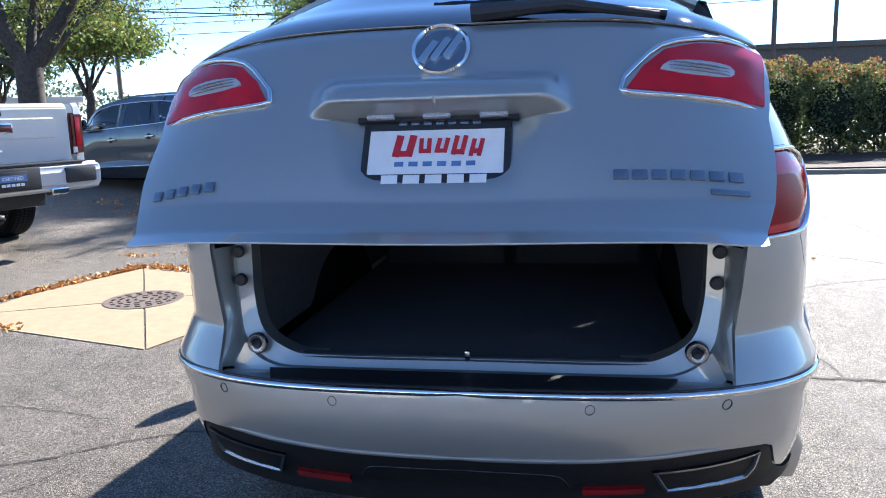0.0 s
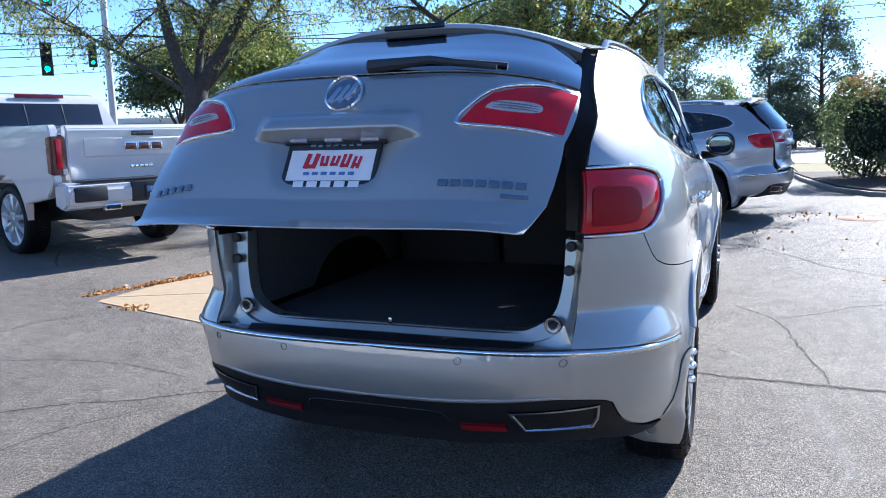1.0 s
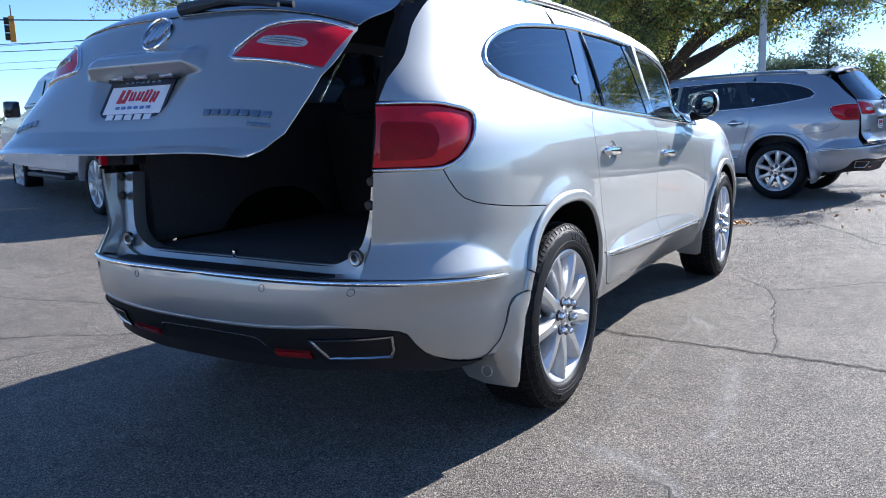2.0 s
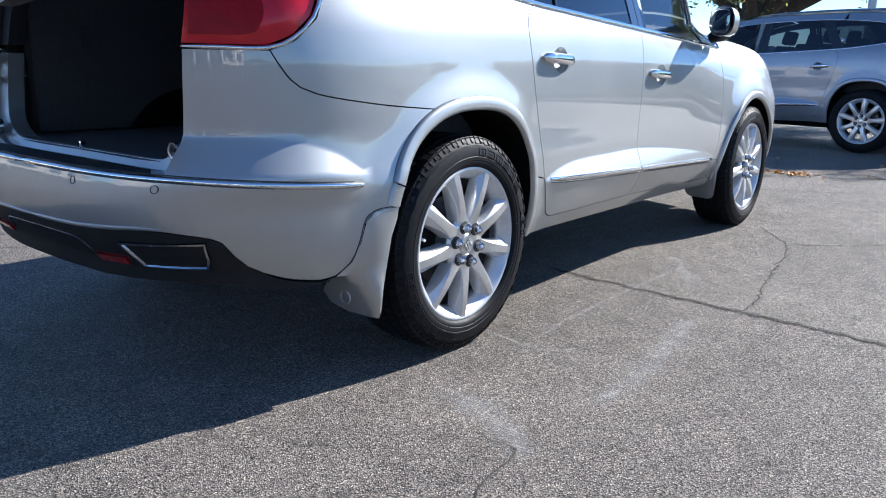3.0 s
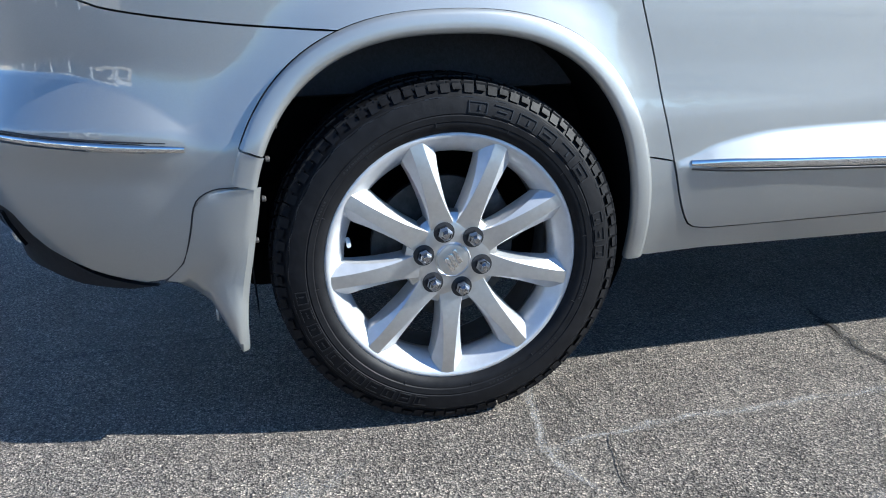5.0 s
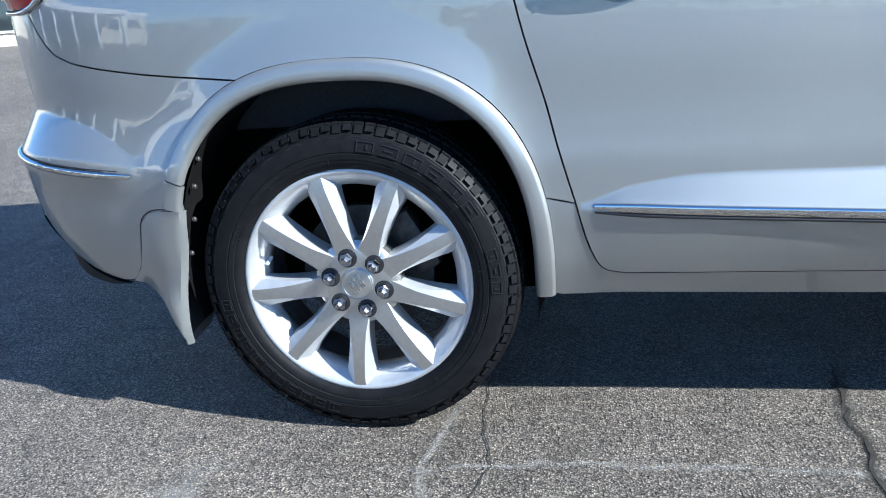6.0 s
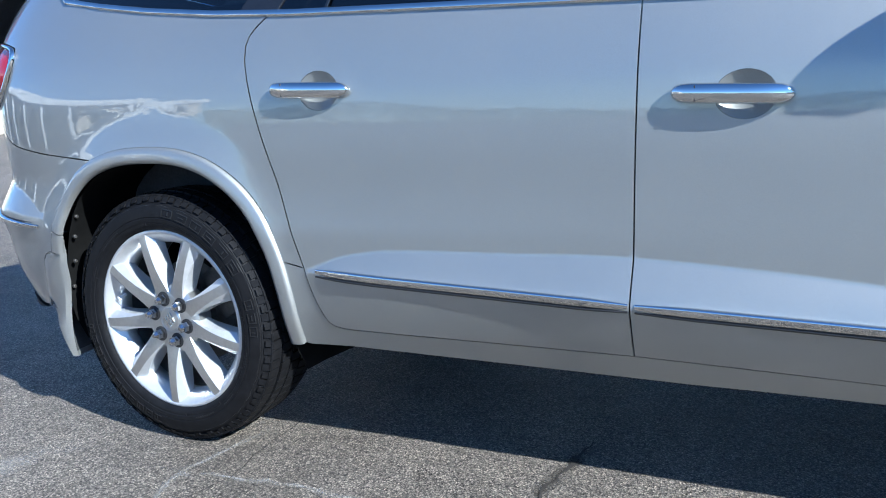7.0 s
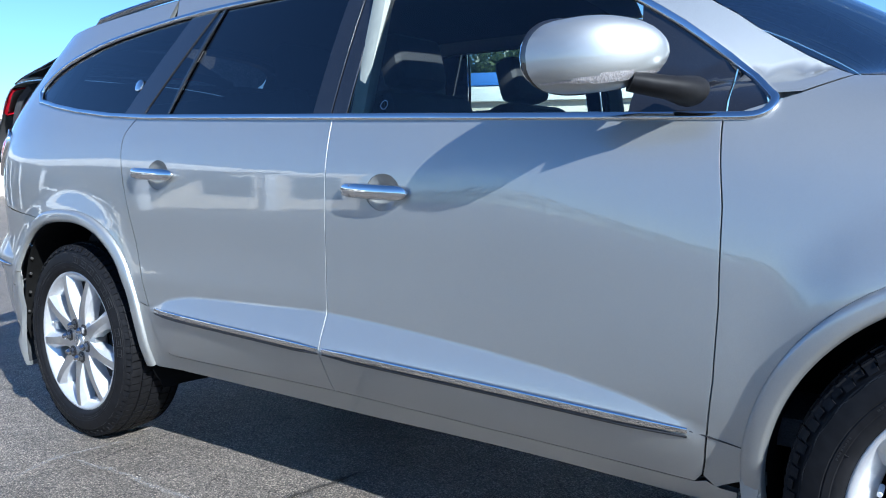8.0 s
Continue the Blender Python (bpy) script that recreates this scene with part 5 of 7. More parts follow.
    v, f = tube([skin(at_x(0.10, 1.365), 1.365) + Vector((0, -0.02, 0)), skin(at_x(0.30, 1.372), 1.372) + Vector((0, -0.02, 0)), skin(at_x(0.48, 1.36), 1.36) + Vector((0, -0.02, 0))], 0.009, 6)
    part("wiper_blade", clean(v, f), BLACK_PLASTIC, gate, "black wiper blade")
    # the gate's inner lining, seen from below
    lin = [(REAR_MID, 0.86), sx(0.48, 0.865), sx(0.55, 0.89), sx(0.60, 0.94), sx(0.64, 1.24), sx(0.62, 1.33), (REAR_MID, 1.34)]
    on_gate("gate_lining", panel(lin, -0.05, 0.08, 0, -0.03), TRIM, "black plastic inner lining")

    # wheels
    add_wheel(car, (0.945, 0, HUB), 1, turn[0])
    add_wheel(car, (0.945, BASE, HUB), 1, turn[1])
    add_wheel(car, (-0.945, 0, HUB), -1, 20)
    add_wheel(car, (-0.945, BASE, HUB), -1, 50)
    return car


def seat_back(car, place, w, h, lean):
    x, y, z = place
    box("seat", (w, 0.48, 0.16), pose(x, y + 0.22, z - 0.16, 6), LEATHER, car, 0.05, "dark leather seat", 3)
    box("seat_back", (w, 0.14, h), pose(x, y - 0.06, z + 0.20, -lean), LEATHER, car, 0.055, "dark leather seat back", 3)
    box("headrest", (w * 0.55, 0.10, 0.18), pose(x, y - 0.15, z + 0.20 + h * 0.5 + 0.10, -lean), LEATHER, car, 0.04, "dark leather headrest", 3)


def emblem(parent, place, r):
    """A round chrome ring with three slanted plain bars."""
    acc = lathe([(r, 0.0), (r * 0.98, -0.006), (r * 0.92, -0.009), (r * 0.86, -0.006), (r * 0.84, 0.0)], 32, "y")
    o = part("emblem", clean(*acc), CHROME, parent, "round chrome emblem")
    o.location = place
    bm = clean(*lathe([(0.0, -0.001), (r * 0.85, -0.001)], 32, "y"))
    b = part("emblem", bm, DARK_CHROME, parent)
    b.location = place
    for k in (-1, 0, 1):
        box("emblem", (r * 0.26, 0.006, r * 0.95), Matrix.Translation(place) @ pose(r * 0.42 * k, -0.004, r * 0.1 * k, 0, 32, 0), CHROME, parent, 0.002)


def plate(parent, place):
    """A dealer's plate in a black frame: its red and white lettering as plain bars."""
    x, y, z = place
    bm = bmesh.new()
    for w, h, dx, dz in ((0.312, 0.026, 0, 0.066), (0.312, 0.030, 0, -0.064), (0.014, 0.13, -0.149, 0), (0.014, 0.13, 0.149, 0)):
        box_into(bm, (w, 0.010, h), pose(x + dx, y, z + dz), 0.002)
    part("plate_frame", bm, BLACK_PLASTIC, parent, "black dealer plate frame")
    box("plate", (0.286, 0.004, 0.104), pose(x, y - 0.001, z + 0.002), WHITE_PLATE, parent, 0, "white dealer plate with red marking")
    for i, (dx, w, h) in enumerate(((-0.066, 0.050, 0.050), (-0.022, 0.030, 0.034), (0.014, 0.030, 0.034), (0.050, 0.032, 0.044), (0.086, 0.030, 0.040))):
        bm = bmesh.new()
        for k in (-1, 1):
            box_into(bm, (w * 0.30, 0.003, h), pose(x + dx + k * w * 0.28, y - 0.0035, z + 0.016 - (0.006 if i == 4 else 0), 0, 10 if i != 1 else 0, 0))
        box_into(bm, (w * 0.7, 0.003, h * 0.25), pose(x + dx, y - 0.0037, z + 0.016 - h * 0.36))
        part("plate_mark", bm, RED_INK, parent)
    for i in range(6):
        box("plate_mark", (0.019, 0.003, 0.010), pose(x - 0.075 + 0.030 * i, y - 0.0035, z - 0.026), BLUE_INK, parent)
    for i in range(5):
        box("plate_mark", (0.034, 0.003, 0.019), pose(x - 0.092 + 0.046 * i, y - 0.0055, z - 0.062), WHITE_PLATE, parent)
    for i in range(7):
        box("plate_mark", (0.017, 0.003, 0.008), pose(x - 0.072 + 0.026 * i, y - 0.0055, z + 0.067), DARK_CHROME, parent)


build_suv(pose(0, 0, 0), SILVER, 31.0, 0.032, "silver metallic sport utility vehicle with its tailgate raised on asphalt")

# ---- ground ----
def asphalt(name, lo, mid, hi, stain):
    m, nt, p = material(name)
    tc = nt.nodes.new("ShaderNodeTexCoord")
    grain = noise_node(nt, 330, 3.0, 0.7)
    stones = nt.nodes.new("ShaderNodeTexVoronoi")
    stones.inputs["Scale"].default_value = 215
    nt.links.new(tc.outputs["Object"], stones.inputs["Vector"])
    big = noise_node(nt, 0.55, 8.0, 0.65)
    base = ramp_node(nt, big.outputs[0], [(0.3, lo), (0.52, mid), (0.72, hi)])

    def times(a, b):
        k = nt.nodes.new("ShaderNodeMixRGB")
        k.blend_type = "MULTIPLY"
        k.inputs[0].default_value = 1.0
        nt.links.new(a, k.inputs[1])
        nt.links.new(b, k.inputs[2])
        return k
    # stones of many shades in a dark binder, with worn pits between them
    speck = ramp_node(nt, stones.outputs["Color"], [(0.0, (0.36, 0.36, 0.37)), (0.38, (0.70, 0.70, 0.70)), (0.66, (1.10, 1.09, 1.08)), (0.90, (2.15, 2.10, 2.02))])
    binder = ramp_node(nt, stones.outputs["Distance"], [(0.0, (1.12, 1.12, 1.12)), (0.42, (1.0, 1.0, 1.0)), (0.62, (0.58, 0.58, 0.59)), (0.85, (0.26, 0.26, 0.27))])
    pits = ramp_node(nt, noise_node(nt, 72, 5.0, 0.75).outputs[0], [(0.36, (0.20, 0.20, 0.20)), (0.43, (1.0, 1.0, 1.0)), (0.70, (1.15, 1.14, 1.12))])
    blotch = ramp_node(nt, noise_node(nt, 7.0, 5.0, 0.7).outputs[0], [(0.32, (0.78, 0.77, 0.76)), (0.5, (1.0, 1.0, 1.0)), (0.7, (1.16, 1.15, 1.13))])
    mul = times(times(times(base.outputs[0], speck.outputs[0]).outputs[0], times(binder.outputs[0], pits.outputs[0]).outputs[0]).outputs[0], blotch.outputs[0])
    # old oil drips and rain stains, with ragged edges
    spots = noise_node(nt, 1.7, 9.0, 0.7)
    film = nt.nodes.new("ShaderNodeMixRGB")
    film.inputs[2].default_value = (*stain, 1)
    nt.links.new(ramp_node(nt, spots.outputs[0], [(0.58, (0, 0, 0)), (0.75, (0.45, 0.45, 0.45))]).outputs[0], film.inputs[0])
    nt.links.new(mul.outputs[0], film.inputs[1])
    nt.links.new(film.outputs[0], p.inputs["Base Color"])
    nt.links.new(ramp_node(nt, grain.outputs[0], [(0.3, (0.48,) * 3), (0.7, (0.75,) * 3)]).outputs[0], p.inputs["Roughness"])
    p.inputs["Specular IOR Level"].default_value = 0.20
    add = nt.nodes.new("ShaderNodeMath")
    add.operation = "ADD"
    nt.links.new(stones.outputs["Distance"], add.inputs[0])
    nt.links.new(grain.outputs[0], add.inputs[1])
    nt.links.new(bump_node(nt, add.outputs[0], 1.0, 0.006).outputs[0], p.inputs["Normal"])
    return m


ASPHALT = asphalt("asphalt", (0.208, 0.186, 0.158), (0.274, 0.244, 0.208), (0.336, 0.300, 0.257), (0.147, 0.132, 0.113))
ROAD = asphalt("road_surface", (0.22, 0.22, 0.22), (0.28, 0.28, 0.275), (0.34, 0.335, 0.33), (0.2, 0.2, 0.2))


def ground_z(x, y):
    """The lot rises gently away from the drain."""
    return 0.06 * max(0.0, min(10.0, -x - 4.6))


xs = [-1500, -400, -120, -50, -30, -22, -16, -14, -10, -8, -6, -4, -2, 0, 3, 6, 12, 25, 60, 150, 400, 1500]
ys = [-1500, -400, -120, -50, -25, -12, -6, -3, 0, 3, 6, 9, 12, 16, 20, 26, 40, 60, 120, 400, 1500]
verts = [(x, y, ground_z(x, y)) for y in ys for x in xs]
faces = [(j * len(xs) + i, j * len(xs) + i + 1, (j + 1) * len(xs) + i + 1, (j + 1) * len(xs) + i) for j in range(len(ys) - 1) for i in range(len(xs) - 1)]
tagged(make("ground", verts, faces, ASPHALT, None, True), "grey weathered asphalt car park with fine cracks", "asphalt", kind="structure")

CRACK = simple("crack", (0.030, 0.026, 0.022), 0.9, 0, 0.4, 60, 0.5)
def scuff_material(name, colour, lo, hi):
    m, nt, p = material(name)
    n = noise_node(nt, 14, 8.0, 0.75)
    p.inputs["Base Color"].default_value = (*colour, 1)
    p.inputs["Roughness"].default_value = 0.95
    n2 = noise_node(nt, 180, 2.0, 0.7)
    mul = nt.nodes.new("ShaderNodeMath")
    mul.operation = "MULTIPLY"
    nt.links.new(ramp_node(nt, n.outputs[0], [(lo, (0, 0, 0)), (hi, (0.74,) * 3)]).outputs[0], mul.inputs[0])
    nt.links.new(ramp_node(nt, n2.outputs[0], [(0.35, (0.1,) * 3), (0.6, (1.0,) * 3)]).outputs[0], mul.inputs[1])
    edge = nt.nodes.new("ShaderNodeAttribute")
    edge.attribute_name = "fade"
    soft = nt.nodes.new("ShaderNodeMath")
    soft.operation = "MULTIPLY"
    nt.links.new(mul.outputs[0], soft.inputs[0])
    nt.links.new(edge.outputs["Fac"], soft.inputs[1])
    nt.links.new(soft.outputs[0], p.inputs["Alpha"])
    return m


SCUFF = scuff_material("chalky_scuff", (0.46, 0.44, 0.41), 0.30, 0.66)
SEALANT = scuff_material("worn_sealant", (0.045, 0.040, 0.034), 0.18, 0.45)
CRACK_DUST = scuff_material("crack_dust", (0.22, 0.20, 0.175), 0.35, 0.7)
rnd = random.Random(11)


def wander(points, step, jitter, seed):
    """A ragged line on the ground through control points."""
    r = random.Random(seed)
    out = []
    for x, y in line(points, step):
        out.append((x + r.uniform(-1, 1) * jitter, y + r.uniform(-1, 1) * jitter))
    return out


def ribbon(pts, wide, z, seed):
    r = random.Random(seed)
    verts, faces = [], []
    for i, (x, y) in enumerate(pts):
        a, b = pts[max(i - 1, 0)], pts[min(i + 1, len(pts) - 1)]
        t = Vector((b[0] - a[0], b[1] - a[1])).normalized()
        k = wide * r.uniform(0.35, 1.0) * min(1.0, 0.2 + 0.25 * min(i, len(pts) - 1 - i))
        g = ground_z(x, y)
        verts += [(x - t.y * k, y + t.x * k, g + z), (x, y, g + z), (x + t.y * k, y - t.x * k, g + z)]
    for i in range(len(pts) - 1):
        faces += [(3 * i, 3 * i + 1, 3 * i + 4, 3 * i + 3), (3 * i + 1, 3 * i + 2, 3 * i + 5, 3 * i + 4)]
    return verts, faces


def feathered(ob):
    """Lets a dusty ribbon fade out towards its two edges and its ends."""
    me = ob.data
    n = len(me.vertices) // 3
    fade = me.attributes.new("fade", "FLOAT", "POINT")
    fade.data.foreach_set("value", [(1.0 if k == 1 else 0.0) * min(1.0, min(i, n - 1 - i) / 4) for i in range(n) for k in range(3)])
    return ob


CRACKS_NEAR = [([(0.55, 1.19), (0.85, 1.15), (1.15, 1.13), (1.4, 1.12), (1.6, 1.10), (1.92, 1.09), (2.3, 1.05), (3.2, 0.98), (4.6, 1.1)], 0.010),
               ([(1.06, 3.03), (1.38, 2.52), (1.48, 1.86), (1.57, 1.38), (1.59, 1.12)], 0.007),
               ([(1.38, 2.60), (1.68, 2.84), (2.05, 3.2), (3.0, 3.6)], 0.008),
               ([(0.3, 4.5), (0.68, 4.72), (1.21, 5.0), (1.85, 5.31), (3.2, 5.9)], 0.009),
               ([(0.92, 6.4), (1.2, 6.2), (1.58, 5.6), (1.9, 4.96), (2.34, 4.49), (3.3, 3.6)], 0.014),
               ([(0.62, 0.27), (0.91, 0.28), (1.09, 0.31), (1.24, 0.27), (1.48, 0.28), (1.6, 0.26)], 0.0026)]
CRACKS_LEFT = [([(1.35, -0.50), (1.43, -0.53), (1.53, -0.54), (1.55, -0.69), (1.62, -0.9)], 0.005),
               ([(-2.9, -0.75), (-2.46, -0.53), (-2.18, -0.31), (-1.91, -0.18), (-1.54, 0.1), (-1.1, 0.25)], 0.010),
               ([(-1.99, -0.95), (-1.96, -0.69), (-1.86, -0.47), (-1.79, -0.37), (-1.75, -0.2)], 0.006),
               ([(-4.2, 0.1), (-3.34, 0.19), (-2.97, 0.3), (-2.46, 0.35), (-1.89, 0.25)], 0.007),
               ([(-4.5, 0.6), (-4.03, 0.75), (-4.01, 1.04), (-3.78, 1.44)], 0.010),
               ([(-6.5, 3.6), (-5.95, 3.02), (-5.12, 2.33), (-4.26, 1.31)], 0.010)]
CRACKS_FAR = [([(-8, 1.2), (-6.2, 0.9), (-4.5, 0.6), (-3.6, -0.3), (-3.2, -1.6)], 0.009),
              ([(2.0, 8.6), (2.9, 8.0), (4.2, 8.4), (6.0, 7.8)], 0.010),
              ([(3.2, 0.98), (3.1, 2.2), (3.0, 3.6), (3.25, 5.9), (2.9, 8.0)], 0.010),
              ([(-3.5, 5.2), (-4.6, 4.6), (-6.2, 4.0), (-7.8, 3.4)], 0.010),
              ([(2.3, -1.0), (2.5, -0.1), (2.65, 0.6), (2.9, 1.0)], 0.006)]
for i, (pts, wide) in enumerate(CRACKS_NEAR + CRACKS_LEFT + CRACKS_FAR):
    p = wander(pts, 0.035, wide * 1.0 + 0.003, 100 + i)
    tagged(feathered(make("pavement_crack", *ribbon(p, wide * 3.6, 0.002, i), CRACK_DUST, None, False)), "pale dusty edge of a crack in asphalt", "crack", "cracks in the asphalt", "structure")
    if i == 0:
        tagged(feathered(make("pavement_seal", *ribbon(p, 0.042, 0.003, 70), SEALANT, None, False)), "worn dark sealant along a joint in the asphalt", "sealant", kind="structure")
    tagged(make("pavement_crack", *ribbon(p, wide * 0.7, 0.004, i + 50), CRACK, None, False), "dark narrow crack in grey asphalt", "crack", "cracks in the asphalt", "structure")


SCUFFS = [([(0.98, 1.82), (1.08, 1.52), (1.07, 1.07), (1.07, 0.72), (1.08, 0.39), (1.12, 0.14), (1.12, -0.01)], 0.012), ([(1.0, 1.78), (1.16, 1.53), (1.33, 1.32)], 0.055),
          ([(0.95, 1.62), (0.99, 1.80), (1.06, 1.58)], 0.04), ([(1.06, -0.36), (1.19, -0.37), (1.31, -0.39), (1.41, -0.44), (1.52, -0.52), (1.60, -0.62)], 0.055), ([(1.23, -0.34), (1.34, -0.37), (1.42, -0.38)], 0.03),
          ([(1.44, 0.90), (1.46, 0.83), (1.53, 0.37), (1.55, 0.12), (1.55, -0.09), (1.55, -0.21)], 0.05), ([(1.05, -0.19), (1.11, -0.28), (1.19, -0.37)], 0.015), ([(0.37, -1.09), (0.34, -0.89), (0.33, -0.67), (0.32, -0.59), (0.3, -0.38)], 0.012),
          ([(1.37, 0.25), (1.16, 0.16), (0.97, 0.18), (0.81, 0.21), (0.71, 0.24)], 0.014), ([(0.95, 1.10), (0.89, 1.12), (0.8, 1.16), (0.74, 1.18)], 0.04)]
for i, (pts, wide) in enumerate(SCUFFS):
    tagged(feathered(make("pavement_scuff", *ribbon(wander(pts, 0.04, 0.008, 300 + i), wide * 1.8, 0.003, 30 + i), SCUFF, None, False)), "pale chalky scuff on the asphalt", "scuff", "scuffs on the asphalt", "structure")

# ---- plants ----


def leaf_material(name, stops, through_light=0.45):
    m, nt, p = material(name)
    nt.nodes.remove(p)
    g = nt.nodes.new("ShaderNodeNewGeometry")
    r = ramp_node(nt, g.outputs["Random Per Island"], stops)
    d, t = nt.nodes.new("ShaderNodeBsdfDiffuse"), nt.nodes.new("ShaderNodeBsdfTranslucent")
    gl = nt.nodes.new("ShaderNodeBsdfGlossy")
    gl.inputs["Roughness"].default_value = 0.45
    nt.links.new(r.outputs[0], d.inputs["Color"])
    nt.links.new(r.outputs[0], t.inputs["Color"])
    mix, mix2 = nt.nodes.new("ShaderNodeMixShader"), nt.nodes.new("ShaderNodeMixShader")
    mix.inputs[0].default_value = through_light
    nt.links.new(d.outputs[0], mix.inputs[1])
    nt.links.new(t.outputs[0], mix.inputs[2])
    mix2.inputs[0].default_value = 0.06
    nt.links.new(mix.outputs[0], mix2.inputs[1])
    nt.links.new(gl.outputs[0], mix2.inputs[2])
    nt.links.new(mix2.outputs[0], nt.nodes["Material Output"].inputs["Surface"])
    return m


LOCUST = leaf_material("locust_leaf", [(0.0, (0.07, 0.12, 0.03)), (0.5, (0.15, 0.22, 0.05)), (0.80, (0.32, 0.34, 0.07)), (1.0, (0.52, 0.36, 0.07))], 0.6)
GREEN = leaf_material("green_leaf", [(0.0, (0.03, 0.055, 0.02)), (0.6, (0.065, 0.105, 0.035)), (1.0, (0.13, 0.17, 0.055))], 0.45)
# haze of distance is put into this leaf colour, paler than GREEN
HAZY = leaf_material("hazed_leaf", [(0.0, (0.055, 0.085, 0.045)), (0.6, (0.10, 0.135, 0.075)), (1.0, (0.17, 0.20, 0.11))], 0.45)
BRIGHT = leaf_material("bright_leaf", [(0.0, (0.06, 0.11, 0.02)), (0.6, (0.14, 0.20, 0.035)), (1.0, (0.26, 0.28, 0.05))], 0.5)
HEDGE = leaf_material("hedge_leaf", [(0.0, (0.04, 0.065, 0.02)), (0.6, (0.12, 0.165, 0.05)), (1.0, (0.26, 0.29, 0.10))], 0.6)
RUST = leaf_material("rust_leaf", [(0.0, (0.20, 0.15, 0.05)), (0.6, (0.34, 0.20, 0.06)), (0.9, (0.40, 0.16, 0.05)), (1.0, (0.45, 0.06, 0.05))], 0.45)
FALLEN = leaf_material("fallen_leaf", [(0.0, (0.22, 0.09, 0.025)), (0.6, (0.62, 0.27, 0.06)), (1.0, (0.74, 0.42, 0.13))], 0.15)
BARK = simple("bark", (0.055, 0.045, 0.038), 0.9, 0, 0.4, 14, 0.8)


def leaf_mesh(name, centres, size, mat, parent, seed, long=2.4, droop=0.0):
    """Small pointed leaves, one quad each, at the places given."""
    r = np.random.RandomState(seed)
    c = np.asarray(centres, float)
    n = len(c)
    u = r.normal(size=(n, 3))
    u[:, 2] -= droop
    u /= np.linalg.norm(u, axis=1)[:, None]
    w = np.cross(u, r.normal(size=(n, 3)))
    w /= np.linalg.norm(w, axis=1)[:, None]
    s = size * r.uniform(0.6, 1.25, size=(n, 1))
    quad = np.stack([c - u * s * long / 2, c + w * s / 2, c + u * s * long / 2, c - w * s / 2], axis=1).reshape(-1, 3)
    me = bpy.data.meshes.new(name)
    me.vertices.add(4 * n)
    me.vertices.foreach_set("co", quad.ravel())
    me.loops.add(4 * n)
    me.loops.foreach_set("vertex_index", np.arange(4 * n))
    me.polygons.add(n)
    me.polygons.foreach_set("loop_start", np.arange(0, 4 * n, 4))
    me.update(calc_edges=True)
    me.materials.append(mat)
    ob = new(name, me)
    ob.parent = parent
    return ob


def tree(place, height, girth, seed, leaves, leaf, spread, mat, label, fork=0.3, limbs=5, droop=0.4, cluster=0.45, reach=1.15):
    r = random.Random(seed)
    root = tagged(new("tree"), label, "tree")
    root.location = (place[0], place[1], ground_z(*place[:2]) if len(place) < 3 else place[2])
    wood = ([], [])
    tips = []

    def grow(p, d, length, radius, depth):
        pts, taper = [Vector(p)], [1.0]
        n = 6
        for i in range(n):
            d = (d + Vector((r.gauss(0, 0.14), r.gauss(0, 0.14), 0.05 - 0.10 * depth * (i / n)))).normalized()
            pts.append(pts[-1] + d * length / n)
            taper.append(1 - 0.55 * (i + 1) / n)
        add_mesh(wood, *[list(q) for q in tube(pts, radius, 7 if depth < 2 else 4, taper)])
        if depth >= 2:
            for q in pts[2:]:
                tips.append((q, depth))
        if depth < 4:
            kids = limbs if depth == 0 else r.choice((3, 4))
            for k in range(kids):
                i = n - r.randint(0, 1 if depth == 0 else 3)
                a = 2 * math.pi * (k + r.random() * 0.6) / kids
                out = Vector((math.cos(a), math.sin(a), 0))
                lift = (0.9 if depth == 0 else 0.45) * r.uniform(0.7, 1.3) - 0.12 * depth
                nd = (d * 0.55 + out * spread + Vector((0, 0, lift))).normalized()
                grow(pts[i], nd, length * (reach if depth == 0 else r.uniform(0.55, 0.75)), radius * taper[i] * r.uniform(0.5, 0.7), depth + 1)
    grow((0, 0, -0.05), Vector((r.gauss(0, 0.05), r.gauss(0, 0.05), 1)), height * fork, girth, 0)
    part("trunk", clean(*wood), BARK, root, "grey-brown bark trunk and limbs", True, 60)
    nr = np.random.RandomState(seed)
    base = np.array([tuple(t[0]) for t in tips])
    idx = nr.randint(0, len(base), leaves)
    off = nr.normal(size=(leaves, 3)) * np.array([cluster, cluster, cluster * 0.6])
    off[:, 2] -= np.abs(nr.normal(size=leaves)) * cluster * droop
    leaf_mesh("crown", base[idx] + off, leaf, mat, root, seed, 2.6, droop)
    return root


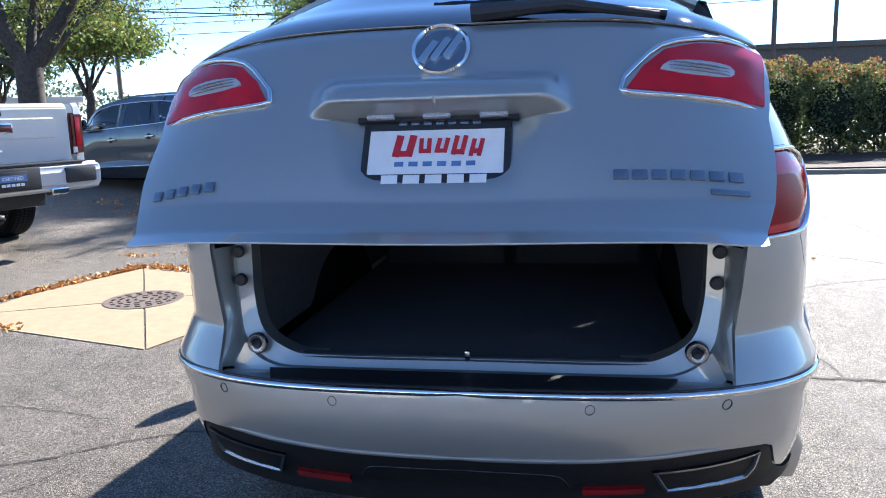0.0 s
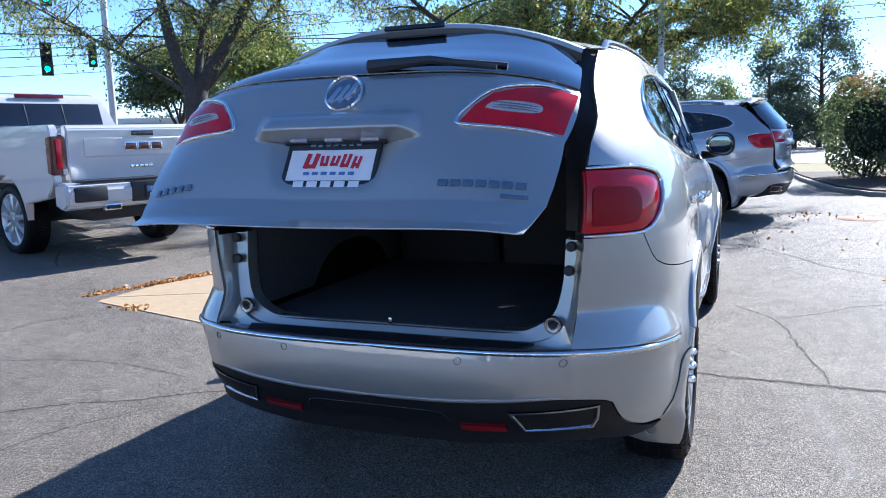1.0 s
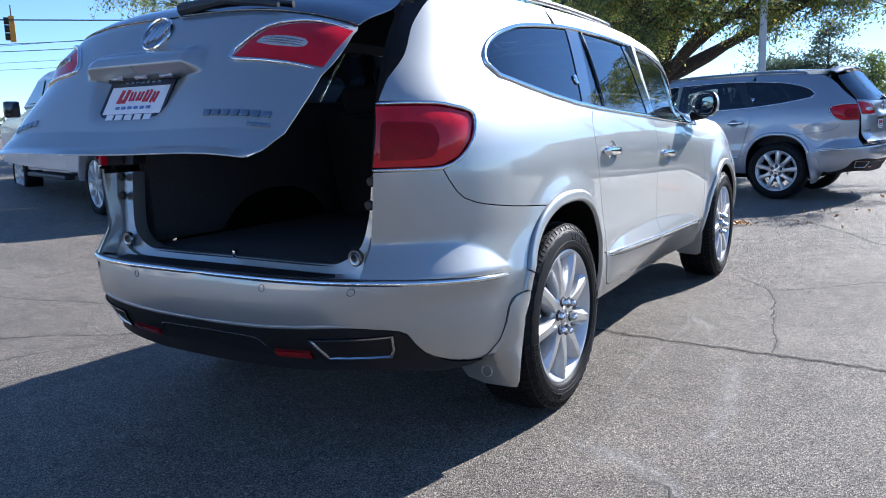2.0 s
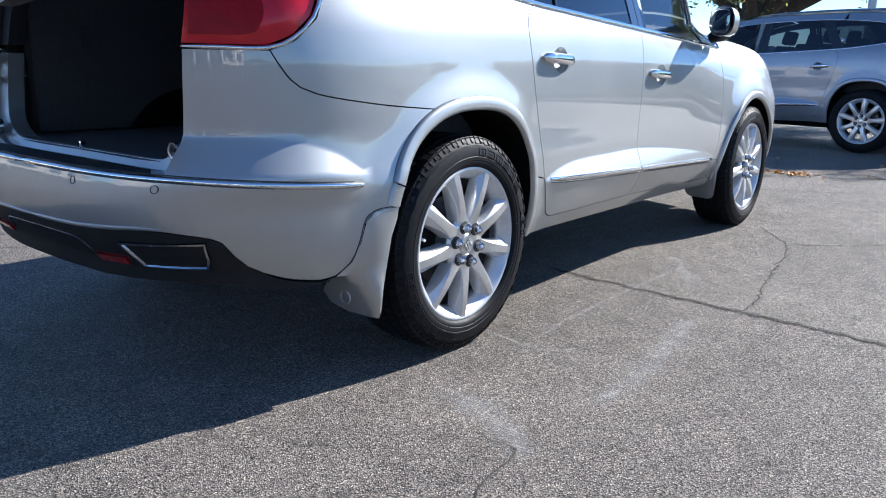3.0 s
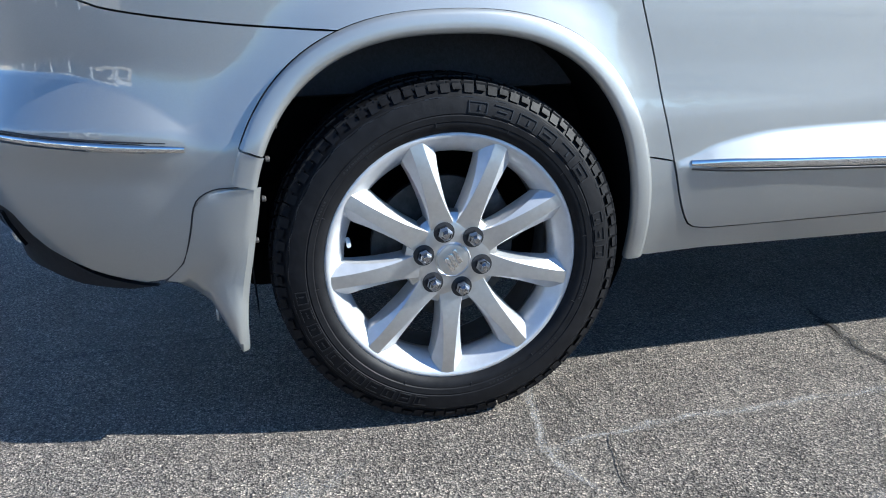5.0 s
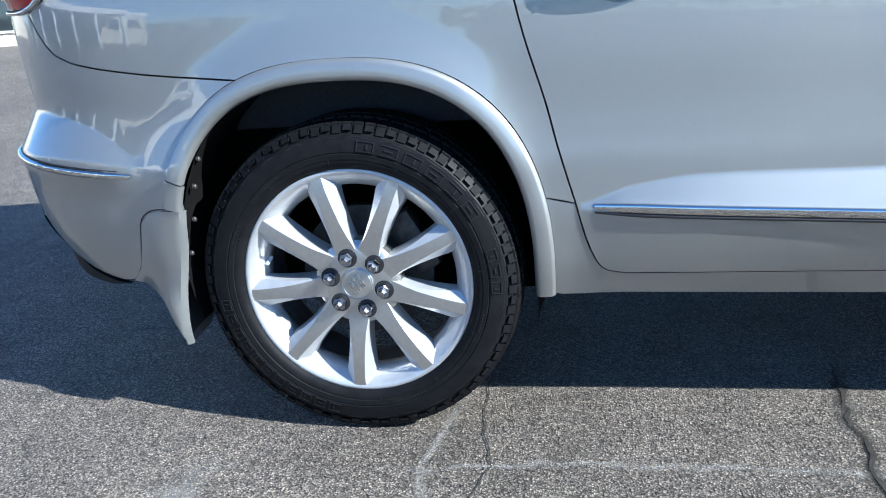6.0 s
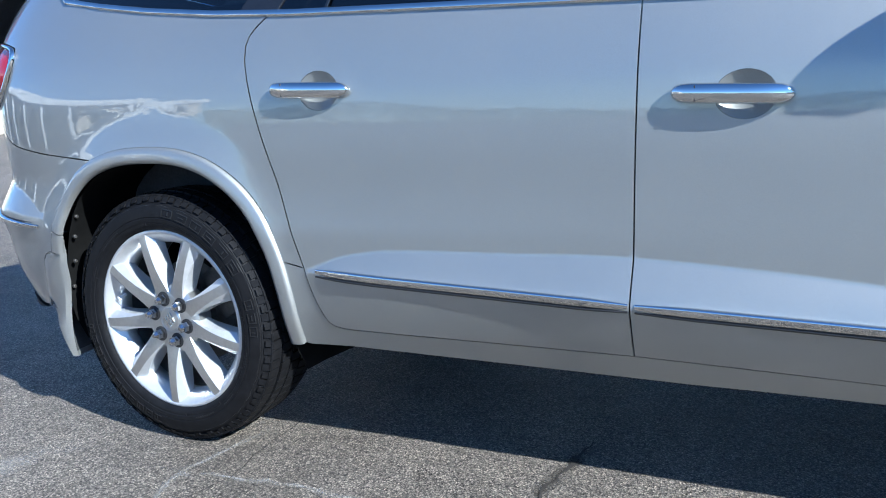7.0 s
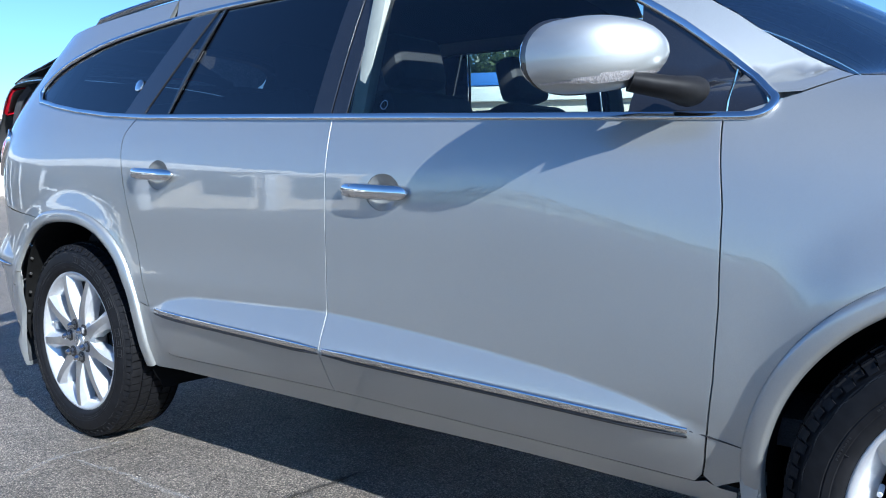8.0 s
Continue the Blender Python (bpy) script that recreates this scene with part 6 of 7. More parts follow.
def locust(place, stem, girth, limbs, seed, per_twig, leaf, label):
    """A wide airy tree: a short trunk, the limbs given as (way, length, radius), and hanging sprays of small leaves."""
    r = random.Random(seed)
    root = tagged(new("tree"), label, "tree")
    root.location = (place[0], place[1], ground_z(*place))
    wood, sprays = ([], []), []

    def limb(p, d, length, radius, bend, n, sides):
        pts, taper, d = [Vector(p)], [1.0], Vector(d).normalized()
        for i in range(n):
            d = (d + Vector((r.gauss(0, 0.09), r.gauss(0, 0.09), bend / n))).normalized()
            pts.append(pts[-1] + d * length / n)
            taper.append(1 - 0.75 * (i + 1) / n)
        add_mesh(wood, *[list(q) for q in tube(pts, radius, sides, taper)])
        return pts, taper
    top = Vector((r.gauss(0, 0.04), r.gauss(0, 0.04), stem))
    add_mesh(wood, *[list(q) for q in tube([(0, 0, -0.1), (0, 0, 0.2), top * 0.5, top, top + Vector((0, 0, 0.25))], girth, 14, [1.45, 1.12, 1.0, 1.05, 0.6])])
    for way, length, radius in limbs:
        way = Vector(way).normalized()
        pts, taper = limb(top - Vector((0, 0, 0.25)), way, length, radius, -0.15, 10, 9)
        for i in range(7 if radius > 0.15 else 4, 11):
            for _ in range(3 if i < 10 else 5):
                a = r.uniform(0, 2 * math.pi)
                d = Vector((math.cos(a), math.sin(a), r.uniform(0.0, 0.7))) + way * 0.5
                sub, tp = limb(pts[i], d, r.uniform(1.2, 2.6) * (1.15 - 0.04 * i), radius * taper[i] * 0.42 + 0.008, -0.7, 6, 5)
                for q in range(2, 7):
                    for _ in range(2):
                        a = r.uniform(0, 2 * math.pi)
                        d = Vector((math.cos(a), math.sin(a), r.uniform(-0.6, 0.5)))
                        twig, _t = limb(sub[q], d, r.uniform(0.5, 1.1), 0.009, -1.3, 4, 3)
                        sprays.append(twig)
    part("trunk", clean(*wood), BARK, root, "grey-brown ridged trunk and limbs", True, 60)
    nr = np.random.RandomState(seed)
    tw = np.array([[tuple(p) for p in t] for t in sprays])
    k = nr.randint(0, len(tw), per_twig * len(tw))
    u = nr.rand(len(k)) * 3.999
    lo = u.astype(int)
    f = (u - lo)[:, None]
    c = tw[k, lo] * (1 - f) + tw[k, lo + 1] * f + nr.normal(size=(len(k), 3)) * np.array([0.085, 0.085, 0.07])
    c[:, 2] -= np.abs(nr.normal(size=len(k))) * 0.07
    leaf_mesh("crown", c, leaf, LOCUST, root, seed, 2.5, 0.5)
    return root


# limbs fan out across the line between the car park and the road
locust((-11.45, 12.44), 2.2, 0.27, [((-0.30, -0.18, 1.0), 5.0, 0.19), ((0.28, 0.20, 1.0), 5.2, 0.20), ((0.02, 0.25, 1.0), 4.5, 0.12), ((-0.9, -0.5, 0.9), 4.6, 0.065), ((0.9, 0.3, 1.0), 4.0, 0.06), ((-0.5, 0.9, 1.0), 4.0, 0.07)],
       3, 22, 0.036, "honey locust with a forked trunk and thin yellow-green leaves")
locust((-3.5, 16.5), 2.2, 0.34, [((-0.42, 0.0, 1.0), 5.0, 0.20), ((-0.10, -0.25, 1.0), 5.2, 0.19), ((0.10, 0.30, 1.0), 5.0, 0.18), ((0.34, -0.05, 1.0), 5.0, 0.18), ((0.95, 0.15, 0.62), 5.6, 0.16),
                                 ((-1.0, -0.2, 0.70), 5.2, 0.14), ((0.2, -1.0, 0.75), 4.2, 0.12), ((0.75, -0.7, 0.7), 5.0, 0.12), ((1.0, 0.0, 0.42), 7.0, 0.13), ((0.9, -0.45, 0.55), 6.6, 0.12)],
       8, 48, 0.036, "wide honey locust with drooping yellow-green sprays")
tree((-18.8, 25.4), 9.0, 0.30, 21, 26000, 0.085, 0.7, BRIGHT, "leafy bright green tree by the road", 0.22, 5, 0.3, 0.42)
tree((-27.0, 29.0), 10.0, 0.30, 24, 20000, 0.10, 0.7, GREEN, "leafy green tree beyond the road", 0.20, 5, 0.3, 0.5)
tree((-9.5, 30.0), 10.0, 0.30, 22, 12000, 0.10, 0.7, BRIGHT, "leafy yellow-green tree by the road", 0.25, 4, 0.3, 0.6)
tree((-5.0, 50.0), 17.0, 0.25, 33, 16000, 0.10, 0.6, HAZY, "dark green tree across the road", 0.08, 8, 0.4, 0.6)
tree((-30.0, -17.5), 13.0, 0.3, 41, 20000, 0.12, 0.65, GREEN, "green tree behind the low building", 0.16, 6, 0.2, 0.7)
tree((-32.0, -12.0), 14.0, 0.3, 42, 14000, 0.12, 0.65, BRIGHT, "light green tree behind the low building", 0.16, 6, 0.2, 0.7)


def clump_tree(place, height, wide, foot, seed, clumps, leaves, leaf, mat, label):
    """A full crown from near the ground: limbs that end in loose clumps of leaves, with gaps of sky between them."""
    r = random.Random(seed)
    root = tagged(new("tree"), label, "tree")
    root.location = (*place, 0)
    wood = ([], [])
    add_mesh(wood, *[list(q) for q in tube([(0, 0, -0.1), (0.05, 0, height * 0.35), (-0.04, 0.05, height * 0.7), (0, 0, height * 0.93)], 0.16, 8, [1.0, 0.75, 0.45, 0.15])])
    spots, sizes = [], []
    for _ in range(clumps):
        t = r.random() ** 0.85
        z = foot + (height - foot) * t
        reach = wide * (1 - t ** 1.7) ** 0.8 * r.uniform(0.45, 1.05) + 0.15
        a = r.uniform(0, 2 * math.pi)
        spot = Vector((reach * math.cos(a), reach * math.sin(a), z + r.uniform(-0.15, 0.25)))
        base = Vector((0, 0, max(0.4, z - 0.5 * reach)))
        add_mesh(wood, *[list(q) for q in tube([base, base.lerp(spot, 0.5) + Vector((0, 0, 0.12)), spot], 0.035, 4, [1.0, 0.7, 0.3])])
        spots.append(tuple(spot))
        sizes.append(r.uniform(0.22, 0.48))
    part("trunk", clean(*wood), BARK, root, "dark trunk and thin limbs", True, 60)
    nr = np.random.RandomState(seed)
    k = nr.randint(0, clumps, leaves)
    centres = np.array(spots)[k] + nr.normal(size=(leaves, 3)) * np.array(sizes)[k][:, None] * np.array([1.0, 1.0, 0.62])
    leaf_mesh("crown", centres, leaf, mat, root, seed, 2.0, 0.3)
    return root


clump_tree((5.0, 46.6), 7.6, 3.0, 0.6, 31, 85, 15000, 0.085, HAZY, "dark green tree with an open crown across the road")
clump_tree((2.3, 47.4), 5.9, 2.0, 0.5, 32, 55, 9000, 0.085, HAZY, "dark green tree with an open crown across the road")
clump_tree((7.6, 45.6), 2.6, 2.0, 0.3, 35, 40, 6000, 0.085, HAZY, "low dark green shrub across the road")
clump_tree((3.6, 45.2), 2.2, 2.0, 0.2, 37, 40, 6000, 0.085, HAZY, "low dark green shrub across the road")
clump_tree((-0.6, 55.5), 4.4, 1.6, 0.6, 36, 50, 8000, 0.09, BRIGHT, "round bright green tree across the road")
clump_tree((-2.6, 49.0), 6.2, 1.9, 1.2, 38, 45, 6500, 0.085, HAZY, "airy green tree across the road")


def hedge(x0, count, y, deep, high, seed, leaves):
    """Rounded shrubs grown into one another on bare forked stems."""
    r = np.random.RandomState(seed)
    root = tagged(new("hedge"), "rounded dark green hedge with orange-brown top growth in mulch", "hedge")
    bushes = []
    x = x0
    for k in range(count):
        rx, h = 1.0 + 0.2 * r.rand(), high * (0.90 + 0.14 * r.rand())
        x += rx * (1.0 if k == 0 else 0.55)
        bushes.append((x, y + r.uniform(-0.2, 0.2), rx, deep / 2 * r.uniform(0.9, 1.1), h))
        x += rx * 0.55

    def on_bush(n, low, upper):
        pts = []
        while len(pts) < n:
            cx, cy, rx, ry, h = bushes[r.randint(len(bushes))]
            d = r.normal(size=3)
            d /= np.linalg.norm(d)
            d = np.sign(d) * np.abs(d) ** 0.8
            d /= max(1.0, np.linalg.norm(d))
            if not low < d[2] < upper:
                continue
            mid, rz = 0.42 * h + 0.16, 0.58 * h - 0.14
            lump = 1 + 0.07 * math.sin(7 * d[0] + 3 * cx) * math.sin(6 * d[2] + cx) - 0.38 * r.rand() ** 2
            pts.append((cx + rx * d[0] * lump, cy + ry * d[1] * lump, mid + rz * d[2] * lump + r.normal() * 0.02))
        return pts
    leaf_mesh("foliage", on_bush(leaves, -1.0, 0.93), 0.052, HEDGE, root, seed, 1.7)
    leaf_mesh("top_growth", on_bush(leaves // 6, 0.70, 1.01), 0.042, RUST, root, seed + 1, 1.7)
    # dark blobs added to stand in for the shrubs' shaded inside
    shade_core = bmesh.new()
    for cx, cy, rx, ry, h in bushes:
        bmesh.ops.create_icosphere(shade_core, subdivisions=2, radius=1.0, matrix=Matrix.Translation((cx, cy, 0.42 * h + 0.2)) @ Matrix.Diagonal((rx * 0.52, ry * 0.52, 0.30 * h, 1)))
    part("shade_core", shade_core, simple("hedge_shade", (0.012, 0.018, 0.008), 0.95, 0, 0.4, 12, 0.6), root)
    acc = ([], [])
    rr = random.Random(seed)
    for cx, cy, rx, ry, h in bushes:
        for k in range(7):
            a = rr.uniform(-0.65, 0.65)
            foot = cx + rr.uniform(-0.10, 0.10)
            add_mesh(acc, *[list(q) for q in tube([(foot, cy, 0.06), (foot + a * 0.3, cy + rr.uniform(-0.2, 0.2), 0.30), (cx + a, cy + rr.uniform(-0.5, 0.5), 0.70)], 0.026, 5, [1.2, 1.0, 0.6])])
    tagged(part("stems", clean(*acc), BARK, root, "bare forked stems"), kind="stuff")
    return root


hedge(2.70, 10, 17.2, 2.0, 2.45, 5, 60000)

# ---- island with kerb, mulch and grass; the road behind ----
CONCRETE = simple("concrete", (0.27, 0.25, 0.22), 0.85, 0, 0.14, 6, 0.3)
MULCH = simple("mulch", (0.055, 0.035, 0.024), 0.95, 0, 0.5, 22, 0.9)
GRASS = simple("dry_grass", (0.20, 0.17, 0.06), 0.95, 0, 0.35, 18, 0.7)


def slab(name, outline, z0, z1, mat, label, category, kind="structure", bevel=0.015):
    bm = bmesh.new()
    fc = bm.faces.new([bm.verts.new((x, y, z0)) for x, y in outline])
    ex = bmesh.ops.extrude_face_region(bm, geom=[fc])["geom"]
    bmesh.ops.translate(bm, vec=(0, 0, z1 - z0), verts=[v for v in ex if isinstance(v, bmesh.types.BMVert)])
    if bevel:
        bmesh.ops.bevel(bm, geom=[e for e in bm.edges if all(abs(v.co.z - z1) < 1e-6 for v in e.verts)], offset=bevel, segments=2, affect="EDGES")
    return tagged(part(name, bm, mat, None), label, category, kind=kind)


slab("kerb", [(2.15, 24.0), (2.35, 17.5), (2.75, 14.2), (3.3, 13.0), (4.4, 12.5), (40, 12.0), (40, 24.5)], -0.02, 0.085, CONCRETE, "worn pale concrete kerb round the planted island", "kerb")
slab("mulch_bed", [(2.30, 19.4), (2.47, 17.5), (2.87, 14.3), (3.39, 13.13), (4.45, 12.63), (39.8, 12.13), (39.8, 19.6)], 0.08, 0.115, MULCH, "dark brown bark mulch bed", "mulch")
slab("grass_verge", [(2.32, 23.8), (2.43, 19.4), (39.8, 19.6), (39.8, 24.3)], 0.08, 0.110, GRASS, "dry yellowing grass verge", "grass")
slab("road", [(-16.0, 26.5), (300, 26.5), (300, 44), (-16.0, 44)], -0.02, 0.012, ROAD, "pale grey worn road", "road", bevel=0)
for x0 in range(-12, 60, 9):
    slab("lane_mark", [(x0, 35.1), (x0 + 3, 35.1), (x0 + 3, 35.25), (x0, 35.25)], 0.013, 0.017, WHITE_PLATE, "faded white lane mark on the road", "lane mark", bevel=0)

# ---- yellowed concrete apron with its round drain ----
PAD = simple("apron_concrete", (0.37, 0.275, 0.165), 0.85, 0, 0.10, 9, 0.2)
pad_near, pad_left, pad_far, pad_right = Vector((-2.31, 1.28)), Vector((-4.39, 1.86)), Vector((-3.78, 3.72)), Vector((-1.70, 3.14))
centre = (pad_near + pad_left + pad_far + pad_right) / 4
pad = tagged(new("drain_apron"), "square yellowed concrete apron round a storm drain", "drain apron", kind="structure")
pad_corners = [pad_near, pad_right, pad_far, pad_left]
for k in range(4):
    tri = [pad_corners[k], pad_corners[(k + 1) % 4], centre]
    mid = (tri[0] + tri[1] + tri[2]) / 3
    o = slab("slab", [tuple(p + (mid - p) * 0.012) for p in tri], -0.03, 0.006, PAD, "", "", "", 0.003)
    o.parent = pad
bm = clean(*lathe([(0.0, 0.009), (0.27, 0.009), (0.285, 0.011), (0.30, 0.010), (0.305, 0.0)], 48, "z"))
grate = tagged(part("drain_grate", bm, simple("cast_iron", (0.19, 0.145, 0.12), 0.7, 0.5, 0.3, 30, 0.4), None), "round rusty cast-iron drain grate", "drain grate")
grate.location = (centre.x, centre.y, 0)
SLOT = simple("drain_slot", (0.004, 0.004, 0.004), 0.9)
for ring, count in ((0.06, 4), (0.12, 9), (0.18, 14), (0.235, 18)):
    for k in range(count):
        a = 360 * k / count + ring * 300
        box("slot", (0.040, 0.022, 0.004), pose(ring * math.cos(radians(a)), ring * math.sin(radians(a)), 0.0105, 0, 0, a + 90), SLOT, grate)

# fallen leaves: along the apron's far edges and in small drifts
nr = np.random.RandomState(4)
spots = []
for k in range(1200):
    t = nr.rand()
    if k % 2:
        p = pad_far.lerp(pad_left, t ** 1.6) + Vector((-1, 0.35)) * (abs(nr.normal()) * 0.07 - 0.03)
    else:
        p = pad_far.lerp(pad_right, t) + Vector((0.2, 1)) * (abs(nr.normal()) * 0.08 - 0.03)
    spots.append((p.x, p.y, ground_z(p.x, p.y) + 0.012 + 0.012 * nr.rand()))
for cx, cy, s, n in ((0.44, 5.87, 0.12, 70), (-4.2, 4.3, 0.12, 40), (-3.5, 4.4, 0.14, 50), (-5.6, 7.2, 0.3, 90), (-4.9, 8.4, 0.3, 90), (-5.7, 9.0, 0.3, 80), (-3.6, 1.65, 0.10, 30), (2.0, 9.5, 0.5, 40), (-5.0, 6.4, 0.2, 60), (0.0, 7.0, 2.0, 60), (-6.5, 8.0, 0.5, 90)):
    for _ in range(n):
        x, y = cx + nr.normal() * s, cy + nr.normal() * s * 0.5
        spots.append((x, y, ground_z(x, y) + 0.008 + 0.01 * nr.rand()))
fl = leaf_mesh("fallen_leaves", spots, 0.028, FALLEN, None, 9, 1.6)
tagged(fl, "dry orange-brown fallen leaves on the ground", "leaves", kind="stuff")
lid = tagged(part("manhole_cover", clean(*lathe([(0.0, 0.006), (0.30, 0.006), (0.31, 0.0)], 32, "z")), simple("rusty_iron", (0.20, 0.10, 0.06), 0.8, 0.3, 0.3, 20, 0.3), None), "rusty round manhole cover in the asphalt", "manhole cover")
lid.location = (2.68, 9.2, 0)

# ---- poles, wires, signals ----
POLE_WHITE = simple("pole_grey", (0.50, 0.52, 0.54), 0.5, 0.3, 0.1, 8)
POLE_WOOD = simple("pole_wood", (0.10, 0.085, 0.07), 0.9, 0, 0.3, 12, 0.4)
SIGNAL = simple("signal_black", (0.012, 0.014, 0.014), 0.5, 0, 0.2, 20)
SIGNAL_YELLOW = simple("signal_yellow", (0.55, 0.25, 0.02), 0.5, 0, 0.1, 20)
WIRE = simple("wire", (0.02, 0.02, 0.022), 0.6)
for x, y, h in ((-17.0, 15.5, 10.0), (-0.6, 14.0, 5.6)):
    lamp_post = tagged(new("lamp_post"), "tall pale grey tapered lamp post", "lamp post", "lamp posts")
    lamp_post.location = (x, y, ground_z(x, y))
    part("post", clean(*tube([(0, 0, -0.05), (0, 0, h)], 0.08 if y < 15 else 0.11, 12, [1.0, 0.7])), POLE_WHITE, lamp_post)
    part("footing", clean(*lathe([(0, 0.55), (0.24, 0.55), (0.26, 0.52), (0.26, -0.03)], 20, "z")), CONCRETE, lamp_post, "concrete footing")
    box("lamp_head", (0.35, 0.75, 0.14), pose(0, -0.3, h), DARK_CHROME, lamp_post, 0.03)
for x, y, h, arm in ((-28.5, 43.0, 12.0, 0), (11.5, 47.0, 11.0, 1), (17.5, 56.0, 13.0, 0), (-40.0, 20.0, 11.0, 0)):
    up = tagged(new("utility_pole"), "dark weathered wooden utility pole", "utility pole", "utility poles")
    up.location = (x, y, 0)
    part("post", clean(*tube([(0, 0, -0.1), (0, 0, h)], 0.16, 10, [1.0, 0.75])), POLE_WOOD, up)
    if arm:
        box("crossarm", (1.8, 0.1, 0.12), pose(0, 0, h - 0.4), POLE_WOOD, up, 0.01)


def cable(a, b, sag, name="overhead_cable", r=0.02):
    pts = [Vector(a).lerp(Vector(b), i / 24) - Vector((0, 0, sag * 4 * (i / 24) * (1 - i / 24))) for i in range(25)]
    return tagged(part(name, clean(*tube(pts, r, 5)), WIRE, None), "thin dark overhead cable", "cable", "overhead cables")


for z in (7.2, 7.9, 9.6):
    cable((-80, 43.5, z + 0.4), (11.5, 47, z), 0.6)
    cable((11.5, 47, z), (90, 49, z + 0.5), 0.6)
cable((-75, 30.0, 8.6), (-12, 47, 8.4), 0.5, r=0.03)
cable((-75, 30.0, 8.0), (-12, 47, 7.9), 0.5, r=0.03)


def signal(place, heading, face_label, lit):
    s = tagged(new("traffic_signal"), face_label, "traffic signal", "traffic signals")
    s.matrix_world = pose(*place, 0, 0, heading)
    box("housing", (0.36, 0.22, 1.08), pose(0, 0, 0), SIGNAL if lit else SIGNAL_YELLOW, s, 0.03)
    for k in range(3):
        on = lit and k == 2
        bm = clean(*lathe([(0.0, -0.135), (0.07, -0.128), (0.085, -0.120)], 20, "y"))
        o = part("lens", bm, SIGNAL_GREEN if on else SIGNAL, s)
        o.location = (0, 0, 0.33 - 0.33 * k)
        bm = clean(*lathe([(0.15, -0.11), (0.15, -0.30), (0.155, -0.30), (0.155, -0.11)], 20, "y"))
        o = part("visor", bm, SIGNAL, s)
        o.location = (0, 0, 0.33 - 0.33 * k)
    part("hanger", clean(*tube([(0, 0, 0.5), (0, 0, 1.0)], 0.025, 6)), WIRE, s)
    return s


SIGNAL_GREEN, nt_, p_ = material("signal_green")
p_.inputs["Base Color"].default_value = (0.0, 0.5, 0.3, 1)
p_.inputs["Emission Color"].default_value = (0.05, 1.0, 0.6, 1)
p_.inputs["Emission Strength"].default_value = 2.0
signal((-20.7, 16.6, 4.2), 48, "hanging black traffic signal with a green light", True)
signal((-27.1, 25.0, 5.4), 48, "hanging black traffic signal with a green light", True)
signal((-20.8, 16.9, 6.5), 48, "hanging black traffic signal seen among leaves", True)
cable((-40, 1.5, 5.6), (-10.5, 31, 5.6), 0.25, r=0.025)
cable((-40, 1.5, 7.4), (-10.5, 31, 7.3), 0.2, r=0.025)
signal((-31.5, 17.0, 5.6), -30, "yellow traffic signal seen from its back", False)

# ---- other vehicles ----
build_suv(pose(0.684, 9.44, 0, 0, 0, 80), SILVER_FAR, 0.0, 0.055, "silver sport utility vehicle with tinted windows parked on asphalt")
build_suv(pose(-5.83, 9.67, ground_z(-5.83, 9.67), 0, 0, 69), DARK_PAINT, 0.0, 0.08, "charcoal sport utility vehicle with chrome sill line on asphalt")


TRUCK_LENS = simple("dark_red_lens", (0.09, 0.004, 0.006), 0.12, 0, 0.3, 30, 0, 0.6)


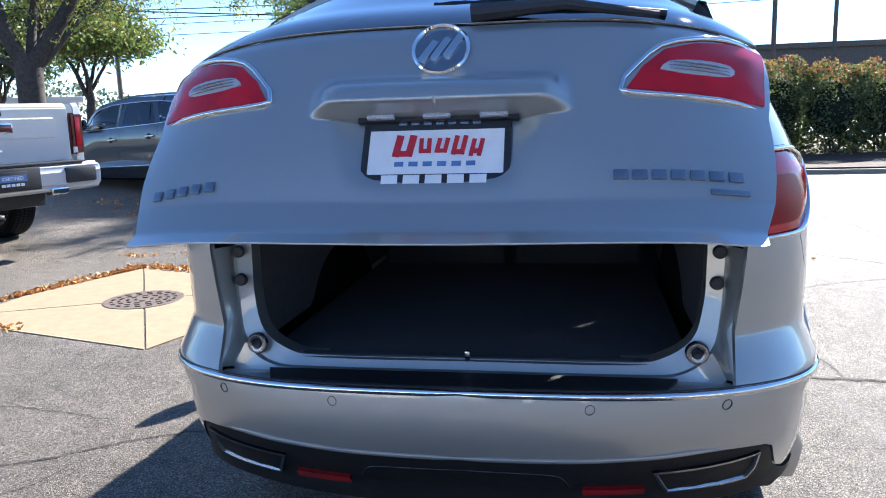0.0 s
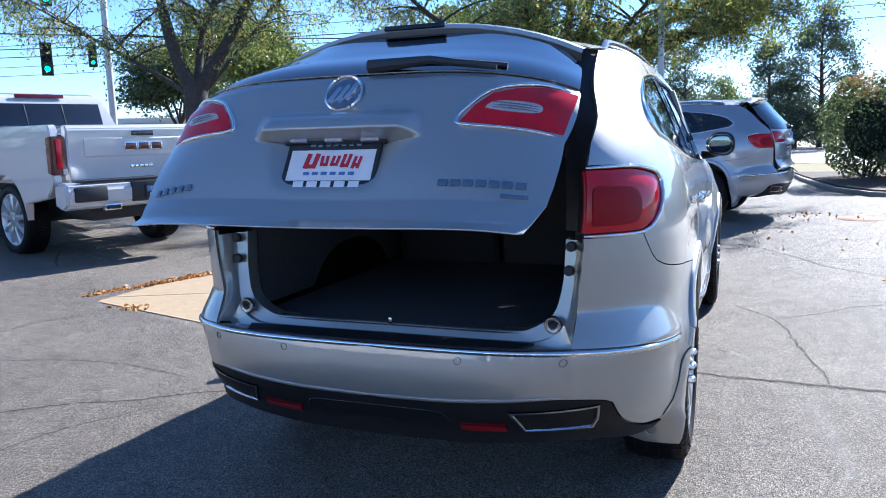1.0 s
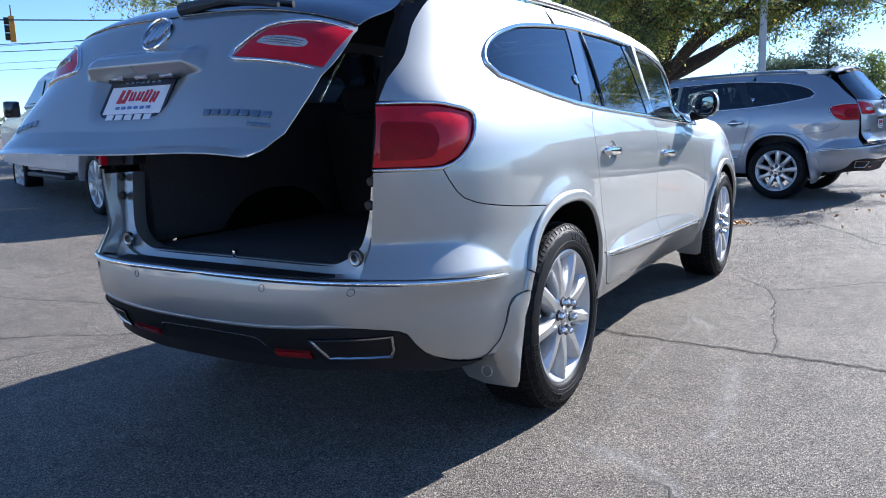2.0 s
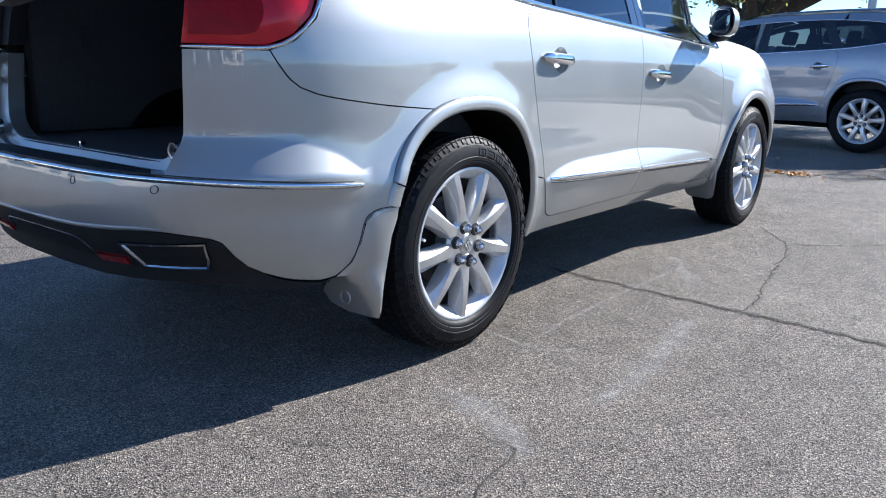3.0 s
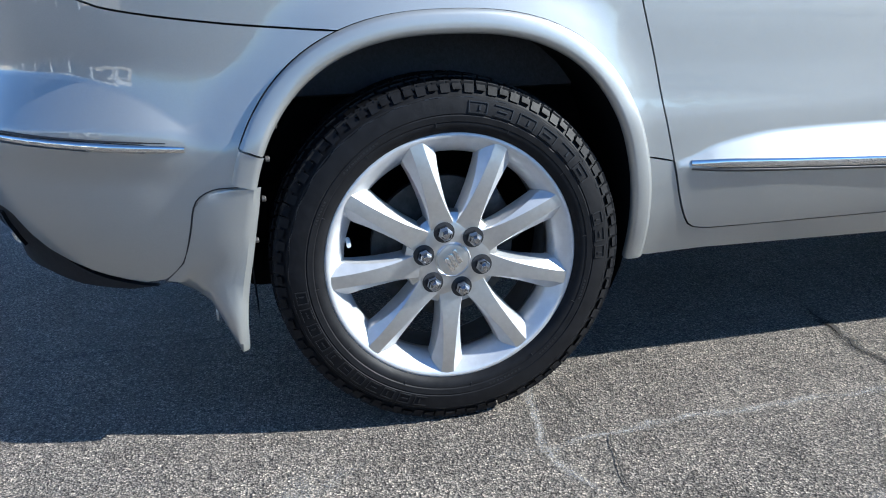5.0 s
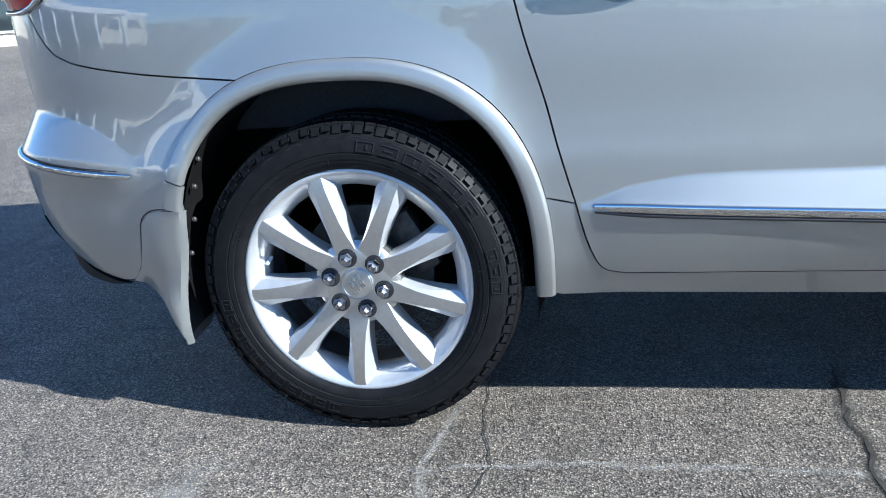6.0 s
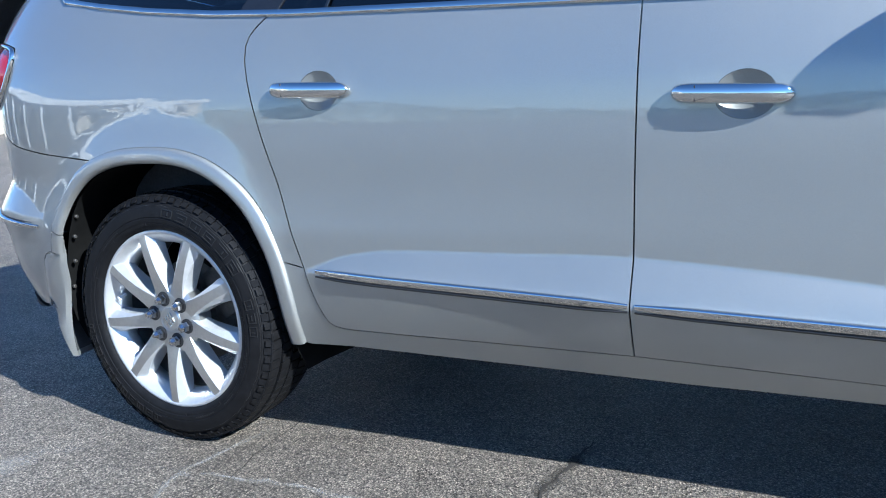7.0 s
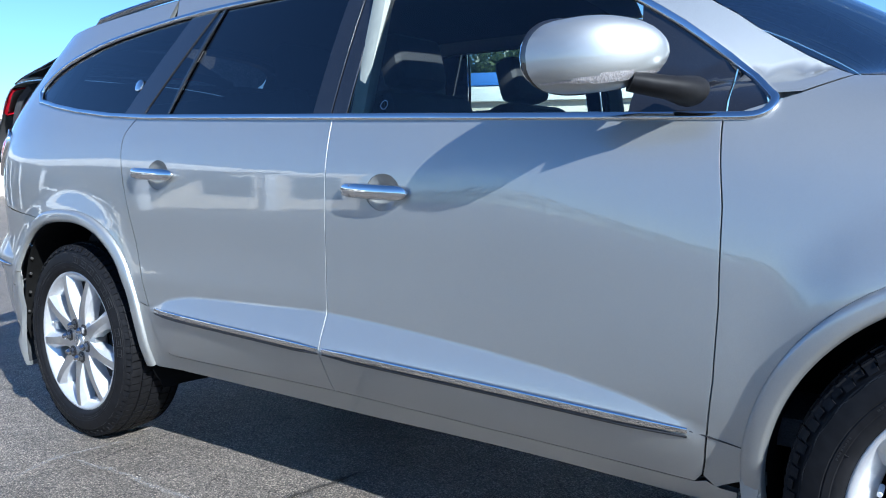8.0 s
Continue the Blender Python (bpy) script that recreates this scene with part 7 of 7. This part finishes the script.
def build_truck(where):
    t = tagged(new("pickup_truck"), "white pickup truck with red tail lamps parked on asphalt", "pickup truck")
    t.matrix_world = where

    def prism(name, outline, x0, x1, mat, label="", bevel=0.03, lean=0.0):
        """A side outline of (y, z) carried across from x0 to x1; lean draws the top in."""
        bm = bmesh.new()
        zmin, zmax = min(z for _, z in outline), max(z for _, z in outline)
        a = [bm.verts.new((x0 + lean * (z - zmin) / (zmax - zmin), y, z)) for y, z in outline]
        b = [bm.verts.new((x1 - lean * (z - zmin) / (zmax - zmin), y, z)) for y, z in outline]
        bm.faces.new(a)
        bm.faces.new(b[::-1])
        n = len(outline)
        for i in range(n):
            bm.faces.new((a[i], b[i], b[(i + 1) % n], a[(i + 1) % n]))
        bmesh.ops.recalc_face_normals(bm, faces=bm.faces)
        if bevel:
            bmesh.ops.bevel(bm, geom=list(bm.edges), offset=bevel, segments=3, affect="EDGES", clamp_overlap=True)
        return part(name, bm, mat, t, label, True, 35)
    arc = [(0.50 * math.cos(radians(a)), 0.43 + 0.50 * math.sin(radians(a))) for a in range(0, 181, 12)]
    for s in (1, -1):
        side = [(-1.22, 0.86), (-1.22, 1.40), (-1.18, 1.46), (0.95, 1.46), (0.95, 0.55), (0.52, 0.55)] + arc + [(-0.52, 0.62), (-1.05, 0.70)]
        prism("bed_side", side, s * 1.02, s * 0.93, WHITE_PAINT, "white painted bed side", 0.02)
        lamp = prism("tail_lamp", [(-1.235, 0.92), (-1.235, 1.36), (-1.12, 1.34), (-1.12, 0.95)], s * 1.03, s * 0.87, TRUCK_LENS, "tall dark red tail lamp", 0.02)
        box("lamp_glow", (0.055, 0.012, 0.30), pose(s * 0.95, -1.242, 1.16), RED_LENS, lamp, 0.004, "bright red lamp strip")
        box("lamp_lens", (0.05, 0.012, 0.06), pose(s * 0.90, -1.243, 0.975), CLEAR_LENS, lamp, 0.004, "clear reversing lens")
        box("mirror", (0.22, 0.10, 0.24), pose(s * 1.20, 2.72, 1.42), BLACK_GLOSS, t, 0.04)
        box("bumper_step", (0.36, 0.10, 0.16), pose(s * 0.76, -1.435, 0.735), BLACK_PLASTIC, t, 0.03, "black corner step")
        ex = box("exhaust_outlet", (0.20, 0.10, 0.075), pose(s * 0.52, -1.40, 0.585), CHROME, t, 0.02, "chrome exhaust outlet")
        box("exhaust_inside", (0.16, 0.01, 0.04), pose(s * 0.52, -1.452, 0.585), BLACK_PLASTIC, ex)
        for y in (0.0, 3.75):
            w = new("wheel")
            w.parent = t
            w.matrix_local = Matrix.Translation((s * 0.96, y, 0.42)) @ pose(0, 0, 0, 17 * y, 0, 0 if s > 0 else 180) @ Matrix.Scale(1.07, 4)
            for nm in ("tyre", "tread", "rim", "barrel", "hub", "centre_cap", "brake_disc"):
                o = new(nm, WHEEL[nm])
                o.parent = w
            for i in range(9):
                o = new("spoke", WHEEL["spoke"])
                o.parent = w
                o.matrix_local = pose(0, 0, 0, 40 * i, 0, 0)
                o = new("spoke_face", WHEEL["spoke_face"])
                o.parent = w
                o.matrix_local = pose(0, 0, 0, 40 * i, 0, 0)
    prism("tailgate", [(-1.235, 0.87), (-1.235, 1.41), (-1.20, 1.455), (-1.13, 1.455), (-1.13, 0.87)], -0.855, 0.855, WHITE_PAINT, "white painted tailgate", 0.012)
    box("tailgate_handle", (0.26, 0.02, 0.055), pose(0, -1.24, 1.36), BLACK_GLOSS, t, 0.012)
    prism("tailgate_crease", [(-1.246, 1.12), (-1.246, 1.31), (-1.225, 1.32), (-1.225, 1.10)], -0.68, 0.68, WHITE_PAINT, "", 0.006)
    for i in range(3):
        box("badge_rim", (0.142, 0.010, 0.092), pose(-0.155 + 0.155 * i, -1.249, 1.22), CHROME, t, 0.004)
        box("badge", (0.120, 0.012, 0.070), pose(-0.155 + 0.155 * i, -1.252, 1.22), TRUCK_LENS, t, 0.004, "red badge bar in chrome")
    for i in range(5):
        box("badge", (0.045, 0.008, 0.035), pose(0.20 + 0.055 * i - 0.35, -1.244, 1.0), CHROME, t, 0.003)
    box("bed_floor", (1.86, 2.1, 0.08), pose(0, -0.10, 0.80), BLACK_PLASTIC, t, 0.01)
    bumper = prism("bumper", [(-1.46, 0.62), (-1.47, 0.80), (-1.43, 0.86), (-1.20, 0.86), (-1.20, 0.60), (-1.38, 0.57)], -1.02, 1.02, WHITE_PAINT, "white painted step bumper", 0.03)
    box("bumper_top", (1.7, 0.20, 0.02), pose(0, -1.34, 0.865), BLACK_PLASTIC, bumper, 0.005)
    box("plate_well", (0.62, 0.04, 0.22), pose(0, -1.455, 0.735), BLACK_PLASTIC, bumper, 0.02)
    plate_t = box("plate", (0.32, 0.012, 0.16), pose(0, -1.485, 0.735), BLACK_PLASTIC, t, 0.004, "black dealer plate with a blue strip")
    box("plate_strip", (0.29, 0.006, 0.062), pose(0, -1.494, 0.752), BLUE_INK, plate_t)
    text = bpy.data.curves.new("plate_word", "FONT")
    text.body, text.size, text.align_x, text.align_y = "CERTIFIED", 0.046, "CENTER", "CENTER"
    word = new("plate_word", text)
    word.parent = plate_t
    word.matrix_local = pose(0, -1.499, 0.752, 90, 0, 0)
    text.materials.append(WHITE_PLATE)
    text.extrude = 0.001
    for i in range(5):
        box("plate_strip", (0.036, 0.006, 0.026), pose(-0.096 + 0.048 * i, -1.494, 0.692), WHITE_PLATE, plate_t)
    # cab, bonnet and frame
    prism("cab", [(0.98, 0.52), (0.98, 1.46), (2.95, 1.42), (2.95, 0.52)], -1.0, 1.0, WHITE_PAINT, "white painted cab", 0.04)
    prism("cab_roof", [(1.0, 1.45), (1.12, 1.78), (1.22, 1.90), (1.5, 1.945), (2.2, 1.93), (2.5, 1.86), (3.1, 1.42)], -0.98, 0.98, WHITE_PAINT, "white painted cab roof", 0.035, 0.16)
    rw = box("rear_window", (1.50, 0.012, 0.30), pose(0, 1.055, 1.645, -19, 0, 0), BLACK_GLOSS, t, 0.004, "dark tinted rear window")
    for x in (-0.24, 0.24):
        box("slider_frame", (0.014, 0.014, 0.27), pose(x, 1.050, 1.645, -19, 0, 0), BLACK_PLASTIC, rw, 0.003)
    for s in (1, -1):
        for y0, y1 in ((1.25, 1.95), (2.02, 2.75)):
            bm = bmesh.new()
            top = 0.28
            vs = [bm.verts.new((s * (0.985 - 0.15 * (z - 1.45) / 0.49), y, z)) for y, z in ((y0, 1.50), (y1, 1.50), (y1 - (0.35 if y1 > 2.5 else 0.0), 1.80), (y0 + 0.03, 1.82))]
            bm.faces.new(vs)
            ex = bmesh.ops.extrude_face_region(bm, geom=list(bm.faces))["geom"]
            bmesh.ops.translate(bm, vec=(s * 0.008, 0, 0), verts=[v for v in ex if isinstance(v, bmesh.types.BMVert)])
            part("side_window", bm, BLACK_GLOSS, t, "dark side window")
        box("running_board", (0.14, 1.9, 0.06), pose(s * 0.98, 1.95, 0.46), BLACK_PLASTIC, t, 0.02)
    box("brake_light", (0.62, 0.03, 0.05), pose(0, 1.165, 1.885, -25, 0, 0), TRUCK_LENS, t, 0.01, "dark red high brake light")
    prism("bonnet", [(2.95, 0.50), (2.95, 1.38), (4.4, 1.32), (4.65, 1.22), (4.7, 0.55)], -0.98, 0.98, WHITE_PAINT, "white painted bonnet", 0.06)
    box("chassis", (1.2, 5.4, 0.20), pose(0, 1.6, 0.52), BLACK_PLASTIC, t, 0.03)
    v, f = tube([(-0.9, 0, 0.42), (0.9, 0, 0.42)], 0.06, 10)
    part("axle", clean(v, f), IRON, t)
    return t


build_truck(pose(-6.51, 4.18, ground_z(-6.51, 4.18) - 0.02, 0, 0, 72.7) @ Matrix.Scale(1.02, 4))

# ---- low buildings ----
CREAM = simple("cream_wall", (0.62, 0.56, 0.46), 0.85, 0, 0.1, 3, 0.2)
ROOF_BLUE = simple("blue_fascia", (0.05, 0.16, 0.50), 0.5, 0, 0.06, 2)
ROOF_WHITE = simple("white_fascia", (0.75, 0.75, 0.73), 0.5, 0, 0.05, 2)
SHINGLE = simple("shingle", (0.12, 0.10, 0.085), 0.9, 0, 0.3, 9, 0.4)
WINDOW_DARK = simple("shop_glass", (0.02, 0.025, 0.03), 0.05, 0, 0.2, 2, 0, 1.0)


def house(place, heading, size, wall, band, label, windows, posts=0):
    b = tagged(new("building"), label, "building")
    b.matrix_world = pose(*place, 0, 0, heading)
    w, d, h = size
    box("wall", (w, d, h), pose(0, 0, h / 2), wall, b, 0.03)
    for k, (mat, z, t) in enumerate(band):
        box("fascia", (w + 0.5 + 0.1 * k, d + 0.5 + 0.1 * k, t), pose(0, 0, z), mat, b, 0.02)
    for i in range(windows):
        x = -w / 2 + w * (i + 0.5) / windows
        tall = 1.3 if not posts else 2.5
        win = box("window", (w / windows * 0.6, 0.14, tall), pose(x, -d / 2, 0.95 + tall / 2), ROOF_WHITE, b, 0.01)
        box("pane", (w / windows * 0.6 - 0.16, 0.04, tall - 0.16), pose(x, -d / 2 - 0.075, 0.95 + tall / 2), WINDOW_DARK, win)
    if posts:
        box("canopy", (w * 0.7, 5.0, 0.8), pose(0, -d / 2 - 2.76, h - 0.2), ROOF_WHITE, b, 0.03, "white canopy roof")
        for i in range(posts):
            box("post", (0.5, 0.5, h - 0.6), pose(-w * 0.33 + w * 0.66 * i / (posts - 1), -d / 2 - 4.6, (h - 0.6) / 2), ROOF_WHITE, b, 0.03, "white canopy post")
    return b


house((-22.5, -13.6, 0), 123.5, (10, 7, 3.9), CREAM, [(ROOF_WHITE, 3.62, 0.5), (ROOF_BLUE, 4.10, 0.42)], "low building with a blue and white roof fascia", 5)
house((13.0, -33.0, 0), 201, (34, 10, 4.6), CREAM, [(ROOF_WHITE, 4.4, 0.9)], "pale showroom with a white canopy across the car park", 9, 6)
house((-15.0, -34.0, 0), -25, (14, 9, 3.6), CREAM, [(ROOF_WHITE, 3.7, 0.3)], "cream flat-roofed building across the lot", 5)
house((20.0, 64.0, 0), 0, (14, 8, 5.2), SHINGLE, [(SHINGLE, 5.3, 0.4)], "dark shingled house behind the trees", 3)
house((-34.0, 36.0, 0), 35, (12, 8, 2.6), ROOF_WHITE, [(ROOF_WHITE, 2.6, 0.3)], "low white building beyond the road", 3)

# ---- the far wooded skyline ----
nr = np.random.RandomState(77)
pts = []
for k in range(60000):
    a = nr.rand() * 2 * math.pi
    d = nr.uniform(95, 125)
    high = 3.0 + 3.5 * (math.sin(a * 9) * 0.5 + 0.5) * (math.sin(a * 23 + 1) * 0.3 + 0.7)
    pts.append((d * math.cos(a), d * math.sin(a), nr.rand() ** 0.7 * high))
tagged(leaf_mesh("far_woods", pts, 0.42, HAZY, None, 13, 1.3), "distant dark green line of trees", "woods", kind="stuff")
